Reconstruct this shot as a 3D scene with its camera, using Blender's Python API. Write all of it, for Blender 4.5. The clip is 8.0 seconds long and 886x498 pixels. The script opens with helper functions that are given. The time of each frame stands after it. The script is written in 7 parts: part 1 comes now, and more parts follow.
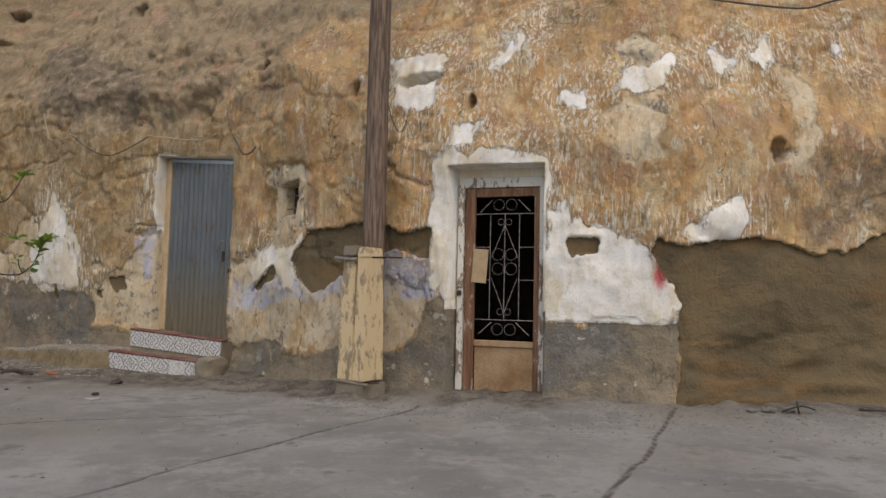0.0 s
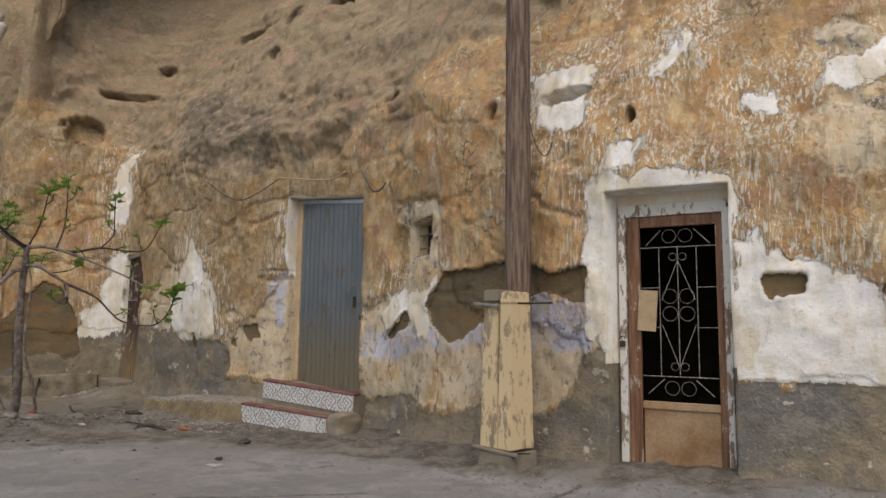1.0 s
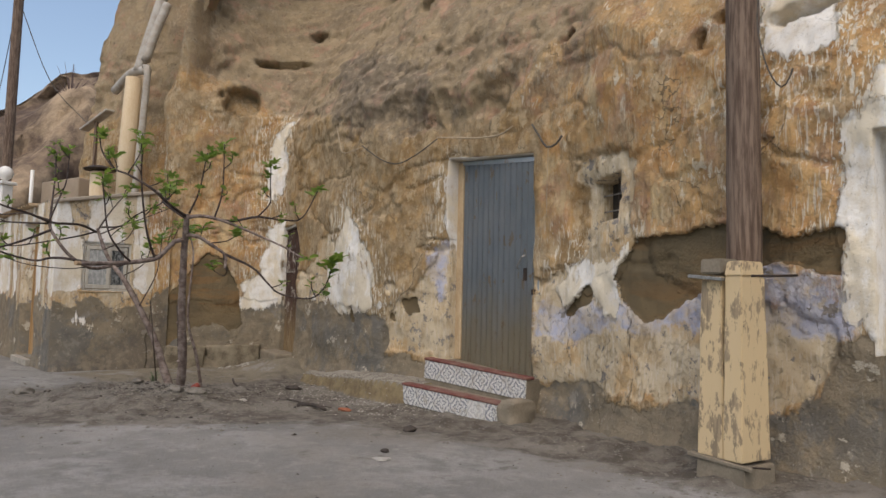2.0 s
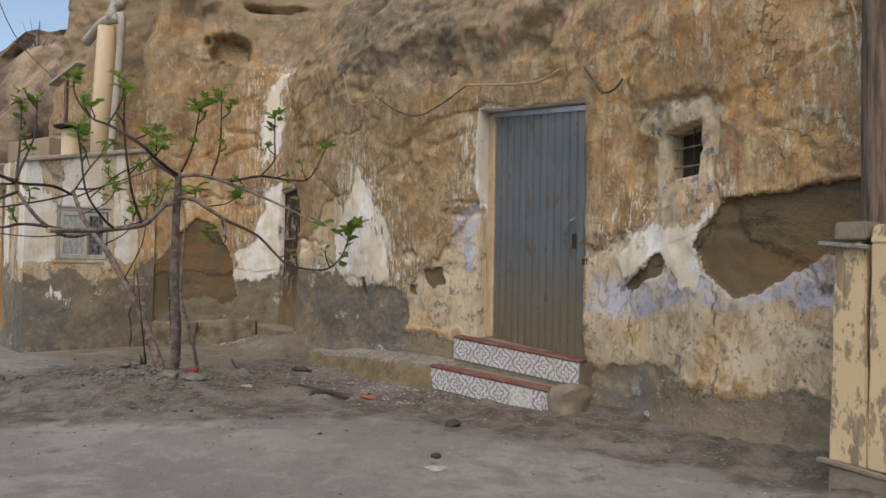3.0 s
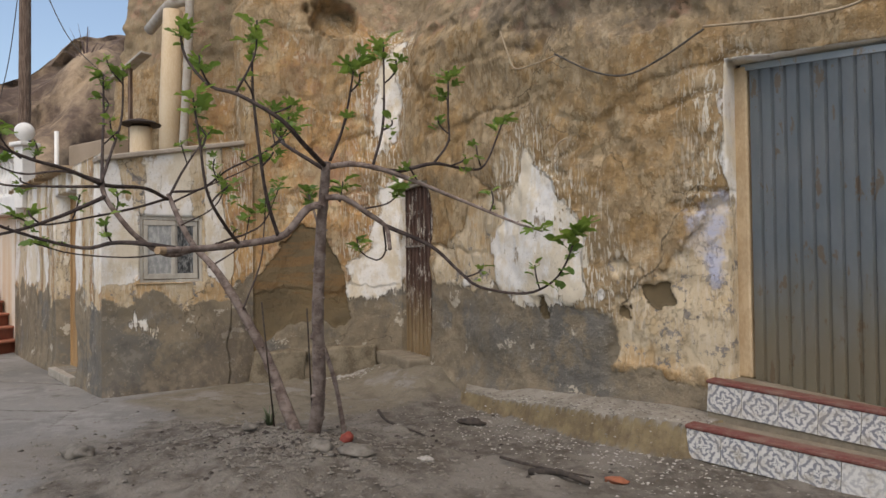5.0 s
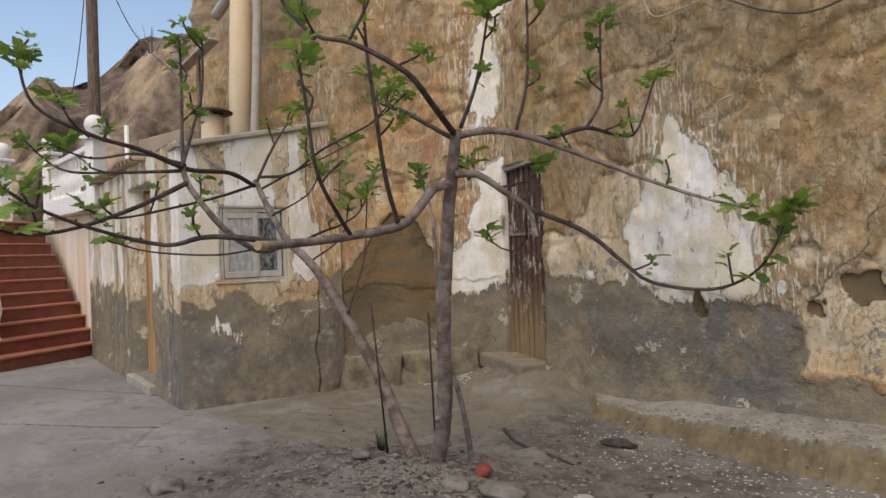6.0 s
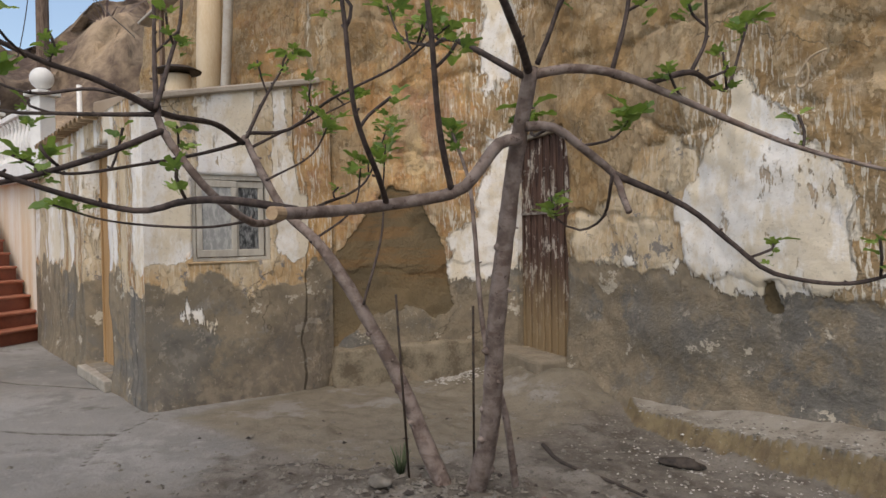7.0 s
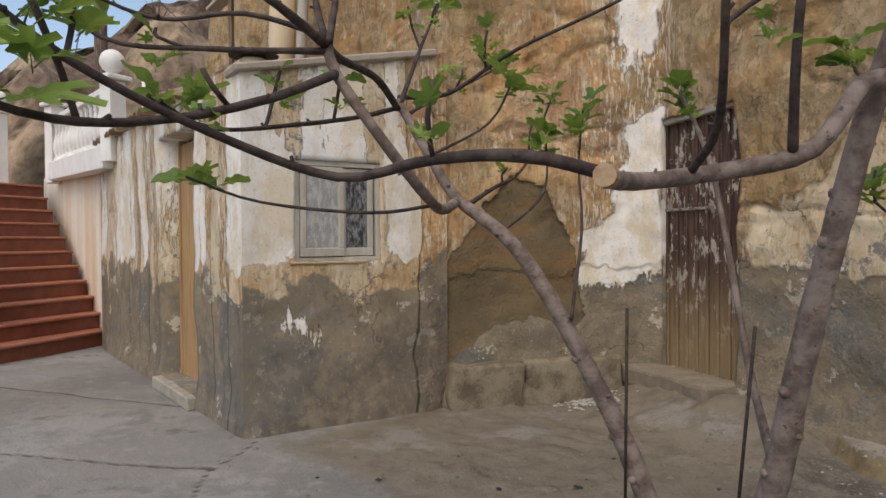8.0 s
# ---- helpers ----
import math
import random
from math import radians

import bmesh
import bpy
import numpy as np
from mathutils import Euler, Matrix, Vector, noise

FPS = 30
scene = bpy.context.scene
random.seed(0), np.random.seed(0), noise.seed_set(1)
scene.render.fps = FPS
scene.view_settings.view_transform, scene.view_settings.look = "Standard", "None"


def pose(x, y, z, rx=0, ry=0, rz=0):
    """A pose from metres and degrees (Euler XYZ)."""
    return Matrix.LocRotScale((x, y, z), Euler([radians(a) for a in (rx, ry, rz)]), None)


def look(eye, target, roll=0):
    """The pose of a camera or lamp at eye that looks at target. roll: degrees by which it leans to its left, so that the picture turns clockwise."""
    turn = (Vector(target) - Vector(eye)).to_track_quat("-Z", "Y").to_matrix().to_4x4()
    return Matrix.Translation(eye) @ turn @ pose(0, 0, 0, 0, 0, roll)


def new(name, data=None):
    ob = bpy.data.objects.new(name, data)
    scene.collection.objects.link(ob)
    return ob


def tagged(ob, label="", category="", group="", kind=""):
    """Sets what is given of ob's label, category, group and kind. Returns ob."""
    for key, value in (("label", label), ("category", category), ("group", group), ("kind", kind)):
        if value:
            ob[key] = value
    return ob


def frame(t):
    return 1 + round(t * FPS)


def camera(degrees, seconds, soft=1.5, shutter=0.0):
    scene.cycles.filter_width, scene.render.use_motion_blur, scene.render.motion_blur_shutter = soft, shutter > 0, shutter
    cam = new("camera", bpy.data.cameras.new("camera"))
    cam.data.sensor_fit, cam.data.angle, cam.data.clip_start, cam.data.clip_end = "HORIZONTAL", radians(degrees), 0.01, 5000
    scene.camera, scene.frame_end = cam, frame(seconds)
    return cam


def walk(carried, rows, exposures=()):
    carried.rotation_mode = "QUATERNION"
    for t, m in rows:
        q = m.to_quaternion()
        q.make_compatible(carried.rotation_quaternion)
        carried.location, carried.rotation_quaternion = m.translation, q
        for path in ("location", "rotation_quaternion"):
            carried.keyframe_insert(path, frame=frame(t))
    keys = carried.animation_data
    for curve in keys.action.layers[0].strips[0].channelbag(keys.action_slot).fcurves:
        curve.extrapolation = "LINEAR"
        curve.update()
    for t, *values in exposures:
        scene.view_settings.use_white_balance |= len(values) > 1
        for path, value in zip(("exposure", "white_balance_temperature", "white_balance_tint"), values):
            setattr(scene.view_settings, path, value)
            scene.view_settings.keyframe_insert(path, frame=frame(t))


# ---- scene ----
cam = camera(65.2, 8.0)
PATH = [
    (0, (0.885, -0.281, 0.972), (0.785, 1.712, 1.113), 1.3),
    (0.5, (0.773, 0.179, 1.029), (0.563, 2.154, 1.26), 0.9),
    (1, (0.673, 0.643, 1.119), (0.187, 2.57, 1.351), 0.7),
    (1.5, (0.392, 1.08, 1.113), (-0.351, 2.926, 1.317), 1.9),
    (1.8, (0.182, 1.223, 1.131), (-0.646, 3.036, 1.289), 2.0),
    (2, (0.049, 1.461, 1.147), (-0.822, 3.255, 1.293), 1.3),
    (2.2, (-0.104, 1.645, 1.179), (-1.015, 3.42, 1.32), 1.1),
    (3.3, (-1.166, 2.283, 1.189), (-1.93, 4.132, 1.223), 0.6),
    (3.5, (-1.405, 2.423, 1.203), (-2.147, 4.279, 1.244), 0.3),
    (4, (-1.895, 2.683, 1.239), (-2.646, 4.536, 1.276), 0.0),
    (4.5, (-2.389, 2.945, 1.286), (-3.108, 4.811, 1.294), -0.5),
    (5, (-2.915, 3.252, 1.337), (-3.832, 5.029, 1.376), -0.7),
    (5.2, (-3.112, 3.338, 1.349), (-4.093, 5.08, 1.394), -0.7),
    (6.3, (-4.055, 4.016, 1.362), (-5.143, 5.695, 1.343), -1.7),
    (6.5, (-4.214, 4.135, 1.346), (-5.315, 5.804, 1.296), -0.4),
    (7, (-4.634, 4.353, 1.349), (-5.599, 6.104, 1.308), -0.9),
    (7.5, (-5.166, 4.585, 1.355), (-6.132, 6.336, 1.334), -0.9),
    (8, (-5.726, 4.76, 1.31), (-6.781, 6.46, 1.282), -0.4),
]
walk(cam, [(t, look(eye, target, roll)) for t, eye, target, roll in PATH], [(0.0, 0.37, 7150, 10), (2.0, 0.5, 7050, 10), (4.0, 0.5, 7050, 10), (6.5, 0.57, 7000, 10), (8.0, 0.55, 7050, 10)])

# ---- sky and light ----
world = bpy.data.worlds.new("sky")
scene.world = world
world.use_nodes = True
wn = world.node_tree.nodes
sky = wn.new("ShaderNodeTexSky")
sky.sky_type, sky.sun_disc = "NISHITA", False
sky.sun_elevation, sky.sun_rotation = radians(57), radians(164)
sky.air_density, sky.dust_density, sky.ozone_density = 1.0, 2.5, 1.0
world.node_tree.links.new(sky.outputs[0], wn["Background"].inputs[0])
wn["Background"].inputs[1].default_value = 0.15
sun_data = bpy.data.lights.new("sun", "SUN")
sun_data.energy, sun_data.angle, sun_data.color = 0.66, radians(70), (1.0, 0.93, 0.84)
sun = new("sun", sun_data)
# veiled by thin cloud: a wide, soft sun high behind the yard
sun.matrix_world = look((1.8, -6.2, 10), (0, 0, 0))


# ---- small tools ----
def link(bm, name, material, parent=None, smooth=True):
    me = bpy.data.meshes.new(name)
    bm.to_mesh(me)
    bm.free()
    me.materials.append(material)
    if smooth:
        me.shade_smooth()
    ob = new(name, me)
    if parent:
        ob.parent = parent
    return ob


def part(name, bm, material, parent, label="", smooth=False):
    ob = link(bm, name, material, parent, smooth)
    if label:
        ob["label"] = label
    return ob


def thing(name, at, label, category, group="", kind=""):
    """An Empty at a thing's base."""
    ob = new(name)
    ob.empty_display_size = 0.1
    ob.matrix_world = at if isinstance(at, Matrix) else Matrix.Translation(at)
    return tagged(ob, label, category, group, kind)


def box(bm, size, m=None, bevel=0.0, cuts=1):
    """A box whose base centre is the origin, with softened edges."""
    made = bmesh.ops.create_cube(bm, size=1)["verts"]
    for v in made:
        v.co = Vector((v.co.x * size[0], v.co.y * size[1], (v.co.z + 0.5) * size[2]))
    if bevel:
        edges = list({e for v in made for e in v.link_edges})
        got = bmesh.ops.bevel(bm, geom=edges, offset=bevel, segments=cuts, affect="EDGES", profile=0.5)
        made = list({v for f in got["faces"] for v in f.verts} | {v for v in made if v.is_valid})
    if m is not None:
        for v in made:
            v.co = m @ v.co
    return made


def between(bm, a, b, w, h, bevel=0.0, up=(0, 0, 1)):
    """A bar of section w x h from a to b."""
    a, b = Vector(a), Vector(b)
    z = (b - a).normalized()
    x = Vector(up).cross(z)
    x = x.normalized() if x.length > 1e-4 else Vector((1, 0, 0))
    y = z.cross(x)
    m = Matrix.Translation(a) @ Matrix((x, y, z)).transposed().to_4x4()
    return box(bm, (w, h, (b - a).length), m, bevel)


def tube(bm, points, radii, sides=8, bumps=0.0, seed=0.0):
    """A tapered round limb along points."""
    points = [Vector(p) for p in points]
    rings = []
    frame_x = None
    for i, p in enumerate(points):
        d = (points[min(i + 1, len(points) - 1)] - points[max(i - 1, 0)]).normalized()
        if frame_x is None:
            frame_x = d.orthogonal().normalized()
        frame_x = (frame_x - d * frame_x.dot(d)).normalized()
        frame_y = d.cross(frame_x)
        ring = []
        for k in range(sides):
            a = 2 * math.pi * k / sides
            r = radii[i]
            if bumps:
                r *= 1 + bumps * noise.noise(p * 14 + Vector((math.cos(a), math.sin(a), seed)) * 0.9)
            ring.append(bm.verts.new(p + (frame_x * math.cos(a) + frame_y * math.sin(a)) * r))
        rings.append(ring)
    for lo, hi in zip(rings, rings[1:]):
        for k in range(sides):
            bm.faces.new((lo[k], lo[(k + 1) % sides], hi[(k + 1) % sides], hi[k]))
    bm.faces.new(list(reversed(rings[0])))
    bm.faces.new(rings[-1])


def lathe(bm, profile, m=None, sides=20):
    """A turned body from (radius, height) pairs."""
    rings = []
    for r, z in profile:
        ring = [bm.verts.new((r * math.cos(2 * math.pi * k / sides), r * math.sin(2 * math.pi * k / sides), z)) for k in range(sides)]
        rings.append(ring)
    for lo, hi in zip(rings, rings[1:]):
        for k in range(sides):
            bm.faces.new((lo[k], lo[(k + 1) % sides], hi[(k + 1) % sides], hi[k]))
    bm.faces.new(list(reversed(rings[0])))
    bm.faces.new(rings[-1])
    if m is not None:
        for ring in rings:
            for v in ring:
                v.co = m @ v.co


def smooth_line(points, step=0.04):
    """Points of a smooth curve through the given ones (Catmull-Rom)."""
    p = [Vector(q) for q in points]
    p = [p[0] * 2 - p[1]] + p + [p[-1] * 2 - p[-2]]
    out = []
    for a, b, c, d in zip(p, p[1:], p[2:], p[3:]):
        n = max(2, int((c - b).length / step))
        for i in range(n):
            t = i / n
            out.append(0.5 * (2 * b + (c - a) * t + (2 * a - 5 * b + 4 * c - d) * t * t + (3 * b - a - 3 * c + d) * t ** 3))
    return out + [p[-2]]


# value noise on arrays, for reliefs and the edges of flaked paint
def grain(x, y, seed=0):
    xi, yi = np.floor(x).astype(np.int64), np.floor(y).astype(np.int64)
    fx, fy = x - xi, y - yi
    fx, fy = fx * fx * (3 - 2 * fx), fy * fy * (3 - 2 * fy)

    def h(a, b):
        n = (a * 374761393 + b * 668265263 + seed * 974634777) & 0x7FFFFFFF
        n = ((n ^ (n >> 13)) * 1274126177) & 0x7FFFFFFF
        return ((n ^ (n >> 16)) & 0xFFFF) / 65535.0
    lo = h(xi, yi) * (1 - fx) + h(xi + 1, yi) * fx
    hi = h(xi, yi + 1) * (1 - fx) + h(xi + 1, yi + 1) * fx
    return (lo * (1 - fy) + hi * fy) * 2 - 1


def fbm(x, y, scale, octaves=4, seed=0):
    total, amp = 0.0, 1.0
    for i in range(octaves):
        total = total + amp * grain(x * scale, y * scale, seed + i)
        scale, amp = scale * 2.03, amp * 0.5
    return total


def step01(lo, hi, x):
    t = np.clip((x - lo) / (hi - lo), 0, 1)
    return t * t * (3 - 2 * t)


# ---- materials ----
class Nodes:
    """A node material in few words."""

    def __init__(self, name, rough=0.85, metal=0.0, specular=0.3):
        self.m = bpy.data.materials.new(name)
        self.m.use_nodes = True
        self.t = self.m.node_tree
        self.b = self.t.nodes["Principled BSDF"]
        self.b.inputs["Roughness"].default_value = rough
        self.b.inputs["Metallic"].default_value = metal
        self.b.inputs["Specular IOR Level"].default_value = specular

    def put(self, kind, **sockets):
        n = self.t.nodes.new(kind)
        return n

    def plug(self, value, socket):
        if isinstance(value, bpy.types.NodeSocket):
            self.t.links.new(value, socket)
        elif isinstance(value, (tuple, list)):
            socket.default_value = (*value, 1) if len(value) == 3 and len(socket.default_value) == 4 else value
        else:
            socket.default_value = value

    def coords(self, scale=(1, 1, 1), uv=False):
        n = self.put("ShaderNodeTexCoord")
        k = self.put("ShaderNodeMapping")
        self.t.links.new(n.outputs["UV" if uv else "Object"], k.inputs[0])
        k.inputs["Scale"].default_value = scale
        return k.outputs[0]

    def world_coords(self, scale=(1, 1, 1)):
        n = self.put("ShaderNodeNewGeometry")
        k = self.put("ShaderNodeMapping")
        self.t.links.new(n.outputs["Position"], k.inputs[0])
        k.inputs["Scale"].default_value = scale
        return k.outputs[0]

    def noise(self, scale, detail=5, rough=0.55, at=None, warp=0.0):
        n = self.put("ShaderNodeTexNoise")
        n.inputs["Scale"].default_value, n.inputs["Detail"].default_value = scale, detail
        n.inputs["Roughness"].default_value, n.inputs["Distortion"].default_value = rough, warp
        if at is not None:
            self.t.links.new(at, n.inputs["Vector"])
        return n.outputs["Fac"]

    def cells(self, scale, at=None, feature="F1"):
        n = self.put("ShaderNodeTexVoronoi")
        n.feature = feature
        n.inputs["Scale"].default_value = scale
        if at is not None:
            self.t.links.new(at, n.inputs["Vector"])
        return n.outputs["Distance"]

    def attr(self, name):
        n = self.put("ShaderNodeAttribute")
        n.attribute_name = name
        return n.outputs["Fac"]

    def math(self, op, a, b=0.0):
        n = self.put("ShaderNodeMath")
        n.operation = op
        self.plug(a, n.inputs[0])
        self.plug(b, n.inputs[1])
        return n.outputs[0]

    def ramp(self, value, lo, hi, out_lo=0.0, out_hi=1.0):
        n = self.put("ShaderNodeMapRange")
        n.interpolation_type = "SMOOTHSTEP"
        self.plug(value, n.inputs["Value"])
        for key, v in (("From Min", lo), ("From Max", hi), ("To Min", out_lo), ("To Max", out_hi)):
            n.inputs[key].default_value = v
        return n.outputs[0]

    def mix(self, fac, a, b, mode="MIX"):
        n = self.put("ShaderNodeMix")
        n.data_type, n.blend_type = "RGBA", mode
        self.plug(fac, n.inputs[0])
        self.plug(a, n.inputs[6])
        self.plug(b, n.inputs[7])
        return n.outputs[2]

    def per_object(self):
        return self.put("ShaderNodeObjectInfo").outputs["Random"]

    def color(self, c):
        self.plug(c, self.b.inputs["Base Color"])
        return self

    def rough(self, r):
        self.plug(r, self.b.inputs["Roughness"])
        return self

    def bump(self, height, strength=0.4, distance=0.01):
        n = self.put("ShaderNodeBump")
        n.inputs["Strength"].default_value, n.inputs["Distance"].default_value = strength, distance
        self.plug(height, n.inputs["Height"])
        self.t.links.new(n.outputs[0], self.b.inputs["Normal"])
        return self


def simple(name, a, b, scale=8, rough=0.85, metal=0.0, bump=0.3, distance=0.005, specular=0.3, stretch=(1, 1, 1), fine=60):
    """Two mottled colours with grain at two scales and a fine relief."""
    k = Nodes(name, rough, metal, specular)
    at = k.coords(stretch)
    big, small = k.noise(scale, 6, 0.6, at), k.noise(fine, 4, 0.6, at)
    k.color(k.mix(k.ramp(k.math("ADD", k.math("MULTIPLY", big, 0.7), k.math("MULTIPLY", small, 0.3)), 0.35, 0.65), a, b))
    k.bump(k.math("ADD", big, k.math("MULTIPLY", small, 0.5)), bump, distance)
    return k.m

# ---- the painted and weathered rock front ----
PLAN = [(9.0, 7.0), (6.0, 6.5), (4.3, 6.25), (3.0, 6.02), (2.55, 5.94), (1.55, 6.17), (0.65, 6.42), (-0.3, 6.94), (-1.1, 7.4),
        (-1.75, 7.92), (-2.17, 8.1), (-3.22, 8.57), (-4.14, 8.75), (-4.75, 8.93), (-5.4, 9.25), (-6.5, 9.95), (-7.18, 10.48),
        (-7.5, 10.33), (-8.66, 9.3), (-9.0, 9.5), (-9.4, 10.8), (-10.6, 12.2), (-12.4, 12.95), (-14.0, 12.7), (-15.5, 12.7), (-16.3, 13.8), (-16.8, 17.0), (-17.0, 22.0)]


def plan_table():
    p = np.array(PLAN)
    seg = np.hypot(*np.diff(p, axis=0).T)
    s = np.concatenate([[0], np.cumsum(seg)])
    fine = np.arange(0, s[-1], 0.02)
    xy = np.stack([np.interp(fine, s, p[:, i]) for i in (0, 1)], 1)
    k = np.exp(-0.5 * (np.arange(-12, 13) / 5.0) ** 2)
    k /= k.sum()
    pad = np.pad(xy, ((12, 12), (0, 0)), mode="edge")
    xy = np.stack([np.convolve(pad[:, i], k, "valid") for i in (0, 1)], 1)
    d = np.gradient(xy, axis=0)
    wide = np.exp(-0.5 * (np.arange(-40, 41) / 18.0) ** 2)
    wide /= wide.sum()
    d = np.stack([np.convolve(np.pad(d[:, i], 40, mode="edge"), wide, "valid") for i in (0, 1)], 1)
    d /= np.hypot(*d.T)[:, None]
    return fine, xy, np.stack([-d[:, 1], d[:, 0]], 1)


S_TAB, XY_TAB, N_TAB = plan_table()


def s_of(x):
    """The length along the front at which it stands at x (not behind the annex)."""
    upto = int(np.argmin(XY_TAB[:, 0] + 8.6 > 0)) or len(S_TAB)
    return float(np.interp(-x, -XY_TAB[:upto, 0], S_TAB[:upto]))


def plan(s):
    xy = np.stack([np.interp(s, S_TAB, XY_TAB[:, i]) for i in (0, 1)], -1)
    n = np.stack([np.interp(s, S_TAB, N_TAB[:, i]) for i in (0, 1)], -1)
    return xy, n / np.hypot(n[..., 0], n[..., 1])[..., None]


def lean(s, z):
    """How far the front stands back at a height."""
    w = step01(s_of(0.5), s_of(-1.5), s)
    far = step01(s_of(-6.0), s_of(-8.4), s)
    start = 2.45 + 1.25 * w + 0.5 * far
    up = np.maximum(0, z - start)
    gone = step01(s_of(-6.5), s_of(-8.5) + 2.5, s)
    return (-(0.34 + 0.16 * w) * up - 0.05 * up ** 2 * w) * (1 - 0.8 * gone)


def polygon(s, z, corners):
    """Signed distance to a polygon given by its corners, negative inside."""
    d, inside = np.full(s.shape, 1e9), np.zeros(s.shape, bool)
    for (ax, az), (bx, bz) in zip(corners, corners[1:] + corners[:1]):
        ex, ez = bx - ax, bz - az
        t = np.clip(((s - ax) * ex + (z - az) * ez) / (ex * ex + ez * ez + 1e-9), 0, 1)
        d = np.minimum(d, np.hypot(s - ax - t * ex, z - az - t * ez))
        cross = ((az > z) != (bz > z)) & (s < (bx - ax) * (z - az) / (bz - az + 1e-12) + ax)
        inside ^= cross
    return np.where(inside, -d, d)


def rect(s, z, s0, s1, z0, z1):
    return np.maximum(np.maximum(s0 - s, s - s1), np.maximum(z0 - z, z - z1))


def blob(s, z, x, height, rs, rz):
    q = np.hypot((s - s_of(x)) / rs, (z - height) / rz)
    return (q - 1) * min(rs, rz)



def zone(s, z, *shapes):
    """Signed distance to several outlines, each a list of (x, height) corners on the front."""
    return np.minimum.reduce([polygon(s, z, [(s_of(x), h) for x, h in shape]) for shape in shapes])


def ragged(d, s, z, amount, seed):
    """Breaks a smooth outline up into flaked edges."""
    return d + amount * fbm(s, z, 3.0, 4, seed) + 0.35 * amount * fbm(s, z * 0.5, 14.0, 3, seed + 9)


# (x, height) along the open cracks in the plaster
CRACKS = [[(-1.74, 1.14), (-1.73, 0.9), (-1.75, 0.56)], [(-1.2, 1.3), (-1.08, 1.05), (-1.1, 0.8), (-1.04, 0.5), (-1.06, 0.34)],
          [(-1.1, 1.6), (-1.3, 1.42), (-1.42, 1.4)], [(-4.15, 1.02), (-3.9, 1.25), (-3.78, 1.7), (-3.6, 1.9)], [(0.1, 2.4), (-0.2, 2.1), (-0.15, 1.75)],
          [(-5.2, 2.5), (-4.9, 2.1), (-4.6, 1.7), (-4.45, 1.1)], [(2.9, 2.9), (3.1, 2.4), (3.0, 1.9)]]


def joint_line(x, y, a, b):
    ex, ey = b[0] - a[0], b[1] - a[1]
    t = np.clip(((x - a[0]) * ex + (y - a[1]) * ey) / (ex * ex + ey * ey), 0, 1)
    return np.hypot(x - a[0] - t * ex, y - a[1] - t * ey)


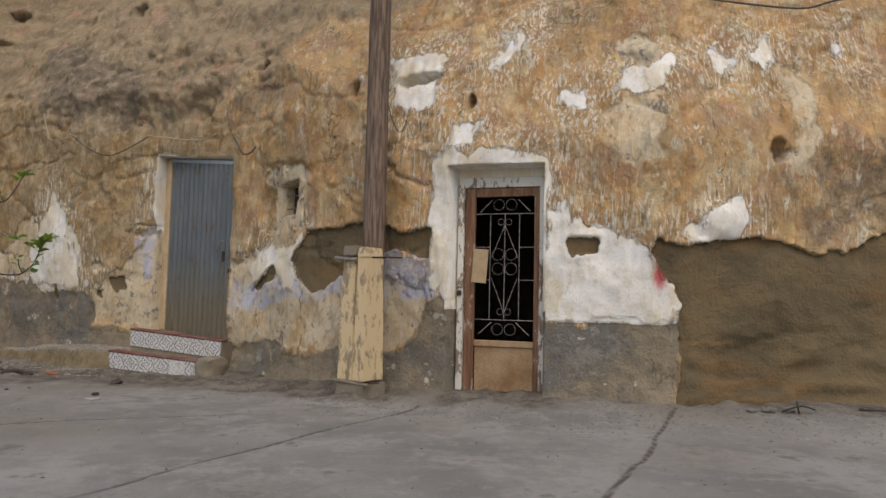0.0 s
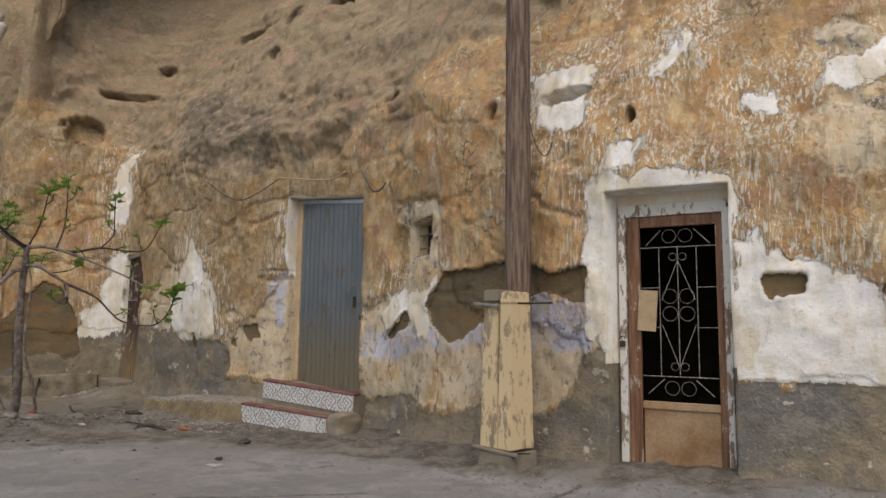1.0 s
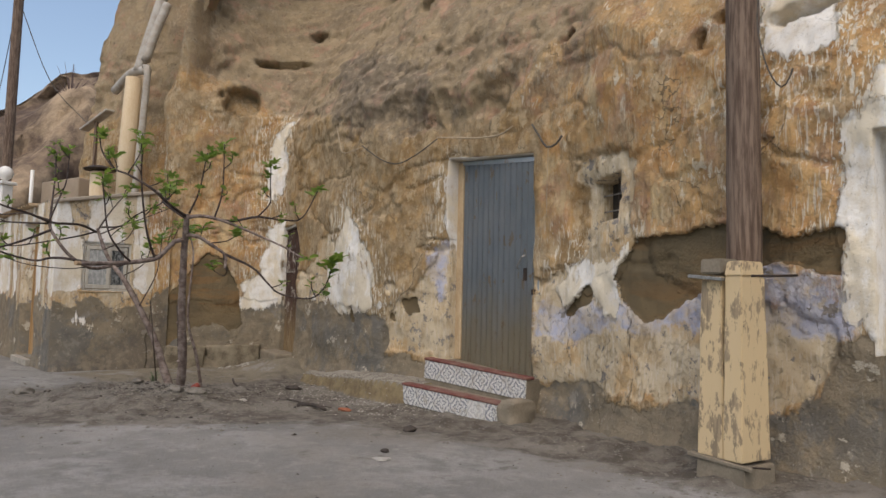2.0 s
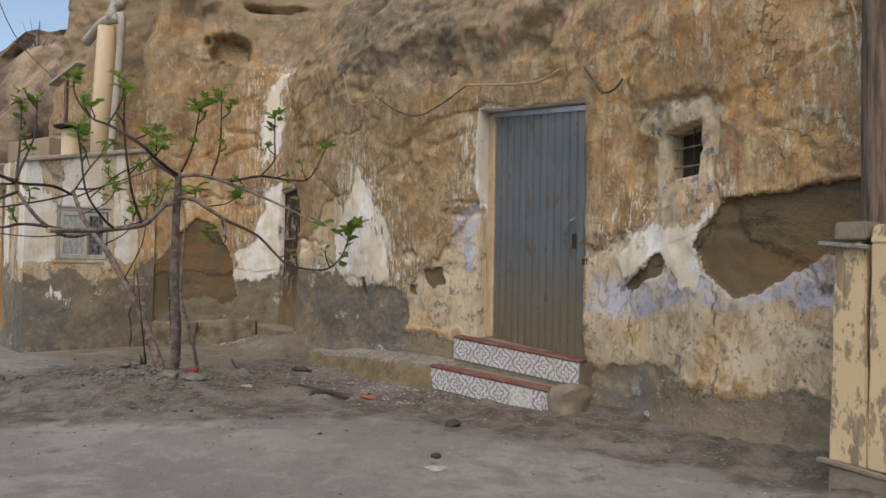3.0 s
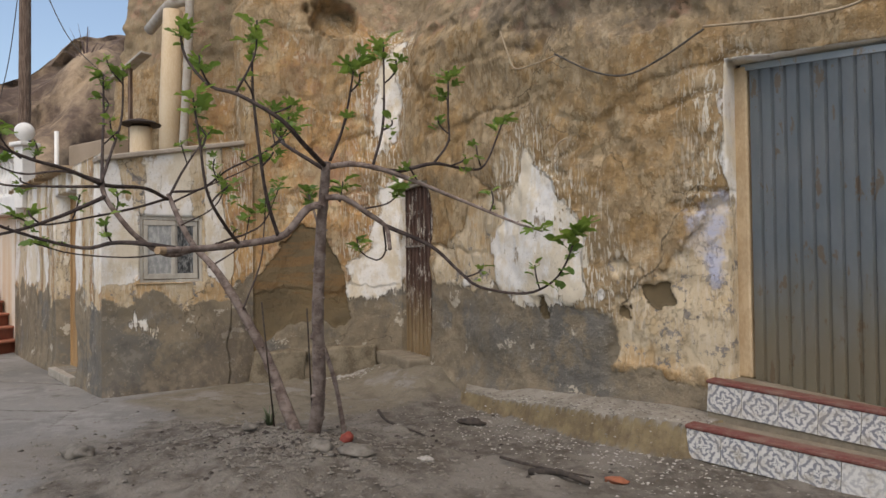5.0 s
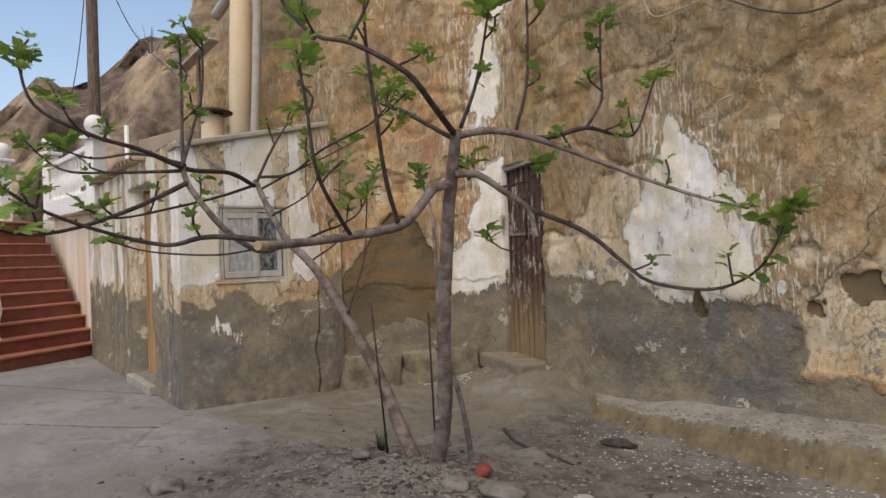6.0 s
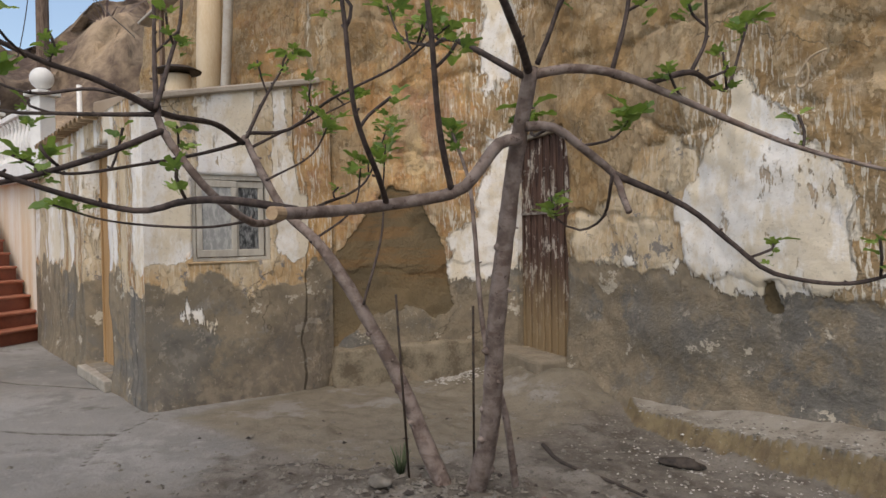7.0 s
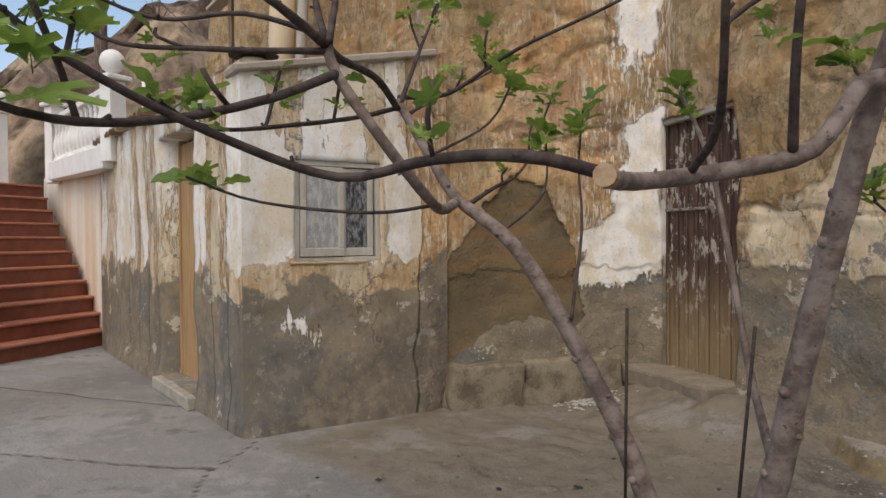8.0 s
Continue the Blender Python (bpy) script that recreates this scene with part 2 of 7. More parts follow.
def front_fields(s, z):
    f = {}
    mud = zone(s, z,
               [(2.42, 1.42), (2.5, 1.54), (2.68, 1.47), (3.2, 1.56), (3.77, 1.55), (3.96, 1.46), (4.26, 1.5), (4.7, 1.68), (8.9, 1.75), (8.9, -0.4), (2.62, -0.4), (2.68, 0.76), (2.6, 1.1), (2.5, 1.25)],
               [(-1.21, 1.38), (-1.02, 1.66), (-0.57, 1.76), (-0.31, 1.76), (-0.07, 1.72), (0.13, 1.61), (0.3, 1.64), (0.48, 1.69), (0.43, 1.35), (0.26, 1.37), (0.13, 1.43), (-0.05, 1.4), (-0.48, 1.26), (-0.64, 1.1), (-0.9, 1.01), (-1.13, 1.11)],
               [(-1.78, 1.11), (-1.53, 1.33), (-1.44, 1.29), (-1.47, 1.19), (-1.72, 1.08)],
               [(1.74, 1.5), (1.98, 1.52), (1.96, 1.42), (1.78, 1.42)],
               [(-3.98, 1.12), (-3.84, 1.14), (-3.8, 1.02), (-3.94, 1.0)], [(-4.2, 0.98), (-4.12, 0.98), (-4.12, 0.88), (-4.2, 0.88)],
               [(-5.0, 1.06), (-4.88, 1.06), (-4.86, 0.86), (-4.98, 0.86)])
    mud = np.minimum(mud, zone(s, z, [(-8.62, 1.08), (-8.45, 1.3), (-8.3, 1.62), (-8.15, 1.8), (-7.97, 1.76), (-7.88, 1.5), (-7.76, 1.25), (-7.74, 0.7), (-7.86, 0.58), (-8.05, 0.72), (-8.2, 0.7), (-8.4, 0.5), (-8.62, 0.25)]))
    f["mud"] = ragged(mud, s, z, 0.045, 3) + 0.012 * fbm(s, z, 26.0, 2, 4)
    white = zone(s, z,
                 [(1.46, 1.95), (1.71, 1.83), (2.0, 1.7), (2.29, 1.62), (2.42, 1.42), (2.52, 1.2), (2.62, 1.06), (2.68, 0.77), (1.46, 0.77)],
                 [(0.4, 1.1), (0.5, 2.07), (0.42, 2.3), (0.6, 2.42), (1.03, 2.45), (1.55, 2.34), (1.6, 2.04), (1.56, 1.7), (0.7, 0.95)],
                 [(-1.87, 1.37), (-1.79, 1.49), (-1.85, 1.64), (-1.65, 1.58), (-1.39, 1.5), (-1.15, 1.58), (-1.1, 1.45), (-1.2, 1.35), (-1.22, 1.05), (-1.3, 1.08), (-1.42, 1.3), (-1.53, 1.37), (-1.72, 1.15), (-1.83, 1.17)],
                 [(-5.25, 2.0), (-5.1, 2.35), (-4.9, 2.07), (-4.73, 1.84), (-4.5, 1.57), (-4.45, 1.2), (-4.35, 1.06), (-4.82, 0.92), (-5.45, 0.98), (-5.55, 1.5)],
                 [(-7.76, 1.0), (-7.7, 1.35), (-7.5, 1.55), (-7.46, 2.3), (-7.14, 2.34), (-7.14, 1.0), (-7.4, 0.85), (-7.6, 1.0)],
                 [(-7.48, 3.88), (-7.2, 4.0), (-7.2, 3.48), (-7.16, 2.95), (-7.4, 2.6), (-7.5, 2.7)])
    high = zone(s, z,
                [(-0.23, 3.57), (0.03, 3.62), (0.38, 3.5), (0.34, 3.2), (0.38, 2.96), (0.21, 2.84), (-0.14, 2.95)],
                [(0.54, 2.76), (0.89, 2.72), (0.9, 2.41), (0.56, 2.42)],
                [(0.98, 3.74), (1.24, 3.8), (1.28, 3.39), (1.0, 3.15), (0.82, 3.3)],
                [(1.5, 3.1), (1.88, 3.04), (1.86, 2.79), (1.55, 2.82)],
                [(2.08, 3.29), (2.66, 3.22), (2.6, 2.94), (2.33, 2.82), (2.12, 2.94)],
                [(3.16, 3.4), (3.59, 3.49), (3.8, 3.72), (3.76, 3.4), (3.55, 3.2), (3.2, 3.18)],
                [(4.4, 3.6), (4.63, 3.68), (4.6, 3.3), (4.42, 3.42)],
                [(2.71, 1.58), (2.96, 1.8), (3.24, 1.93), (3.33, 1.74), (3.18, 1.56), (2.82, 1.5)],
                [(-0.2, 2.78), (0.0, 2.75), (-0.02, 2.5), (-0.2, 2.5)])
    splash = zone(s, z, [(-6.35, 1.2), (-5.5, 1.2), (-5.4, 0.98), (-6.35, 1.06)], [(-4.5, 1.15), (-4.2, 1.2), (-4.15, 1.02), (-4.5, 0.96)], [(-3.45, 2.5), (-3.3, 2.6), (-3.3, 1.9), (-3.42, 1.9)])
    white = np.minimum(white, splash + 0.05)
    f["white"] = np.minimum(ragged(white, s, z, 0.085, 17), ragged(high + 0.035, s, z * 0.6, 0.11, 18))
    f["white"] = np.where(s < s_of(0.9), np.maximum(f["white"], (0.775 - z) * 6 * step01(1.2, 0.95, z) - 2 * step01(0.9, 1.2, z)), f["white"])
    f["blue"] = ragged(zone(s, z,
                            [(-2.14, 1.26), (-1.99, 1.33), (-1.81, 1.13), (-1.49, 1.22), (-1.25, 1.12), (-0.92, 1.14), (-0.49, 1.3), (-0.1, 1.46), (0.3, 1.42), (0.62, 1.15), (0.48, 0.92), (0.0, 0.96), (-1.01, 0.95), (-1.33, 0.93), (-1.81, 0.84), (-2.12, 0.93)],
                            [(-3.44, 1.84), (-3.66, 1.67), (-3.69, 1.42), (-3.56, 1.34), (-3.5, 1.1), (-3.44, 1.1)],
                            [(0.3, 0.6), (0.55, 0.62), (0.55, 0.3), (0.42, 0.3)],
                            [(-8.42, 1.1), (-8.36, 1.42), (-8.22, 1.36), (-8.16, 1.12), (-8.3, 1.04)]), s, z, 0.06, 29)
    grey = zone(s, z,
                [(1.46, 0.77), (2.68, 0.77), (2.62, -0.4), (1.46, -0.4)],
                [(-8.7, 1.02), (-7.0, 1.08), (-6.4, 1.14), (-5.36, 1.06), (-4.73, 1.0), (-4.25, 0.97), (-4.18, 0.7), (-4.25, 0.5), (-3.5, 0.4), (-3.3, 0.2), (-3.3, -0.4), (-8.7, -0.4)],
                [(-2.2, 0.42), (-1.81, 0.48), (-1.41, 0.5), (-1.3, 0.34), (-1.0, 0.3), (-0.3, 0.42), (0.1, 0.42), (0.3, 0.7), (0.42, 0.98), (0.8, 1.02), (0.8, -0.4), (-2.2, -0.4)])
    f["grey"] = ragged(grey, s, z, 0.06, 41)
    cream = zone(s, z,
                 [(-2.18, 1.5), (-1.6, 1.62), (-1.1, 1.7), (-0.5, 1.2), (0.4, 1.1), (0.42, 0.8), (0.0, 0.4), (-2.18, 0.3)],
                 [(-3.1, 2.2), (-3.4, 1.9), (-3.66, 1.68), (-3.69, 1.43), (-3.86, 1.3), (-4.17, 1.21), (-4.25, 0.98), (-4.21, 0.54), (-3.1, 0.45)],
                 [(-1.75, 2.55), (-1.12, 2.45), (-1.1, 1.72), (-1.65, 1.75)],
                 [(-5.6, 2.0), (-5.4, 1.9), (-5.3, 1.0), (-6.4, 1.1), (-6.4, 1.5)],
                 [(3.84, 3.3), (3.99, 3.25), (4.05, 2.5), (3.86, 2.2)], [(2.15, 2.95), (2.57, 2.96), (2.56, 2.27), (2.23, 2.2), (2.1, 2.6)], [(2.2, 3.38), (2.3, 3.52), (2.46, 3.52), (2.58, 3.38), (2.4, 3.28)])
    f["cream"] = ragged(cream, s, z, 0.11, 53)
    # bare rock starts above the render
    edge = np.interp(s, [s_of(x) for x in (9, 3.0, 0.3, -1.3, -2.2, -3.3, -4.6, -7.2, -8.3)] + [40], [4.6, 4.5, 4.5, 4.25, 3.4, 3.12, 3.2, 4.15, 4.7, 6.5])
    f["rock"] = ragged(edge - z, s, z, 0.2, 67)
    f["stain"] = ragged(zone(s, z, [(-6.6, 4.9), (-5.6, 4.72), (-4.16, 4.2), (-3.37, 3.44), (-3.87, 3.12), (-4.91, 3.34), (-5.79, 3.9)], [(3.9, 2.3), (4.9, 2.4), (5.0, 1.8), (4.0, 1.7)], [(-2.1, 3.6), (-1.6, 3.6), (-1.5, 3.2), (-2.0, 3.2)]), s, z, 0.2, 71)
    f["red"] = ragged(blob(s, z, 2.5, 1.22, 0.05, 0.12), s, z, 0.03, 83)
    js, jz = s + 0.05 * fbm(s, z, 5.0, 3, 61), z + 0.04 * fbm(s, z, 6.0, 3, 62)
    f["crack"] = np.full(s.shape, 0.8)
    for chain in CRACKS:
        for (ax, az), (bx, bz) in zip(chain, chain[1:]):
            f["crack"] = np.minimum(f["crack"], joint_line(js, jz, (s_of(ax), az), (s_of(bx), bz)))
    russet = zone(s, z, [(-3.0, 3.95), (-1.2, 4.1), (-0.7, 3.4), (-1.0, 2.9), (-2.0, 3.1), (-2.8, 3.3)], [(-2.1, 3.0), (-1.75, 3.0), (-1.75, 1.9), (-2.1, 1.9)], [(-8.5, 2.9), (-7.6, 3.3), (-7.55, 1.5), (-7.9, 1.9), (-8.3, 1.7)])
    f["orange"] = -0.34 * step01(0.15, -0.15, russet) + 0.28 - 0.5 * step01(s_of(-2.6), s_of(-0.6), s) + 0.12 * fbm(s, z, 0.8, 2, 77) + 0.08 * step01(4.5, 5.5, z) + -0.3 * step01(s_of(-6.8), s_of(-7.6), s)
    return f


OPENINGS = {"gate": (0.60, 1.50, 0.06, 2.26, 0.5), "blue": (-3.38, -2.18, 0.46, 2.78, 0.34), "window": (-1.52, -1.20, 1.89, 2.31, 0.35), "low": (-7.16, -6.52, 0.28, 2.26, 0.26)}
# (x, height, half width, half height, depth) of the pits and putlog holes
HOLES = [(-1.93, 3.84, 0.10, 0.11, 0.4), (-0.55, 3.25, 0.06, 0.09, 0.3), (-0.42, 3.42, 0.07, 0.06, 0.3), (0.12, 3.27, 0.26, 0.07, 0.22), (0.75, 2.94, 0.045, 0.07, 0.25), (3.67, 2.42, 0.10, 0.13, 0.2),
         (-4.6, 5.22, 0.14, 0.09, 0.35), (-5.1, 5.1, 0.05, 0.05, 0.2), (-7.5, 5.2, 0.3, 0.08, 0.35), (-7.3, 5.85, 0.06, 0.12, 0.3), (-7.85, 4.35, 0.34, 0.24, 0.3), (-6.6, 6.35, 0.4, 0.16, 0.35), (-5.6, 6.4, 0.35, 0.2, 0.4), (-3.9, 6.3, 0.3, 0.12, 0.3)]


def front_relief(s, z, f):
    off = lean(s, z)
    rock = step01(0.1, -0.25, f["rock"])
    off = off + 0.05 * fbm(s, z, 0.7, 3, 5) + 0.016 * fbm(s, z, 3.5, 3, 6) + 0.010 * fbm(s * 2.2, z * 0.6, 6.0, 3, 8) * step01(0.8, 1.6, z)
    off = off - 0.028 * step01(0.16, 0.0, np.abs(fbm(s * 0.7, z * 1.5, 1.1, 4, 15))) * step01(1.1, 1.7, z) * step01(-0.02, 0.12, f["white"]) + 0.03 * fbm(s, z, 1.7, 2, 16) * step01(1.0, 1.6, z)
    off = off + rock * (0.08 * fbm(s, z, 1.1, 4, 91) + 0.03 * fbm(s, z, 3.3, 4, 92) - 0.07 * np.abs(fbm(s * 0.8, z * 1.2, 2.2, 4, 94)) + 0.02 * fbm(s, z, 9.0, 2, 95) - 0.05 * step01(0.25, 0.8, fbm(s, z, 2.6, 3, 93)))
    end = step01(0.05, 0.35, np.abs(s - s_of(-8.55)))
    off = off * (0.3 + 0.7 * end)
    off = off - end * np.where(s > s_of(-7.4), 0.015, 0.04) * step01(0.006, -0.006, f["mud"]) - 0.06 * step01(0, -1.5, f["mud"]) * step01(1.5, 0.7, z)
    off = off + 0.008 * step01(0.01, -0.01, f["white"]) - 0.008 * step01(0.01, -0.01, f["grey"])
    bare = step01(0.0, -0.1, f["mud"])
    off = off + bare * (0.012 * fbm(s * 0.6, z * 1.3, 1.9, 3, 22) + 0.022 * fbm(s * 0.5, z * 1.6, 5.0, 4, 23) * step01(0.85, 0.6, z) * step01(s_of(2.4), s_of(2.7), s))
    # the ochre coat stands proud of the older limewash below it
    off = off - 0.016 * step01(0.01, -0.012, f["cream"]) * step01(-0.02, 0.02, f["mud"]) * step01(s_of(-4.4), s_of(-4.25), s) * step01(s_of(0.6), s_of(0.3), s)
    # a broken lip of render over the bare clay
    lip = step01(0.10, 0.0, f["mud"]) * step01(-0.006, 0.006, f["mud"])
    off = off + (0.012 + 0.012 * fbm(s, z, 7.0, 2, 24)) * lip * end * step01(1.0, 1.4, z)
    for x, h, a, b, deep in HOLES:
        q = np.hypot((s - s_of(x)) / a, (z - h) / b) + 0.25 * fbm(s, z, 9.0, 2, 13)
        off = off - deep * step01(1.12, 0.7, q)
    # shallow niche round the barred window, swelling of render by the blue door
    q = np.hypot((s - s_of(-1.55)) / 0.27, (z - 2.06) / 0.36) + 0.1 * fbm(s, z, 6.0, 2, 14)
    off = off - 0.10 * step01(1.1, 0.6, q)
    # the right-hand knob of render
    q = np.hypot((s - s_of(3.05)) / 0.3, (z - 1.72) / 0.22)
    off = off + 0.07 * step01(1.0, 0.3, q)
    q = np.hypot((s - s_of(2.39)) / 0.24, (z - 3.38) / 0.17)
    off = off + 0.09 * step01(1.0, 0.3, q)
    # flare at the foot
    return off + 0.10 * step01(0.35, -0.2, z)


def door_sag(s, z):
    """How far the wall round the blue door has sunk towards its hinge side."""
    across = np.interp(s, [s_of(-1.2), s_of(-2.1), s_of(-3.38)], [0.0, 1.0, 0.0])
    return across * np.interp(z, [0.0, 0.46, 2.78, 3.6], [0.0, 0.09, 0.14, 0.0])


def sheet(name, u, z, place, fields, openings, material, u_shift=0.0, keep=None):
    """A wall face as a grid with real openings and their reveals; fields are kept for the paint."""
    gu, gz = np.meshgrid(u, z, indexing="ij")
    hole = np.full(gu.shape, 9.0)
    for u0, u1, z0, z1, deep in openings:
        hole = np.minimum(hole, rect(gu, gz, u0, u1, z0, z1))
    back = np.zeros(gu.shape)
    for u0, u1, z0, z1, deep in openings:
        back = np.where(rect(gu, gz, u0, u1, z0, z1) < 0, deep, back)
    co = place(gu, gz, back)
    nu, nz = gu.shape
    idx = np.arange(nu * nz).reshape(nu, nz)
    quads = np.stack([idx[:-1, :-1], idx[1:, :-1], idx[1:, 1:], idx[:-1, 1:]], -1).reshape(-1, 4)
    h = hole.reshape(-1)
    inner = (h[quads] < -0.001).all(1)
    quads = quads[~inner]
    me = bpy.data.meshes.new(name)
    me.from_pydata(co.reshape(-1, 3).tolist(), [], quads[:, ::-1].tolist())
    uv = me.uv_layers.new(name="UVMap")
    loop_v = np.zeros(len(me.loops), dtype=np.int32)
    me.loops.foreach_get("vertex_index", loop_v)
    flat = np.stack([gu.reshape(-1) + u_shift, gz.reshape(-1)], 1)[loop_v]
    uv.data.foreach_set("uv", flat.astype(np.float32).reshape(-1))
    for key, values in fields.items():
        a = me.attributes.new(key, "FLOAT", "POINT")
        a.data.foreach_set("value", np.clip(values, -2, 2).astype(np.float32).reshape(-1))
    me.materials.append(material)
    me.shade_smooth()
    me.validate()
    return new(name, me)


def render_material():
    """Lime render over earth: ochre coats, flakes, blue and white limewash, cement dado, bare clay, rock."""
    k = Nodes("weathered_render", 0.93, 0.0, 0.12)
    uv = k.world_coords((1, 1, 1))
    tall = k.world_coords((1, 1, 0.22))
    n_big, n_mid, n_fine = k.noise(1.3, 6, 0.6, uv), k.noise(7, 6, 0.65, uv), k.noise(45, 5, 0.6, uv)
    drip = k.noise(14, 5, 0.7, tall, 0.6)
    drip2 = k.noise(30, 4, 0.65, tall, 0.4)
    thin = k.world_coords((1, 1, 0.14))
    hair, hair2 = k.noise(42, 4, 0.6, thin, 0.5), k.noise(55, 3, 0.6, k.world_coords((1.1, 1.1, 0.12)), 0.5)

    def mask(name, soft=0.006, noise_in=n_mid, amount=0.09, drips=0.0):
        v = k.math("ADD", k.attr(name), k.math("MULTIPLY", k.math("SUBTRACT", noise_in, 0.5), amount))
        v = k.math("ADD", v, k.math("MULTIPLY", k.math("SUBTRACT", n_fine, 0.5), 0.03))
        if drips:
            v = k.math("ADD", v, k.math("MULTIPLY", k.math("SUBTRACT", drip, 0.5), drips))
            v = k.math("ADD", v, k.math("MULTIPLY", k.math("SUBTRACT", hair, 0.5), drips * 0.8))
        return k.ramp(v, soft, -soft)

    # ochre coats
    brown = k.mix(k.ramp(n_mid, 0.35, 0.68), (0.24, 0.155, 0.075), (0.40, 0.27, 0.135))
    orange = k.mix(k.ramp(k.noise(3.6, 8, 0.68, uv), 0.42, 0.58), (0.42, 0.235, 0.10), (0.53, 0.335, 0.155))
    orange = k.mix(k.math("MULTIPLY", k.ramp(k.noise(2.2, 7, 0.68, uv), 0.50, 0.60), 0.8), orange, (0.37, 0.215, 0.135))
    orange = k.mix(k.math("MULTIPLY", k.ramp(k.noise(2.8, 8, 0.7, k.world_coords((1, 1, 0.6))), 0.53, 0.62), 0.8), orange, (0.58, 0.44, 0.25))
    warm = k.ramp(k.math("ADD", k.attr("orange"), k.math("MULTIPLY", k.math("SUBTRACT", n_big, 0.5), 1.0)), 0.15, -0.15)
    base = k.mix(warm, brown, orange)
    cooler = k.math("SUBTRACT", 1.0, k.math("MULTIPLY", warm, 0.65))
    base = k.mix(k.math("MULTIPLY", k.ramp(k.noise(2.3, 5, 0.6, uv), 0.52, 0.66), cooler), base, (0.27, 0.20, 0.12))
    base = k.mix(k.math("MULTIPLY", k.ramp(k.math("ADD", k.noise(3.1, 6, 0.62, uv), k.math("MULTIPLY", n_fine, 0.10)), 0.50, 0.60), cooler), base, k.mix(k.ramp(n_mid, 0.4, 0.65), (0.29, 0.212, 0.125), (0.43, 0.325, 0.20)))
    # old and newer coats with crisp edges
    scab = k.ramp(k.math("ADD", k.noise(4.2, 9, 0.74, k.world_coords((1, 1, 0.7))), k.math("MULTIPLY", n_fine, 0.05)), 0.545, 0.565)
    base = k.mix(k.math("MULTIPLY", k.math("MULTIPLY", scab, cooler), 0.28), base, (0.205, 0.14, 0.068))
    scab2 = k.ramp(k.math("ADD", k.noise(5.3, 9, 0.76, k.world_coords((1, 1, 0.55))), k.math("MULTIPLY", n_fine, 0.05)), 0.57, 0.59)
    base = k.mix(k.math("MULTIPLY", scab2, 0.55), base, (0.50, 0.385, 0.24))
    # pale run-off and flakes in upright strokes
    run = k.math("MULTIPLY", k.ramp(drip, 0.54, 0.62), k.ramp(k.noise(1.9, 5, 0.65, uv), 0.45, 0.56))
    right_hand = k.ramp(k.attr("orange"), 0.22, -0.12, 0.22, 1.0)
    base = k.mix(k.math("MULTIPLY", k.math("MULTIPLY", run, right_hand), 0.4), base, (0.62, 0.53, 0.39))
    dark = k.math("MULTIPLY", k.ramp(drip2, 0.55, 0.64), k.ramp(k.noise(2.6, 5, 0.65, uv), 0.46, 0.57))
    base = k.mix(k.math("MULTIPLY", k.math("MULTIPLY", dark, right_hand), 0.4), base, (0.155, 0.125, 0.075))
    strokes = k.math("MULTIPLY", k.ramp(k.noise(2.4, 5, 0.7, uv), 0.47, 0.58), k.ramp(k.attr("orange"), 0.25, -0.15, 0.10, 0.75))
    base = k.mix(k.math("MULTIPLY", k.math("MULTIPLY", k.ramp(hair, 0.55, 0.60), strokes), 0.45), base, (0.63, 0.55, 0.42))
    base = k.mix(k.math("MULTIPLY", k.math("MULTIPLY", k.ramp(hair2, 0.55, 0.61), strokes), 0.4), base, (0.16, 0.13, 0.085))
    # broad upright dabs where the coats have come off in scales
    dab, dab2 = k.noise(10, 6, 0.72, k.world_coords((1, 1, 0.42)), 0.9), k.noise(12, 6, 0.72, k.world_coords((1.07, 0.93, 0.36)), 0.7)
    scaled = k.math("MULTIPLY", right_hand, k.ramp(k.noise(1.5, 5, 0.6, uv), 0.50, 0.60))
    base = k.mix(k.math("MULTIPLY", k.math("MULTIPLY", k.ramp(dab2, 0.56, 0.61), scaled), 0.5), base, (0.235, 0.195, 0.125))
    base = k.mix(k.math("MULTIPLY", k.math("MULTIPLY", k.ramp(dab, 0.56, 0.60), scaled), 0.85), base, (0.64, 0.575, 0.45))
    # long brown water marks on the plain ochre
    wet = k.math("MULTIPLY", k.ramp(k.noise(5, 5, 0.65, k.world_coords((1, 1, 0.16)), 0.5), 0.53, 0.66), k.ramp(k.noise(0.8, 4, 0.55, uv), 0.42, 0.6))
    base = k.mix(k.math("MULTIPLY", wet, 0.55), base, (0.225, 0.135, 0.055))
    # white limewash runs that fray out round the patches
    fray = k.math("MULTIPLY", k.ramp(k.attr("white"), 0.5, 0.03), k.ramp(k.math("ADD", hair, k.math("MULTIPLY", k.noise(5, 4, 0.6, uv), 0.25)), 0.655, 0.70))
    base = k.mix(k.math("MULTIPLY", fray, 0.9), base, (0.66, 0.61, 0.51))
    c = base
    cream = k.mix(k.ramp(k.noise(4, 6, 0.65, uv), 0.4, 0.68), (0.56, 0.47, 0.335), (0.46, 0.35, 0.215))
    cream = k.mix(k.ramp(k.noise(1.6, 5, 0.65, uv), 0.5, 0.64), cream, (0.50, 0.345, 0.185))
    cream = k.mix(k.math("MULTIPLY", k.ramp(hair, 0.52, 0.62), 0.5), cream, (0.63, 0.56, 0.45))
    cream = k.mix(k.ramp(n_mid, 0.62, 0.74), cream, (0.33, 0.28, 0.21))
    chips = k.math("ADD", k.noise(8.5, 6, 0.72, uv), k.math("MULTIPLY", k.noise(2.1, 3, 0.5, uv), 0.35))
    cream = k.mix(k.ramp(chips, 0.77, 0.79), cream, (0.24, 0.22, 0.20))
    c = k.mix(k.math("MULTIPLY", mask("cream", 0.02, n_mid, 0.14, 0.08), 0.93), c, cream)
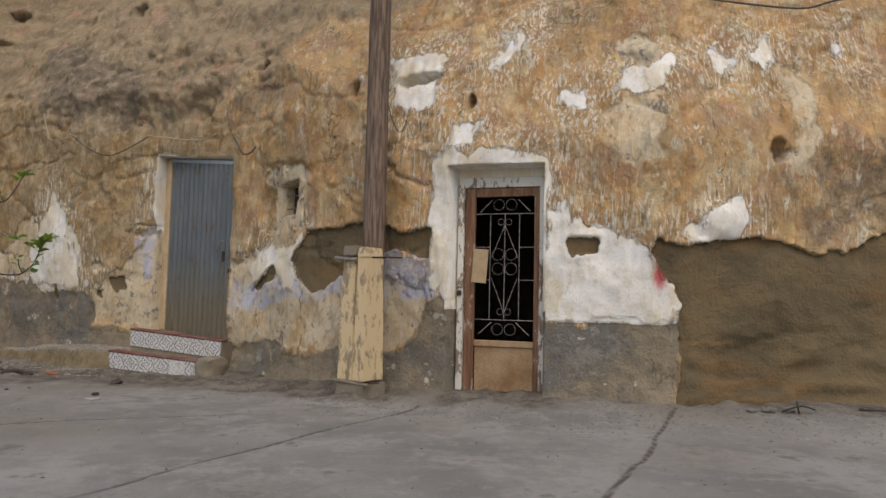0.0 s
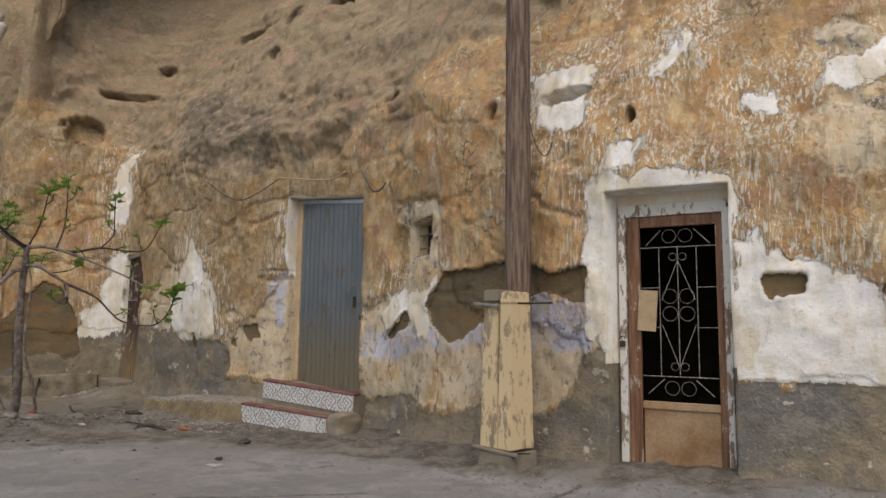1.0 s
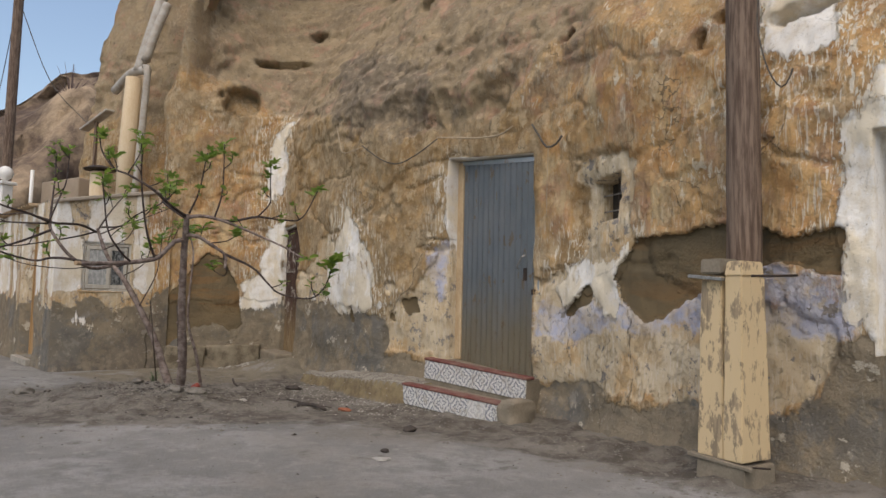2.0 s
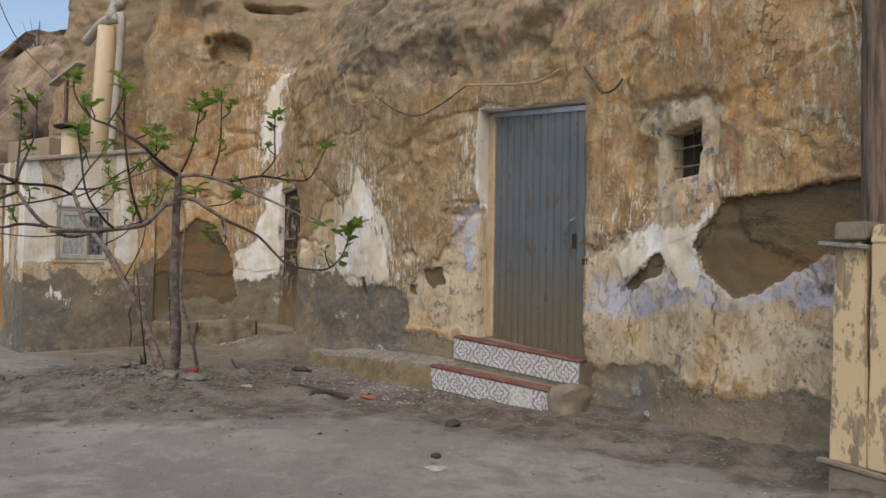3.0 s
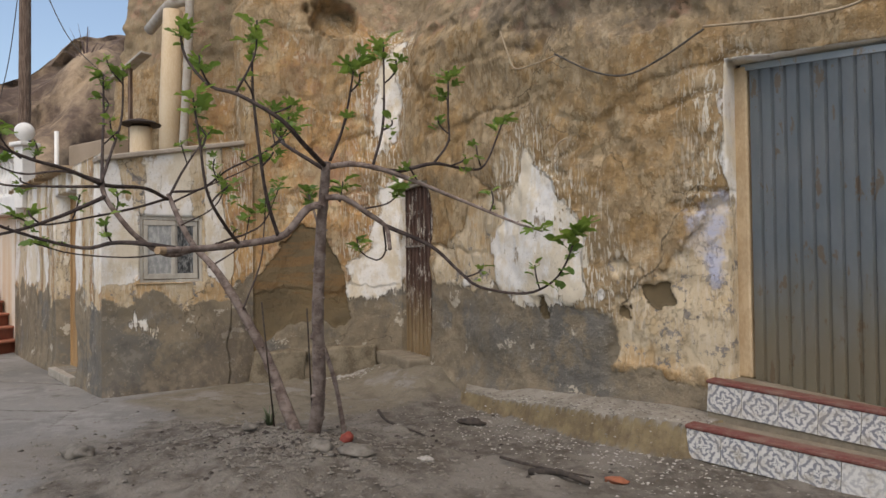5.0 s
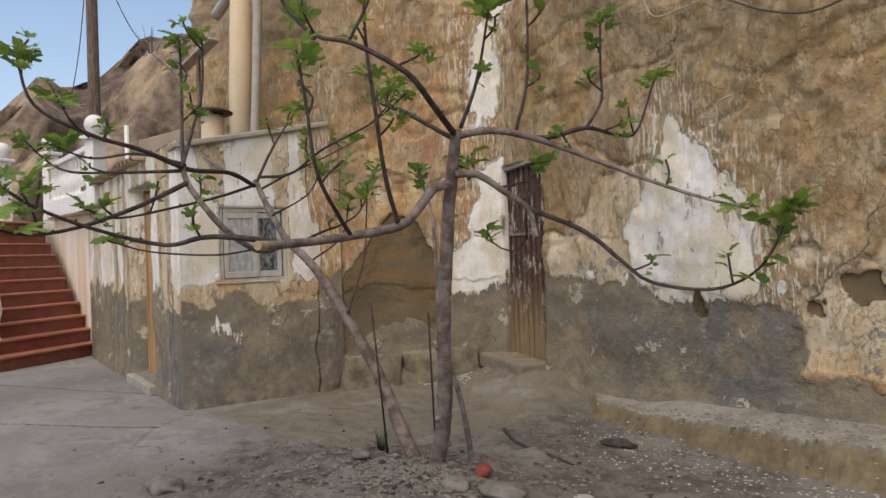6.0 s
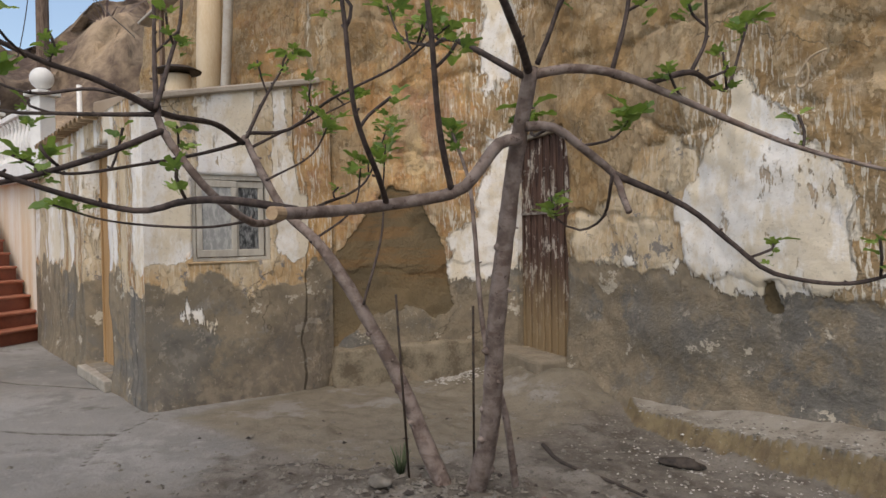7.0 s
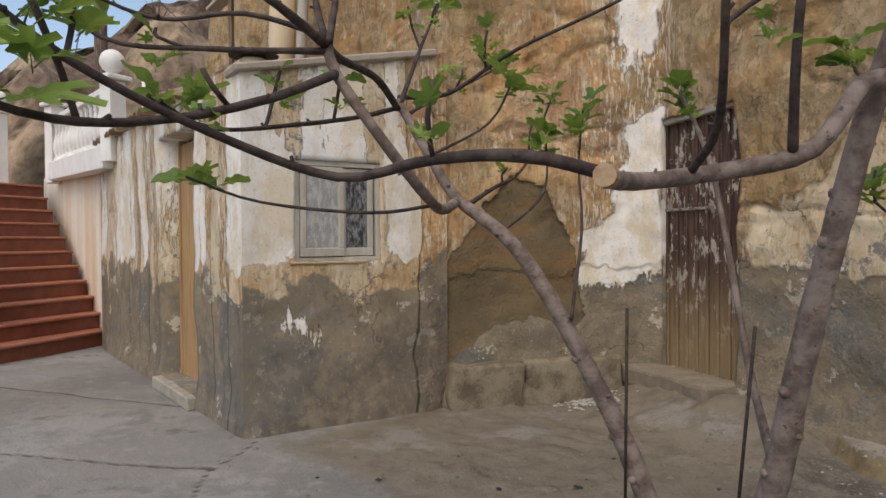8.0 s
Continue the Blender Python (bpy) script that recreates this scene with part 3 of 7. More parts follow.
    blue = k.mix(k.ramp(n_mid, 0.35, 0.7), (0.39, 0.405, 0.51), (0.52, 0.51, 0.545))
    blue = k.mix(k.ramp(chips, 0.80, 0.82), blue, (0.22, 0.20, 0.185))
    blue = k.mix(k.ramp(k.noise(5, 5, 0.7, uv), 0.56, 0.66), blue, (0.52, 0.45, 0.36))
    thin_blue = k.ramp(k.noise(3.2, 6, 0.7, uv), 0.40, 0.55, 0.30, 0.95)
    c = k.mix(k.math("MULTIPLY", mask("blue", 0.04, n_mid, 0.3), thin_blue), c, blue)
    grey = k.mix(k.ramp(n_big, 0.38, 0.62), (0.155, 0.145, 0.128), (0.195, 0.162, 0.115))
    grey = k.mix(k.math("MULTIPLY", k.ramp(n_mid, 0.5, 0.72), 0.55), grey, (0.09, 0.085, 0.077))
    grey = k.mix(k.ramp(k.noise(3.4, 6, 0.7, uv), 0.56, 0.64), grey, (0.215, 0.195, 0.165))
    grey = k.mix(k.math("MULTIPLY", k.ramp(k.math("ADD", k.noise(5.5, 6, 0.72, uv), k.math("MULTIPLY", n_fine, 0.1)), 0.65, 0.68), 0.4), grey, (0.38, 0.34, 0.275))
    grey = k.mix(k.math("MULTIPLY", k.ramp(k.cells(26, uv), 0.11, 0.04), k.ramp(k.noise(1.8, 4, 0.6, uv), 0.48, 0.6)), grey, (0.45, 0.42, 0.37))
    grey = k.mix(k.ramp(k.math("ADD", k.noise(1.35, 6, 0.68, uv), k.math("MULTIPLY", n_fine, 0.08)), 0.50, 0.57), grey, k.mix(k.ramp(n_mid, 0.4, 0.65), (0.25, 0.205, 0.145), (0.18, 0.15, 0.11)))
    grey = k.mix(k.ramp(k.math("ADD", k.noise(2.9, 6, 0.7, k.world_coords((1, 1, 1.3))), k.math("MULTIPLY", n_fine, 0.1)), 0.665, 0.685), grey, (0.43, 0.385, 0.31))
    grey_on = mask("grey", 0.02, n_mid, 0.16)
    c = k.mix(grey_on, c, grey)
    white = k.mix(k.ramp(n_mid, 0.42, 0.75), (0.73, 0.705, 0.66), (0.62, 0.55, 0.445))
    white = k.mix(k.math("MULTIPLY", k.ramp(k.noise(2.7, 7, 0.7, k.world_coords((1, 1, 0.45))), 0.47, 0.56), 0.7), white, (0.60, 0.51, 0.36))
    white = k.mix(k.ramp(n_fine, 0.66, 0.72), white, (0.33, 0.28, 0.2))
    white = k.mix(k.math("MULTIPLY", k.ramp(k.noise(1.9, 5, 0.65, uv), 0.54, 0.66), 0.4), white, (0.58, 0.58, 0.62))
    white_on = k.math("MULTIPLY", mask("white", 0.01, n_mid, 0.15, 0.2), k.math("MAXIMUM", k.math("MULTIPLY", k.ramp(k.attr("white"), 0.01, -0.11, 0.0, 0.92), k.ramp(k.attr("orange"), 0.26, 0.0, 0.3, 1.0)), k.ramp(k.math("ADD", k.noise(7, 6, 0.72, k.world_coords((1, 1, 0.5))), k.math("MULTIPLY", hair, 0.3)), 0.515, 0.54)))
    c = k.mix(white_on, c, white)
    c = k.mix(k.math("MULTIPLY", mask("red", 0.03, n_mid, 0.05), 0.85), c, (0.45, 0.03, 0.05))
    # hairline cracks through the coats
    bent = k.put("ShaderNodeVectorMath")
    bent.operation = "ADD"
    k.t.links.new(uv, bent.inputs[0])
    wob = k.put("ShaderNodeTexNoise")
    wob.inputs["Scale"].default_value, wob.inputs["Detail"].default_value = 5, 5
    k.t.links.new(uv, wob.inputs["Vector"])
    wide = k.put("ShaderNodeVectorMath")
    wide.operation = "SCALE"
    wide.inputs["Scale"].default_value = 0.35
    k.t.links.new(wob.outputs["Color"], wide.inputs[0])
    k.t.links.new(wide.outputs[0], bent.inputs[1])
    split = k.math("MULTIPLY", k.ramp(k.cells(1.5, bent.outputs[0], "DISTANCE_TO_EDGE"), 0.011, 0.003), k.ramp(n_big, 0.53, 0.62))
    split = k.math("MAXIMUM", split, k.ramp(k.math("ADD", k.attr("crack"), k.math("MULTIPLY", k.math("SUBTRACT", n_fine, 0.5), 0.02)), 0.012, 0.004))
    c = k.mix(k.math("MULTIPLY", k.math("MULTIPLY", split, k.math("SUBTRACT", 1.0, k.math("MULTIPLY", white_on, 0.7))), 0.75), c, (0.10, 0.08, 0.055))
    clay = k.mix(k.ramp(k.noise(1.5, 5, 0.55, uv), 0.4, 0.62), (0.118, 0.092, 0.056), (0.165, 0.122, 0.069))
    beds = k.math("MULTIPLY", k.ramp(k.noise(4.5, 6, 0.7, k.world_coords((0.3, 0.3, 1.5))), 0.45, 0.58), k.ramp(k.noise(0.9, 3, 0.5, k.world_coords((0.4, 0.4, 1.6))), 0.42, 0.55))
    clay = k.mix(k.math("MULTIPLY", beds, 0.65), clay, (0.195, 0.112, 0.05))
    clay = k.mix(k.math("MULTIPLY", k.ramp(k.noise(19, 5, 0.7, uv), 0.6, 0.7), 0.5), clay, (0.085, 0.062, 0.036))
    mud_on = mask("mud", 0.004, n_mid, 0.05)
    c = k.mix(mud_on, c, clay)
    rock = k.mix(k.ramp(n_big, 0.38, 0.62), (0.225, 0.18, 0.125), (0.32, 0.25, 0.16))
    rock = k.mix(k.math("MULTIPLY", k.ramp(n_mid, 0.55, 0.75), 0.5), rock, (0.15, 0.115, 0.085))
    chip = k.ramp(k.noise(7, 9, 0.76, uv), 0.54, 0.56)
    rock = k.mix(k.math("MULTIPLY", chip, 0.45), rock, (0.40, 0.315, 0.205))
    rock = k.mix(k.ramp(k.noise(2.1, 6, 0.7, uv), 0.54, 0.64), rock, (0.37, 0.235, 0.165))
    rock = k.mix(k.ramp(k.noise(12, 5, 0.72, uv), 0.60, 0.68), rock, (0.10, 0.08, 0.06))
    rock = k.mix(k.math("MULTIPLY", k.ramp(k.noise(9, 6, 0.75, k.world_coords((1, 1, 0.6))), 0.58, 0.66), 0.6), rock, (0.50, 0.40, 0.28))
    c = k.mix(k.math("MULTIPLY", mask("rock", 0.12, n_mid, 0.5), 0.78), c, rock)
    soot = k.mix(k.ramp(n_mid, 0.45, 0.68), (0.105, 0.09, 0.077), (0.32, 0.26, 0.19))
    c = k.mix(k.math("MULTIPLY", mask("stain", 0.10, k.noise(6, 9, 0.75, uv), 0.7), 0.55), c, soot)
    # grit and pale crumbs all over
    c = k.mix(k.math("MULTIPLY", k.ramp(k.noise(36, 6, 0.78, uv), 0.55, 0.66), 0.30), c, (0.11, 0.088, 0.06))
    c = k.mix(k.math("MULTIPLY", k.ramp(k.noise(29, 6, 0.78, k.world_coords((1, 1, 0.55))), 0.57, 0.67), k.math("MULTIPLY", k.math("SUBTRACT", 1.0, mud_on), 0.24)), c, (0.60, 0.53, 0.43))
    k.color(c)
    lumps = k.math("ADD", k.math("ADD", k.math("MULTIPLY", drip, 0.4), k.math("MULTIPLY", k.math("MULTIPLY", hair, strokes), 0.5)), k.math("ADD", k.math("ADD", n_mid, k.math("MULTIPLY", k.noise(3.3, 5, 0.6, uv), 0.9)), k.math("MULTIPLY", n_fine, 0.42)))
    calm = k.math("SUBTRACT", 1.0, k.math("MULTIPLY", k.math("MAXIMUM", mask("white", 0.02), mask("cream", 0.05)), 0.72))
    edge = k.math("SUBTRACT", k.math("MULTIPLY", white_on, 0.7), k.math("MULTIPLY", mud_on, 1.3))
    edge = k.math("SUBTRACT", edge, k.math("MULTIPLY", grey_on, 0.25))
    edge = k.math("ADD", edge, k.math("MULTIPLY", k.math("MULTIPLY", k.math("SUBTRACT", scab2, scab), k.math("SUBTRACT", 1.0, k.math("MAXIMUM", k.math("MAXIMUM", white_on, mud_on), grey_on))), 0.22))
    k.bump(k.math("ADD", k.math("MULTIPLY", lumps, calm), edge), 0.8, 0.035)
    return k.m


RENDER = render_material()


def merged(lists, regular):
    """Grid lines in order: the even ones (first lists) give way to the edges of openings."""
    edges = np.unique(np.concatenate(lists[regular:])) if len(lists) > regular else np.array([1e6])
    even = np.unique(np.concatenate(lists[:regular]))
    keep = np.min(np.abs(even[:, None] - edges[None]), axis=1) > 0.011
    even = even[keep]
    even = even[np.concatenate([[True], np.diff(even) > 0.008])]
    return np.unique(np.concatenate([even, edges[edges < 1e5]]))


def build_front():
    a, b = s_of(4.95), s_of(-8.6)
    mid = s_of(2.9), s_of(-4.4)
    u = [np.arange(0, a, 0.09), np.concatenate([np.arange(a, mid[0], 0.026), np.arange(*mid, 0.017), np.arange(mid[1], b, 0.024)]), np.arange(b, S_TAB[-1], 0.09)]
    z = [np.concatenate([np.arange(-0.4, 0.6, 0.03), np.arange(0.6, 2.2, 0.017), np.arange(2.2, 4.3, 0.026)]), np.arange(4.3, 7.0, 0.05), np.arange(7.0, 12.0, 0.25)]
    opens = []
    for x0, x1, z0, z1, deep in OPENINGS.values():
        s0, s1 = s_of(x1), s_of(x0)
        opens.append((s0, s1, z0, z1, deep))
        u.append(np.array([s0, s0 + 0.004, s1 - 0.004, s1]))
        z.append(np.array([z0, z0 + 0.004, z1 - 0.004, z1]))
    u, z = merged(u, 3), merged(z, 3)
    gu, gz = np.meshgrid(u, z, indexing="ij")
    f = front_fields(gu, gz)
    inside = np.minimum.reduce([rect(gu, gz, o[0] - 0.0, o[1], o[2], o[3]) for o in opens])

    def place(gs, gh, back):
        xy, n = plan(gs)
        off = front_relief(gs, gh, f)
        off = np.where(back > 0, -back, off)
        # the top runs back as a plateau
        off = off - 60 * np.maximum(0, gh - 11.7)
        co = np.empty(gs.shape + (3,))
        co[..., :2] = xy + n * off[..., None]
        co[..., 2] = np.minimum(gh, 11.7) - door_sag(gs, gh)
        return co
    f["white"] = np.where((inside < 0.002) & (gu < s_of(0)), np.where(gz > 0.86, -0.3, 0.4), f["white"])
    f["grey"] = np.where((inside < 0.002) & (gu < s_of(0)), np.where(gz > 0.86, 0.4, -0.3), f["grey"])
    f["white"] = np.where((inside < 0.002) & (gu > s_of(-2.1)) & (gu < s_of(-3.45)), np.clip((1.75 - gz) * 0.5, -0.3, 0.3), f["white"])
    f["cream"] = np.where((inside < 0.002) & (gu > s_of(-2.1)) & (gu < s_of(-3.45)), -0.4, f["cream"])
    f["grey"] = np.where((inside < 0.002) & (gu > s_of(-2.1)) & (gu < s_of(-3.45)), 0.4, f["grey"])
    f["mud"] = np.where(inside < 0.01, 0.3, f["mud"])
    ob = sheet("rock_front_wall", u, z, place, f, opens, RENDER)
    return tagged(ob, "flaking ochre, white and blue limewashed render on a cave house cliff", "wall", kind="structure")


front = build_front()


def spot(x, out=0.0, z=0.0):
    """A point at the front's face at x, out metres before it, and the pose whose x runs right along the wall and whose -y looks out."""
    xy, n = plan(np.array(s_of(x)))
    return Vector((*(xy + n * out), z))


def face_pose(a, b, z=0.0):
    """The pose at a (left seen from outside) whose x axis runs to b; -y looks towards the viewer."""
    a, b = Vector((*a, z)), Vector((*b, z))
    x = (b - a).normalized()
    return Matrix.Translation(a) @ Matrix((x, Vector((0, 0, 1)).cross(x), Vector((0, 0, 1)))).transposed().to_4x4(), (b - a).length


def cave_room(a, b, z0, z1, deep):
    """An unseen room behind an opening, its darkness put into the wall colour."""
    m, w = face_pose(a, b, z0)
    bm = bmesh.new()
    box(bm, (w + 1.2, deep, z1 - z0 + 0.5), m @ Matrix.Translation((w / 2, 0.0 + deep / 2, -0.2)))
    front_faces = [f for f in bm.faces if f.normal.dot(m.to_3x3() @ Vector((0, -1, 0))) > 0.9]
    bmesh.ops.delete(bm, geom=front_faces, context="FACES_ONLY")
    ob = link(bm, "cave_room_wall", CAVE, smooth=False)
    return tagged(ob, "unseen cave room walls, coloured near black as unlit depth", "wall", kind="structure")


# near black in place of the shade inside the rooms
CAVE = simple("dark_room_shade", (0.035, 0.03, 0.025), (0.06, 0.05, 0.04), 5, 0.95)
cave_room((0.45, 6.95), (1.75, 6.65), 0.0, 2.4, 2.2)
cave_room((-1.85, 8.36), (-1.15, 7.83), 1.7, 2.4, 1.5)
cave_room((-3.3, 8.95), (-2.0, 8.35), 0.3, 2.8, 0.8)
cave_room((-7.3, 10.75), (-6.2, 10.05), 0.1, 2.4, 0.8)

# ---- the ground ----
LEDGE = [(-5.98, 9.55), (-5.8, 9.18), (-5.25, 8.82), (-4.5, 8.4), (-3.6, 8.05), (-3.3, 8.5), (-4.1, 9.0), (-5.4, 9.6), (-5.9, 9.9)]
EARTH = [(-7.6, 6.5), (-7.0, 5.6), (-5.8, 5.2), (-4.7, 5.9), (-3.9, 6.7), (-2.9, 6.75), (-1.5, 6.5), (0, 5.95), (1.5, 5.8), (9, 5.9), (9, 8), (-9, 12), (-8.9, 9.2), (-8.3, 8.9), (-7.9, 7.6)]


def ground_height(x, y):
    near = np.full(x.shape, 9.0)
    for cx, cy in XY_TAB[::12]:
        near = np.minimum(near, np.hypot(x - cx, y - cy))
    h = 0.012 * fbm(x, y, 0.5, 3, 31)
    h = h + 0.09 * step01(1.0, 0.0, near) * step01(-3.0, 1.0, x)
    h = h + 0.20 * step01(1.0, 0.05, near) * step01(-5.9, -6.4, x) * step01(-7.8, -7.1, x)
    h = h + 0.02 * step01(0.7, 0.0, near) * step01(-1.0, -2.4, x)
    earth = polygon(x, y, EARTH)
    e = step01(0.15, -0.25, earth + 0.2 * fbm(x, y, 1.2, 3, 33))
    h = h + e * (0.028 * fbm(x, y, 3.0, 4, 35) + 0.018 * fbm(x, y, 11, 3, 36))
    q = np.hypot((x + 6.1) / 1.5, (y - 6.75) / 1.25)
    h = h + 0.13 * step01(1.1, 0.2, q + 0.15 * fbm(x, y, 1.5, 2, 37))
    ledge = polygon(x, y, LEDGE) + 0.03 * fbm(x, y, 2.5, 3, 38)
    h = np.maximum(h, step01(0.02, -0.015, ledge) * (0.12 + 0.115 * step01(-5.9, -3.9, x) + 0.012 * fbm(x, y, 4, 3, 39) + 0.05 * step01(-0.1, -0.45, ledge)))
    return h, earth, ledge


JOINTS = [((-3.9, 3.9), (-1.0, 5.3)), ((-1.3, 2.4), (0.4, 5.9)), ((1.2, 2.5), (2.6, 5.8)), ((-9.2, 7.9), (-8.95, 7.42)), ((-8.95, 7.42), (-8.5, 6.9)), ((-8.98, 7.45), (-12.4, 6.2)), ((-12.8, 7.9), (-10.4, 8.3)), ((-3.9, 3.9), (-6.5, 3.0))]


def ground_material():
    k = Nodes("dusty_ground", 0.95, 0.0, 0.15)
    at = k.world_coords()
    n1, n2, n3 = k.noise(0.9, 6, 0.6, at), k.noise(6, 6, 0.65, at), k.noise(60, 4, 0.6, at)
    slab = k.mix(k.ramp(n1, 0.38, 0.62), (0.172, 0.165, 0.152), (0.222, 0.212, 0.195))
    slab = k.mix(k.ramp(n2, 0.5, 0.75), slab, (0.27, 0.255, 0.232))
    slab = k.mix(k.ramp(k.noise(1.1, 6, 0.7, at), 0.47, 0.62), slab, (0.275, 0.265, 0.248))
    slab = k.mix(k.math("MULTIPLY", k.ramp(k.noise(0.55, 4, 0.6, at), 0.52, 0.66), 0.6), slab, (0.165, 0.142, 0.112))
    slab = k.mix(k.ramp(k.noise(2.2, 5, 0.7, at), 0.56, 0.7), slab, (0.145, 0.135, 0.12))
    earth = k.mix(k.ramp(n2, 0.35, 0.68), (0.082, 0.071, 0.058), (0.168, 0.149, 0.125))
    earth = k.mix(k.ramp(k.noise(1.3, 5, 0.65, at), 0.48, 0.62), earth, (0.188, 0.17, 0.146))
    earth = k.mix(k.math("MULTIPLY", k.ramp(k.cells(34, at), 0.09, 0.03), k.ramp(k.noise(1.7, 4, 0.6, at), 0.46, 0.6)), earth, (0.34, 0.31, 0.27))
    earth = k.mix(k.ramp(k.noise(22, 4, 0.7, at), 0.6, 0.7), earth, (0.10, 0.08, 0.06))
    v = k.math("ADD", k.attr("earth"), k.math("MULTIPLY", k.math("SUBTRACT", k.noise(2.5, 6, 0.7, at), 0.5), 1.1))
    c = k.mix(k.ramp(v, 0.12, -0.16), slab, earth)
    tan = k.mix(k.ramp(n2, 0.4, 0.7), (0.185, 0.162, 0.124), (0.14, 0.12, 0.09))
    tan = k.mix(k.ramp(k.noise(1.6, 6, 0.7, at), 0.52, 0.64), tan, (0.225, 0.21, 0.185))
    c = k.mix(k.ramp(k.math("ADD", k.attr("apron"), k.math("MULTIPLY", k.math("SUBTRACT", n2, 0.5), 0.3)), 0.12, -0.12), c, tan)
    # ledge top in paler grey, the light on it put into the colour
    c = k.mix(k.ramp(k.math("ADD", k.attr("ledge"), k.math("MULTIPLY", k.math("SUBTRACT", n2, 0.5), 0.06)), -0.01, -0.035), c, k.mix(k.ramp(n2, 0.4, 0.65), (0.29, 0.265, 0.225), (0.21, 0.185, 0.15)))
    # brown band along the ledge's edge, darkened as painted shade on its riser
    riser_shade = k.math("MULTIPLY", k.ramp(k.attr("ledge"), 0.045, 0.02), k.ramp(k.attr("ledge"), -0.03, -0.012))
    c = k.mix(k.math("MULTIPLY", riser_shade, 0.85), c, k.mix(k.ramp(n2, 0.35, 0.65), (0.13, 0.095, 0.055), (0.22, 0.17, 0.09)))
    c = k.mix(k.ramp(k.math("ADD", k.attr("joint"), k.math("MULTIPLY", n2, 0.012)), 0.034, 0.012), c, (0.085, 0.075, 0.062))
    c = k.mix(k.math("MULTIPLY", k.ramp(k.noise(40, 6, 0.8, at), 0.55, 0.66), 0.4), c, (0.085, 0.072, 0.056))
    c = k.mix(k.math("MULTIPLY", k.ramp(k.noise(33, 6, 0.8, at), 0.58, 0.68), 0.35), c, (0.37, 0.345, 0.30))
    k.color(c)
    k.bump(k.math("ADD", n2, k.math("MULTIPLY", n3, 0.5)), 0.7, 0.022)
    return k.m


def build_ground():
    far = np.array([25, 32, 45, 70, 120, 250, 600, 1500.0])
    x = np.unique(np.concatenate([-far - 0.0, np.arange(-20, -12.5, 0.25), np.arange(-12.5, -6.1, 0.05), np.arange(-6.1, -3.4, 0.028), np.arange(-3.4, 5.0, 0.045), np.arange(5.0, 20, 0.5), far]))
    y = np.unique(np.concatenate([-far, np.arange(-20, 0.5, 0.5), np.arange(0.5, 4.0, 0.08), np.arange(4.0, 7.9, 0.045), np.arange(7.9, 9.9, 0.028), np.arange(9.9, 10.6, 0.045), np.arange(10.6, 22, 0.5), far]))
    gx, gy = np.meshgrid(x, y, indexing="ij")
    h, earth, ledge = ground_height(gx, gy)
    joint = np.minimum.reduce([joint_line(gx + 0.04 * fbm(gx, gy, 1.4, 3, 43), gy + 0.04 * fbm(gx, gy, 1.4, 3, 44), a, b) for a, b in JOINTS])
    h = h - 0.012 * step01(0.04, 0.0, joint)
    apron = np.minimum(ledge, polygon(gx, gy, [(-8.9, 7.9), (-6.9, 7.5), (-6.3, 8.6), (-6.0, 9.6), (-7.2, 10.5), (-8.7, 9.3)]))
    co = np.stack([gx, gy, h], -1).reshape(-1, 3)
    nx, ny = gx.shape
    idx = np.arange(nx * ny).reshape(nx, ny)
    quads = np.stack([idx[:-1, :-1], idx[1:, :-1], idx[1:, 1:], idx[:-1, 1:]], -1).reshape(-1, 4)
    me = bpy.data.meshes.new("ground")
    me.from_pydata(co.tolist(), [], quads.tolist())
    for key, values in (("earth", earth), ("apron", apron), ("joint", joint), ("ledge", ledge)):
        a = me.attributes.new(key, "FLOAT", "POINT")
        a.data.foreach_set("value", np.clip(values, -2, 2).astype(np.float32).reshape(-1))
    me.materials.append(ground_material())
    me.shade_smooth()
    return tagged(new("ground", me), "dusty cracked concrete yard with bare earth along the wall", "ground", kind="structure")


ground = build_ground()


def ground_at(x, y):
    return float(ground_height(np.array([float(x)]), np.array([float(y)]))[0][0])


# ---- the annex ----
CORNER, INNER, STAIR_FOOT = Vector((-9.25, 7.93)), Vector((-8.55, 9.37)), Vector((-13.9, 9.85))


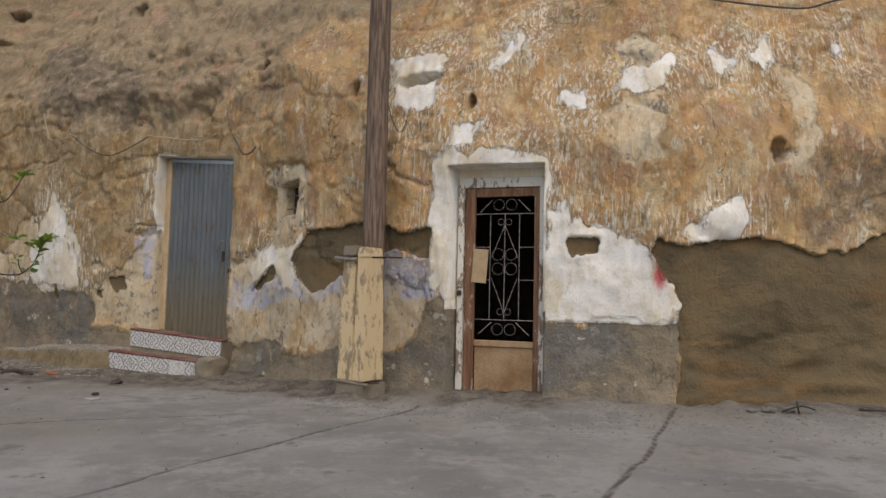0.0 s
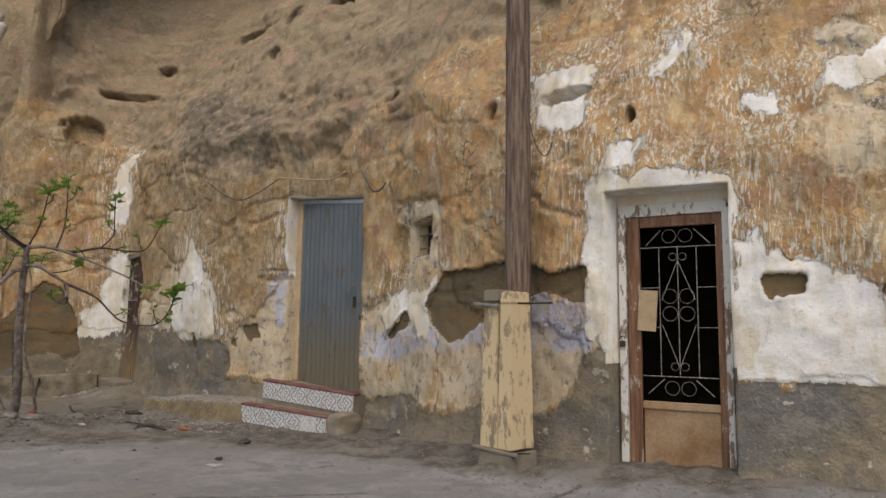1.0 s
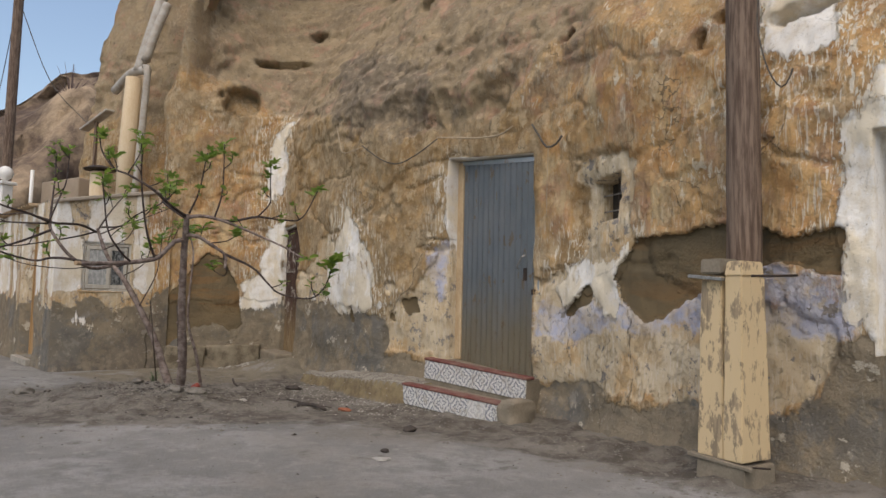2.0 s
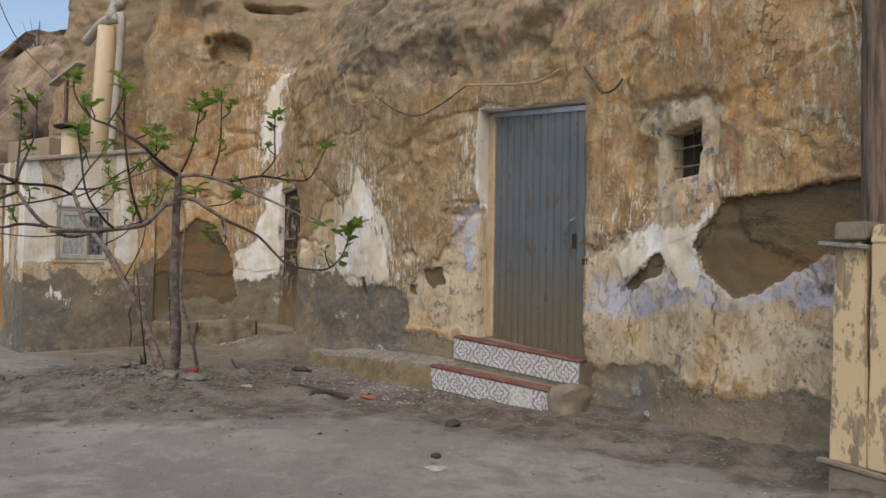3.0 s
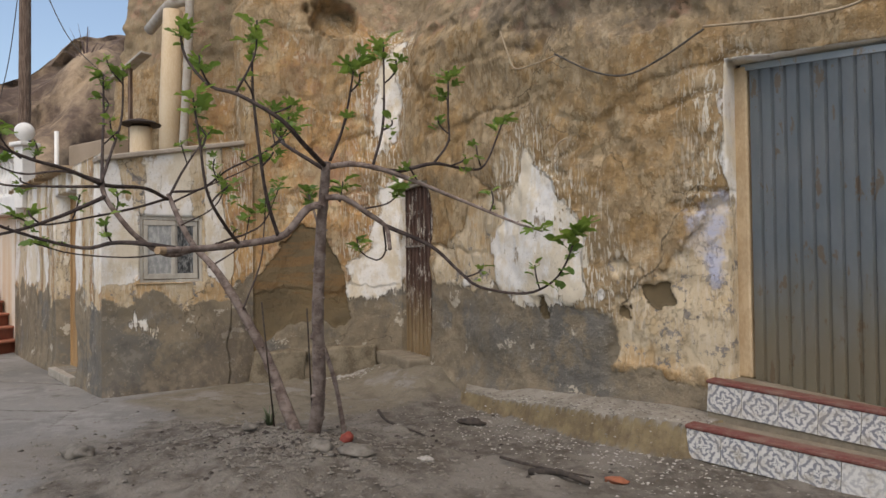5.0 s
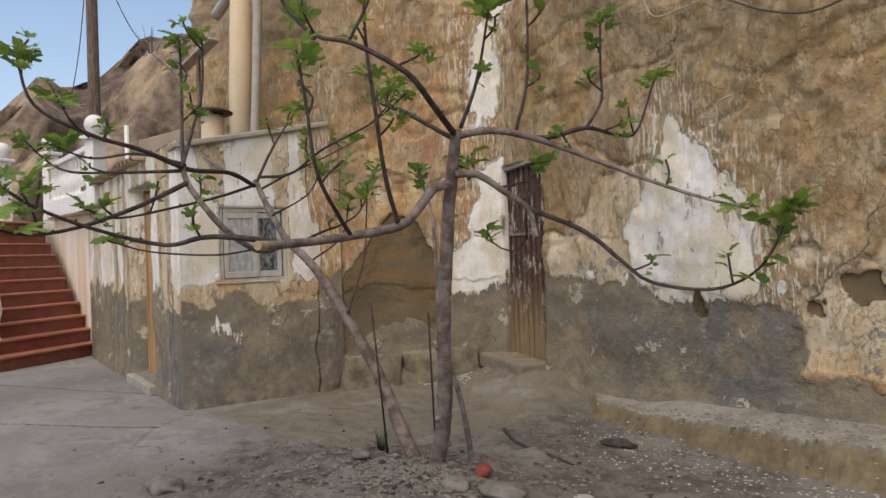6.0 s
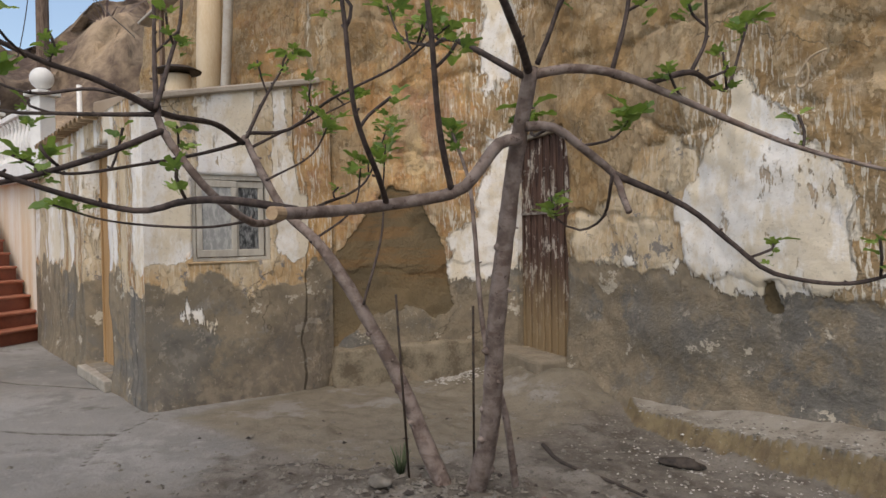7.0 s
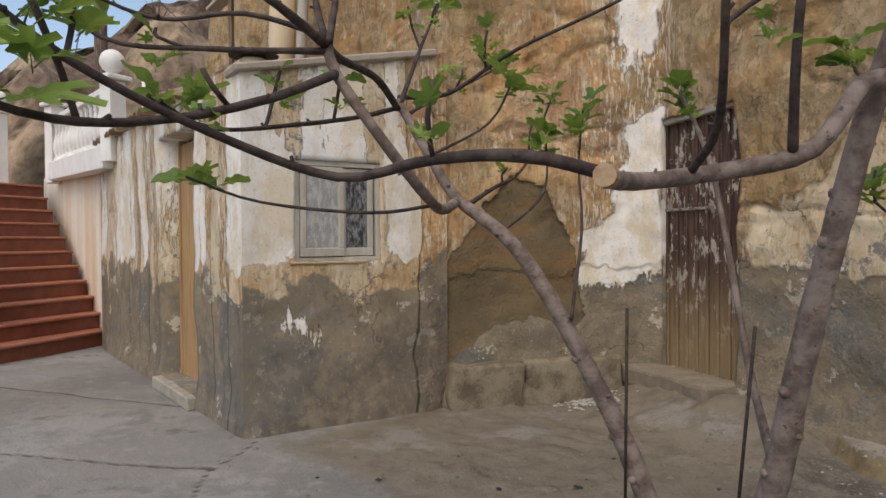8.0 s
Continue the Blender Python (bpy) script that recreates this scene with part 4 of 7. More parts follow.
def annex_wall(name, a, b, top0, top1, opens, shift, seed, pale):
    m, length = face_pose(a, b)
    u = [np.arange(0, length, 0.035), np.array([length])]
    z = [np.arange(-0.3, 2.95, 0.035), np.array([2.95])]
    for u0, u1, z0, z1, deep in opens:
        u.append(np.array([u0, u0 + 0.004, u1 - 0.004, u1]))
        z.append(np.array([z0, z0 + 0.004, z1 - 0.004, z1]))
    u, z = merged(u, 2), merged(z, 2)
    gu, gz = np.meshgrid(u, z, indexing="ij")
    f = {k: np.full(gu.shape, 0.8) for k in ("mud", "white", "blue", "grey", "cream", "rock", "stain", "orange", "red", "crack")}
    f["cream"] = -0.28 + 0.16 * fbm(gu, gz, 2.2, 3, seed)
    f["grey"] = gz - 1.02 + 0.22 * fbm(gu, gz, 2.6, 4, seed + 1)
    f["white"] = 0.27 - pale - 0.26 * fbm(gu * 2, gz * 0.35, 2.0, 3, seed + 2) + 0.5 * step01(1.3, 0.95, gz)
    worn = step01(0.62, 0.98, gu / length + 0.25 * fbm(gu * 3, gz * 0.25, 1.5, 3, seed + 7)) if pale < 0.2 else 0.0 * gu
    f["cream"], f["white"] = f["cream"] + 0.7 * worn, f["white"] + 0.42 * worn - (0.16 * step01(1.0, 1.2, gz) if pale < 0.2 else 0.0)
    f["orange"] = -0.2 + 0.5 * fbm(gu * 2.5, gz * 0.4, 1.5, 3, seed + 3)
    if pale < 0.2:
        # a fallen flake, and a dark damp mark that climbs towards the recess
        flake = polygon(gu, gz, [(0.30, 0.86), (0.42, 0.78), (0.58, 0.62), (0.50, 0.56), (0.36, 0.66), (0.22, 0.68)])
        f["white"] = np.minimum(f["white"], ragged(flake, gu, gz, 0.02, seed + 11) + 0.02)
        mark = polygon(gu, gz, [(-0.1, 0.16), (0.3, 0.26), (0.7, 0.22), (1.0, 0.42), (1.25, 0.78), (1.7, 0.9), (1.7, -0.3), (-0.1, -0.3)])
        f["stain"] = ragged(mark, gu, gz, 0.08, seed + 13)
    else:
        # limewash washed down in upright stripes
        f["white"] = 0.02 - 0.3 * fbm(gu * 3.2, gz * 0.12, 1.4, 3, seed + 2) + 0.5 * step01(1.2, 0.9, gz)
        f["cream"] = -0.1 - 0.3 * fbm(gu * 3.6, gz * 0.12, 1.6, 3, seed + 6)

    def place(us, hs, back):
        co = np.empty(us.shape + (3,))
        top = top0 + (top1 - top0) * us / length
        hs = np.minimum(hs, top)
        off = 0.02 * fbm(us, hs, 0.9, 3, seed + 4) + 0.008 * fbm(us, hs, 5, 3, seed + 5) + 0.006 * step01(0.02, -0.02, f["grey"]) + 0.03 * step01(0.3, 0, hs)
        off = off * step01(0.0, 0.15, us) * step01(length, length - 0.15, us)
        off = np.where(back > 0, -back, off)
        p = np.array(m)
        for i in range(3):
            co[..., i] = p[i][3] + p[i][0] * us - p[i][1] * off + p[i][2] * hs
        return co
    return m, length, sheet(name, u, z, place, f, opens, RENDER, shift)


WIN_U0, WIN_U1 = 0.37, 1.03
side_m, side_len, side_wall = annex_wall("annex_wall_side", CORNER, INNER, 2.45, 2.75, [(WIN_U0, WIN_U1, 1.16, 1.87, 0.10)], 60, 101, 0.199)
tagged(side_wall, "cream limewashed annex wall with a peeling grey dado", "wall", kind="structure")
door_m, door_len, door_wall = annex_wall("annex_wall_door", STAIR_FOOT, CORNER, 2.45, 2.5, [(2.95, 4.02, 0.1, 2.22, 0.24)], 80, 131, 0.22)
tagged(door_wall, "streaked white annex wall with a grey dado beside a stair", "wall", kind="structure")

# ---- materials of the things ----
def bark_material():
    k = Nodes("fig_bark", 0.85, 0.0, 0.25)
    at = k.coords((1, 1, 1))
    n1, n2 = k.noise(14, 6, 0.6, at), k.noise(90, 4, 0.6, at)
    c = k.mix(k.ramp(n1, 0.35, 0.65), (0.12, 0.088, 0.074), (0.25, 0.20, 0.175))
    c = k.mix(k.math("MULTIPLY", k.ramp(k.noise(5, 6, 0.7, k.coords((1, 1, 2.4))), 0.55, 0.64), 0.55), c, (0.12, 0.075, 0.056))
    c = k.mix(k.math("MULTIPLY", k.ramp(k.noise(22, 5, 0.7, k.coords((0.8, 0.8, 2))), 0.58, 0.66), 0.25), c, (0.32, 0.275, 0.245))
    c = k.mix(k.ramp(k.noise(32, 3, 0.6, at), 0.62, 0.7), c, (0.09, 0.06, 0.05))
    k.color(c).bump(k.math("ADD", n1, n2), 0.5, 0.006)
    return k.m


def leaf_material():
    k = Nodes("fig_leaf", 0.5, 0.0, 0.4)
    n = k.noise(30, 4, 0.6, k.coords())
    c = k.mix(k.per_object(), (0.065, 0.13, 0.034), (0.25, 0.35, 0.07))
    k.color(k.mix(k.ramp(n, 0.45, 0.75), c, (0.13, 0.21, 0.05)))
    k.b.inputs["Subsurface Weight"].default_value = 0.0
    tr = k.put("ShaderNodeBsdfTranslucent")
    k.plug(k.mix(0.5, c, (0.34, 0.48, 0.07)), tr.inputs["Color"])
    mixer = k.put("ShaderNodeMixShader")
    mixer.inputs[0].default_value = 0.4
    out = k.t.nodes["Material Output"]
    k.t.links.new(k.b.outputs[0], mixer.inputs[1])
    k.t.links.new(tr.outputs[0], mixer.inputs[2])
    k.t.links.new(mixer.outputs[0], out.inputs["Surface"])
    return k.m


def old_wood(name, a, b, paint=None, amount=0.5, dust=None):
    k = Nodes(name, 0.8, 0.0, 0.25)
    at = k.coords((9, 9, 0.7))
    n, f = k.noise(4, 6, 0.65, at), k.noise(22, 4, 0.6, at)
    c = k.mix(k.ramp(n, 0.35, 0.66), a, b)
    if paint:
        flakes = k.ramp(k.math("ADD", k.noise(9, 6, 0.7, k.coords((1, 1, 0.45))), k.math("MULTIPLY", f, 0.12)), 0.56 - 0.24 * amount + 0.06, 0.54 - 0.24 * amount + 0.12)
        c = k.mix(flakes, c, paint)
    if dust:
        height = k.put("ShaderNodeSeparateXYZ")
        k.t.links.new(k.coords(), height.inputs[0])
        low = k.ramp(k.math("ADD", height.outputs[2], k.math("MULTIPLY", n, 1.3)), 1.55, 0.75)
        c = k.mix(k.math("MULTIPLY", low, 0.9), c, dust)
    k.color(c).bump(k.math("ADD", n, f), 0.6, 0.006)
    return k.m


def blue_sheet():
    k = Nodes("grey_blue_paint", 0.55, 0.0, 0.4)
    at = k.coords()
    low = k.put("ShaderNodeSeparateXYZ")
    k.t.links.new(at, low.inputs[0])
    n, f = k.noise(5, 6, 0.6, k.coords((1, 1, 0.35))), k.noise(40, 4, 0.6, at)
    c = k.mix(k.ramp(n, 0.35, 0.7), (0.215, 0.25, 0.275), (0.27, 0.295, 0.31))
    dust = k.ramp(k.math("ADD", low.outputs[2], k.math("MULTIPLY", n, 0.8)), 1.4, 0.5)
    c = k.mix(k.math("MULTIPLY", dust, 0.95), c, (0.30, 0.255, 0.175))
    rust = k.ramp(k.math("ADD", k.noise(7, 5, 0.7, k.coords((1.6, 1, 0.6))), k.math("MULTIPLY", f, 0.08)), 0.63, 0.67)
    c = k.mix(k.math("MULTIPLY", rust, 0.75), c, (0.235, 0.165, 0.10))
    k.color(c).bump(k.math("ADD", n, f), 0.15, 0.003)
    return k.m


def ornament_tile():
    """White glazed tile with a grey scroll ornament round its middle."""
    k = Nodes("ornament_tile", 0.3, 0.0, 0.5)
    at = k.coords()
    sep = k.put("ShaderNodeSeparateXYZ")
    k.t.links.new(at, sep.inputs[0])
    x, z = sep.outputs[0], sep.outputs[2]
    r = k.math("SQRT", k.math("ADD", k.math("MULTIPLY", x, x), k.math("MULTIPLY", z, z)))
    ang = k.math("ARCTAN2", z, x)
    petals = k.math("SINE", k.math("ADD", k.math("MULTIPLY", k.math("ABSOLUTE", k.math("SUBTRACT", k.math("MODULO", k.math("ADD", k.math("MULTIPLY", ang, 4), 40.0), 6.283), 3.1416)), 1.5), k.math("MULTIPLY", r, 130)))
    rings = k.math("SINE", k.math("MULTIPLY", r, 260))
    worn = k.world_coords()
    lace = k.math("ADD", k.math("MULTIPLY", petals, 0.75), k.math("MULTIPLY", rings, 0.3))
    lace = k.math("ADD", lace, k.math("MULTIPLY", k.math("SUBTRACT", k.noise(60, 5, 0.7, worn), 0.5), 7.0))
    ink = k.math("MULTIPLY", k.ramp(lace, -0.1, 0.35), k.ramp(r, 0.15, 0.12))
    ink = k.math("MULTIPLY", ink, k.ramp(k.per_object(), 0.1, 0.2, 0.45, 1.0))
    c = k.mix(k.math("MULTIPLY", ink, 0.8), (0.60, 0.585, 0.555), (0.10, 0.11, 0.15))
    dirt = k.ramp(k.noise(9, 6, 0.75, worn), 0.45, 0.68)
    c = k.mix(k.math("MULTIPLY", dirt, 0.65), c, (0.33, 0.285, 0.22))
    k.color(c).rough(k.ramp(dirt, 0, 1, 0.3, 0.8))
    k.bump(k.noise(8, 3, 0.5, at), 0.1, 0.003)
    return k.m


BARK, LEAF = bark_material(), leaf_material()
TWIG = simple("dark_twig_bark", (0.030, 0.022, 0.02), (0.085, 0.063, 0.055), 18, 0.8, 0.0, 0.4, 0.004)
POLE_WOOD = old_wood("weathered_pole_wood", (0.085, 0.055, 0.04), (0.215, 0.155, 0.115))
BROWN = old_wood("rusty_brown_paint", (0.13, 0.062, 0.035), (0.24, 0.135, 0.08), (0.36, 0.31, 0.26), -0.1)
WHITE_FLAKE = old_wood("flaking_white_wood", (0.16, 0.11, 0.08), (0.30, 0.24, 0.18), (0.60, 0.57, 0.52), 0.45)
DOOR_BOARD = old_wood("brown_board_door", (0.045, 0.028, 0.024), (0.115, 0.068, 0.052), (0.40, 0.36, 0.31), 0.05, (0.27, 0.195, 0.11))
PANEL = simple("stained_tin_panel", (0.36, 0.25, 0.15), (0.22, 0.12, 0.055), 3.2, 0.6, 0.0, 0.2)
CARD = simple("cardboard", (0.42, 0.31, 0.19), (0.33, 0.24, 0.14), 12, 0.9)
IRON = simple("white_painted_iron", (0.30, 0.28, 0.25), (0.09, 0.07, 0.06), 30, 0.6)
DARK_IRON = simple("dark_iron", (0.03, 0.026, 0.024), (0.08, 0.055, 0.04), 40, 0.6, 0.4)
GREY_IRON = simple("dull_steel", (0.2, 0.2, 0.19), (0.32, 0.31, 0.29), 30, 0.5, 0.5)
SHEET_BLUE, TILE = blue_sheet(), ornament_tile()
RED_TRIM = simple("red_clay_trim", (0.135, 0.036, 0.031), (0.20, 0.115, 0.09), 7, 0.75)
CEMENT = simple("dusty_cement", (0.255, 0.215, 0.16), (0.165, 0.14, 0.105), 5, 0.95, 0.0, 0.5, 0.012)
CREAM = simple("flaking_cream_concrete", (0.55, 0.43, 0.28), (0.40, 0.29, 0.175), 5, 0.85, 0.0, 0.5, 0.01, 0.3, (1, 1, 0.5))
CREAM_FLAKE = old_wood("cream_over_grey_concrete", (0.24, 0.19, 0.13), (0.40, 0.30, 0.19), (0.60, 0.46, 0.275), 0.53)
BENCH = simple("earth_bench", (0.25, 0.21, 0.15), (0.115, 0.092, 0.062), 7, 0.95, 0.0, 0.6, 0.015)
WHITE = simple("white_balustrade", (0.78, 0.77, 0.74), (0.66, 0.65, 0.62), 4, 0.7, 0.0, 0.1)
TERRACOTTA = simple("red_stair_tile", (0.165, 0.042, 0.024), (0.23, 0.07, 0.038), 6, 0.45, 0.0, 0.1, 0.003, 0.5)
# the stair tile again, lighter: light on the treads put into the colour
TREAD_TILE = simple("lit_tread_tile", (0.30, 0.105, 0.06), (0.36, 0.15, 0.095), 7, 0.5, 0.0, 0.1, 0.003, 0.5)
WHITE_WALL = simple("streaked_whitewash", (0.76, 0.73, 0.66), (0.66, 0.52, 0.34), 3.4, 0.9, 0.0, 0.3, 0.01, 0.2, (1, 1, 0.14))
SILL_STONE = simple("pale_stone", (0.38, 0.35, 0.30), (0.25, 0.225, 0.185), 6, 0.8)
OCHRE_DOOR = old_wood("ochre_door", (0.31, 0.19, 0.09), (0.42, 0.27, 0.135))
WIN_PAINT = simple("greyish_cream_paint", (0.46, 0.43, 0.37), (0.36, 0.33, 0.28), 12, 0.7, 0.0, 0.25, 0.003, 0.3, (1, 1, 0.4))
# wide pale and dark patches: sunlit and shadowed slopes put into the rock colour
ROCK_FAR = simple("far_rock", (0.40, 0.30, 0.20), (0.085, 0.06, 0.048), 0.16, 0.95, 0.0, 0.8, 0.5, 0.2, (1, 1, 1), 1.6)
COPING = simple("coping_stone", (0.38, 0.33, 0.27), (0.29, 0.245, 0.195), 4, 0.9, 0.0, 0.4, 0.01)
CLAY_TILE = simple("clay_roof_tile", (0.42, 0.33, 0.22), (0.33, 0.24, 0.15), 7, 0.9)
TAN_WALL = simple("tan_render", (0.34, 0.27, 0.2), (0.28, 0.22, 0.16), 2, 0.95)
PVC = simple("old_grey_pipe", (0.44, 0.42, 0.38), (0.34, 0.3, 0.25), 6, 0.6)
FLUE = simple("streaked_cream_flue", (0.60, 0.50, 0.36), (0.50, 0.38, 0.24), 3, 0.9, 0.0, 0.3, 0.01, 0.2, (1, 1, 0.25))
CABLE = simple("cable", (0.05, 0.045, 0.04), (0.12, 0.1, 0.08), 20, 0.6)
PALE_CABLE = simple("pale_cable", (0.42, 0.34, 0.24), (0.33, 0.25, 0.16), 20, 0.7)
STONE = simple("broken_stone", (0.20, 0.182, 0.155), (0.125, 0.11, 0.092), 14, 0.95, 0.0, 0.6, 0.01)
DARK_STUFF = simple("dark_litter", (0.035, 0.03, 0.026), (0.07, 0.055, 0.045), 20, 0.9)
CHIP = simple("white_chips", (0.44, 0.42, 0.38), (0.27, 0.245, 0.21), 20, 0.9, 0.0, 0.6, 0.008)
RED = simple("red_fruit_skin", (0.24, 0.05, 0.032), (0.15, 0.03, 0.022), 14, 0.6)
ORANGE_SHARD = simple("orange_brick_shard", (0.32, 0.115, 0.06), (0.22, 0.085, 0.05), 14, 0.9)


def glass_material(name, dark, pale):
    k = Nodes(name, 0.25, 0.0, 0.5)
    n = k.noise(30, 7, 0.75, k.coords((1, 1, 0.4)))
    k.color(k.mix(k.ramp(n, 0.42, 0.62), dark, pale))
    k.bump(n, 0.4, 0.004)
    return k.m


GLASS = glass_material("frosted_glass", (0.27, 0.275, 0.27), (0.42, 0.42, 0.40))
DARK_GLASS = glass_material("rain_marked_glass", (0.035, 0.038, 0.04), (0.22, 0.225, 0.225))


# ---- steps with tiled risers ----
def tiled_step(a, b, z0, top, deep, count, foot=0.0, tilt=3.0):
    m, w = face_pose(a, b, z0)
    m = m @ Matrix.Rotation(radians(tilt), 4, "Y")
    h = top - z0
    st = thing("door_step", m, "cement door step with ornamented white tiles and red edge", "step", "steps to the blue door")
    bm = bmesh.new()
    box(bm, (w, deep, h - 0.03 + foot), Matrix.Translation((w / 2, deep / 2 + 0.012, -foot)), 0.008)
    part("tread_block", bm, CEMENT, st)
    bm = bmesh.new()
    box(bm, (w + 0.02, 0.13, 0.028), Matrix.Translation((w / 2, 0.055, h - 0.03)), 0.009, 2)
    part("nosing", bm, RED_TRIM, st, "worn dark red nosing strip")
    tile_h = h - 0.06
    tw = w / count
    me = None
    for i in range(count):
        if me is None:
            bm = bmesh.new()
            box(bm, (tw - 0.004, 0.012, tile_h), Matrix.Translation((0, 0, -tile_h / 2)), 0.002)
            ob = part("tile", bm, TILE, st)
            me = ob.data
        else:
            ob = new("tile", me)
            ob.parent = st
        ob.location = (tw * (i + 0.5), 0.004, 0.03 + tile_h / 2)
    return st


tiled_step((-3.62, 8.09), (-2.3, 7.68), 0.0, 0.25, 0.55, 6, 0.1, 2.8)
tiled_step((-3.52, 8.40), (-2.17, 7.93), 0.25, 0.505, 0.62, 6, 0.3, 3.6)


def cheek():
    bm = bmesh.new()
    box(bm, (0.24, 0.36, 0.27), Matrix.Translation((-2.2, 7.79, -0.06)) @ Matrix.Rotation(radians(-20), 4, "Z"), 0.06, 2)
    bmesh.ops.subdivide_edges(bm, edges=bm.edges[:], cuts=3, use_grid_fill=True)
    for v in bm.verts:
        push = Vector((noise.noise(v.co * 5), noise.noise(v.co * 5 + Vector((9, 0, 0))), 0.6 * noise.noise(v.co * 6 + Vector((0, 7, 0)))))
        v.co += push * 0.045 + Vector((noise.noise(v.co * 19), noise.noise(v.co * 19 + Vector((3, 0, 0))), noise.noise(v.co * 17))) * 0.014
        v.co.x -= 0.10 * max(0.0, v.co.z) * (1 if v.co.x > -2.2 else 0)
    return tagged(link(bm, "step_cheek", CEMENT), "rounded dusty cement lump beside the lower step", "step")


cheek()


# ---- the blue sheet-metal door ----
def blue_door():
    m, w = face_pose((-3.22, 8.76), (-2.165, 8.15), 0.5)
    d = thing("door_blue", m, "grey-blue corrugated sheet metal door with rust spots, shut", "door", kind="structure")
    high = 2.22
    bm = bmesh.new()
    ribs, profile = 13, []
    pitch = w / ribs
    for i in range(ribs):
        for du, dy in ((0.0, 0.0), (0.10, -0.018), (0.80, -0.018), (0.90, 0.0), (0.97, 0.004)):
            profile.append((pitch * (i + du), dy))
    profile.append((w, 0.0))
    cols = []
    for u, y in profile:
        cols.append([bm.verts.new((u, y, h - sag * u / w)) for h, sag in ((-0.03, 0.09), (high, 0.14))])
    for c0, c1 in zip(cols, cols[1:]):
        bm.faces.new((c0[0], c1[0], c1[1], c0[1]))
    bmesh.ops.solidify(bm, geom=bm.faces[:], thickness=0.004)
    leaf = part("leaf", bm, SHEET_BLUE, d)
    bm = bmesh.new()
    between(bm, (-0.078, 0.03, -0.03), (-0.078, 0.03, high + 0.03), 0.13, 0.12, 0.012)
    part("plaster_jamb", bm, CREAM, d, "ochre plastered jamb")
    bm = bmesh.new()
    between(bm, (w + 0.03, 0.03, -0.1), (w + 0.03, 0.03, high - 0.11), 0.06, 0.06, 0.004)
    part("frame_post", bm, SHEET_BLUE, d)
    bm = bmesh.new()
    between(bm, (-0.06, 0.0, high + 0.02), (w + 0.06, 0.0, high - 0.13), 0.05, 0.05, 0.004)
    part("head_rail", bm, SHEET_BLUE, d)
    bm = bmesh.new()
    tube(bm, [(w - 0.22, -0.025, 0.98), (w - 0.21, -0.06, 1.0), (w - 0.13, -0.065, 1.1), (w - 0.11, -0.03, 1.12)], [0.008, 0.009, 0.009, 0.008])
    part("handle", bm, GREY_IRON, leaf, "slanting steel pull handle")
    bm = bmesh.new()
    box(bm, (0.05, 0.012, 0.13), Matrix.Translation((w - 0.12, -0.024, 0.86)), 0.003)
    part("lock_plate", bm, DARK_IRON, leaf)
    bm = bmesh.new()
    box(bm, (0.06, 0.015, 0.05), Matrix.Translation((w + 0.005, -0.02, 0.72)), 0.004)
    part("hinge", bm, DARK_IRON, d)


blue_door()


# ---- the grille door ----
def ring(bm, x, z, r, wire=0.006, a0=0.0, a1=2 * math.pi, y=0.0):
    n = 16
    tube(bm, [(x + r * math.cos(a0 + (a1 - a0) * i / n), y, z + r * math.sin(a0 + (a1 - a0) * i / n)) for i in range(n + 1)], [wire] * (n + 1), 5)


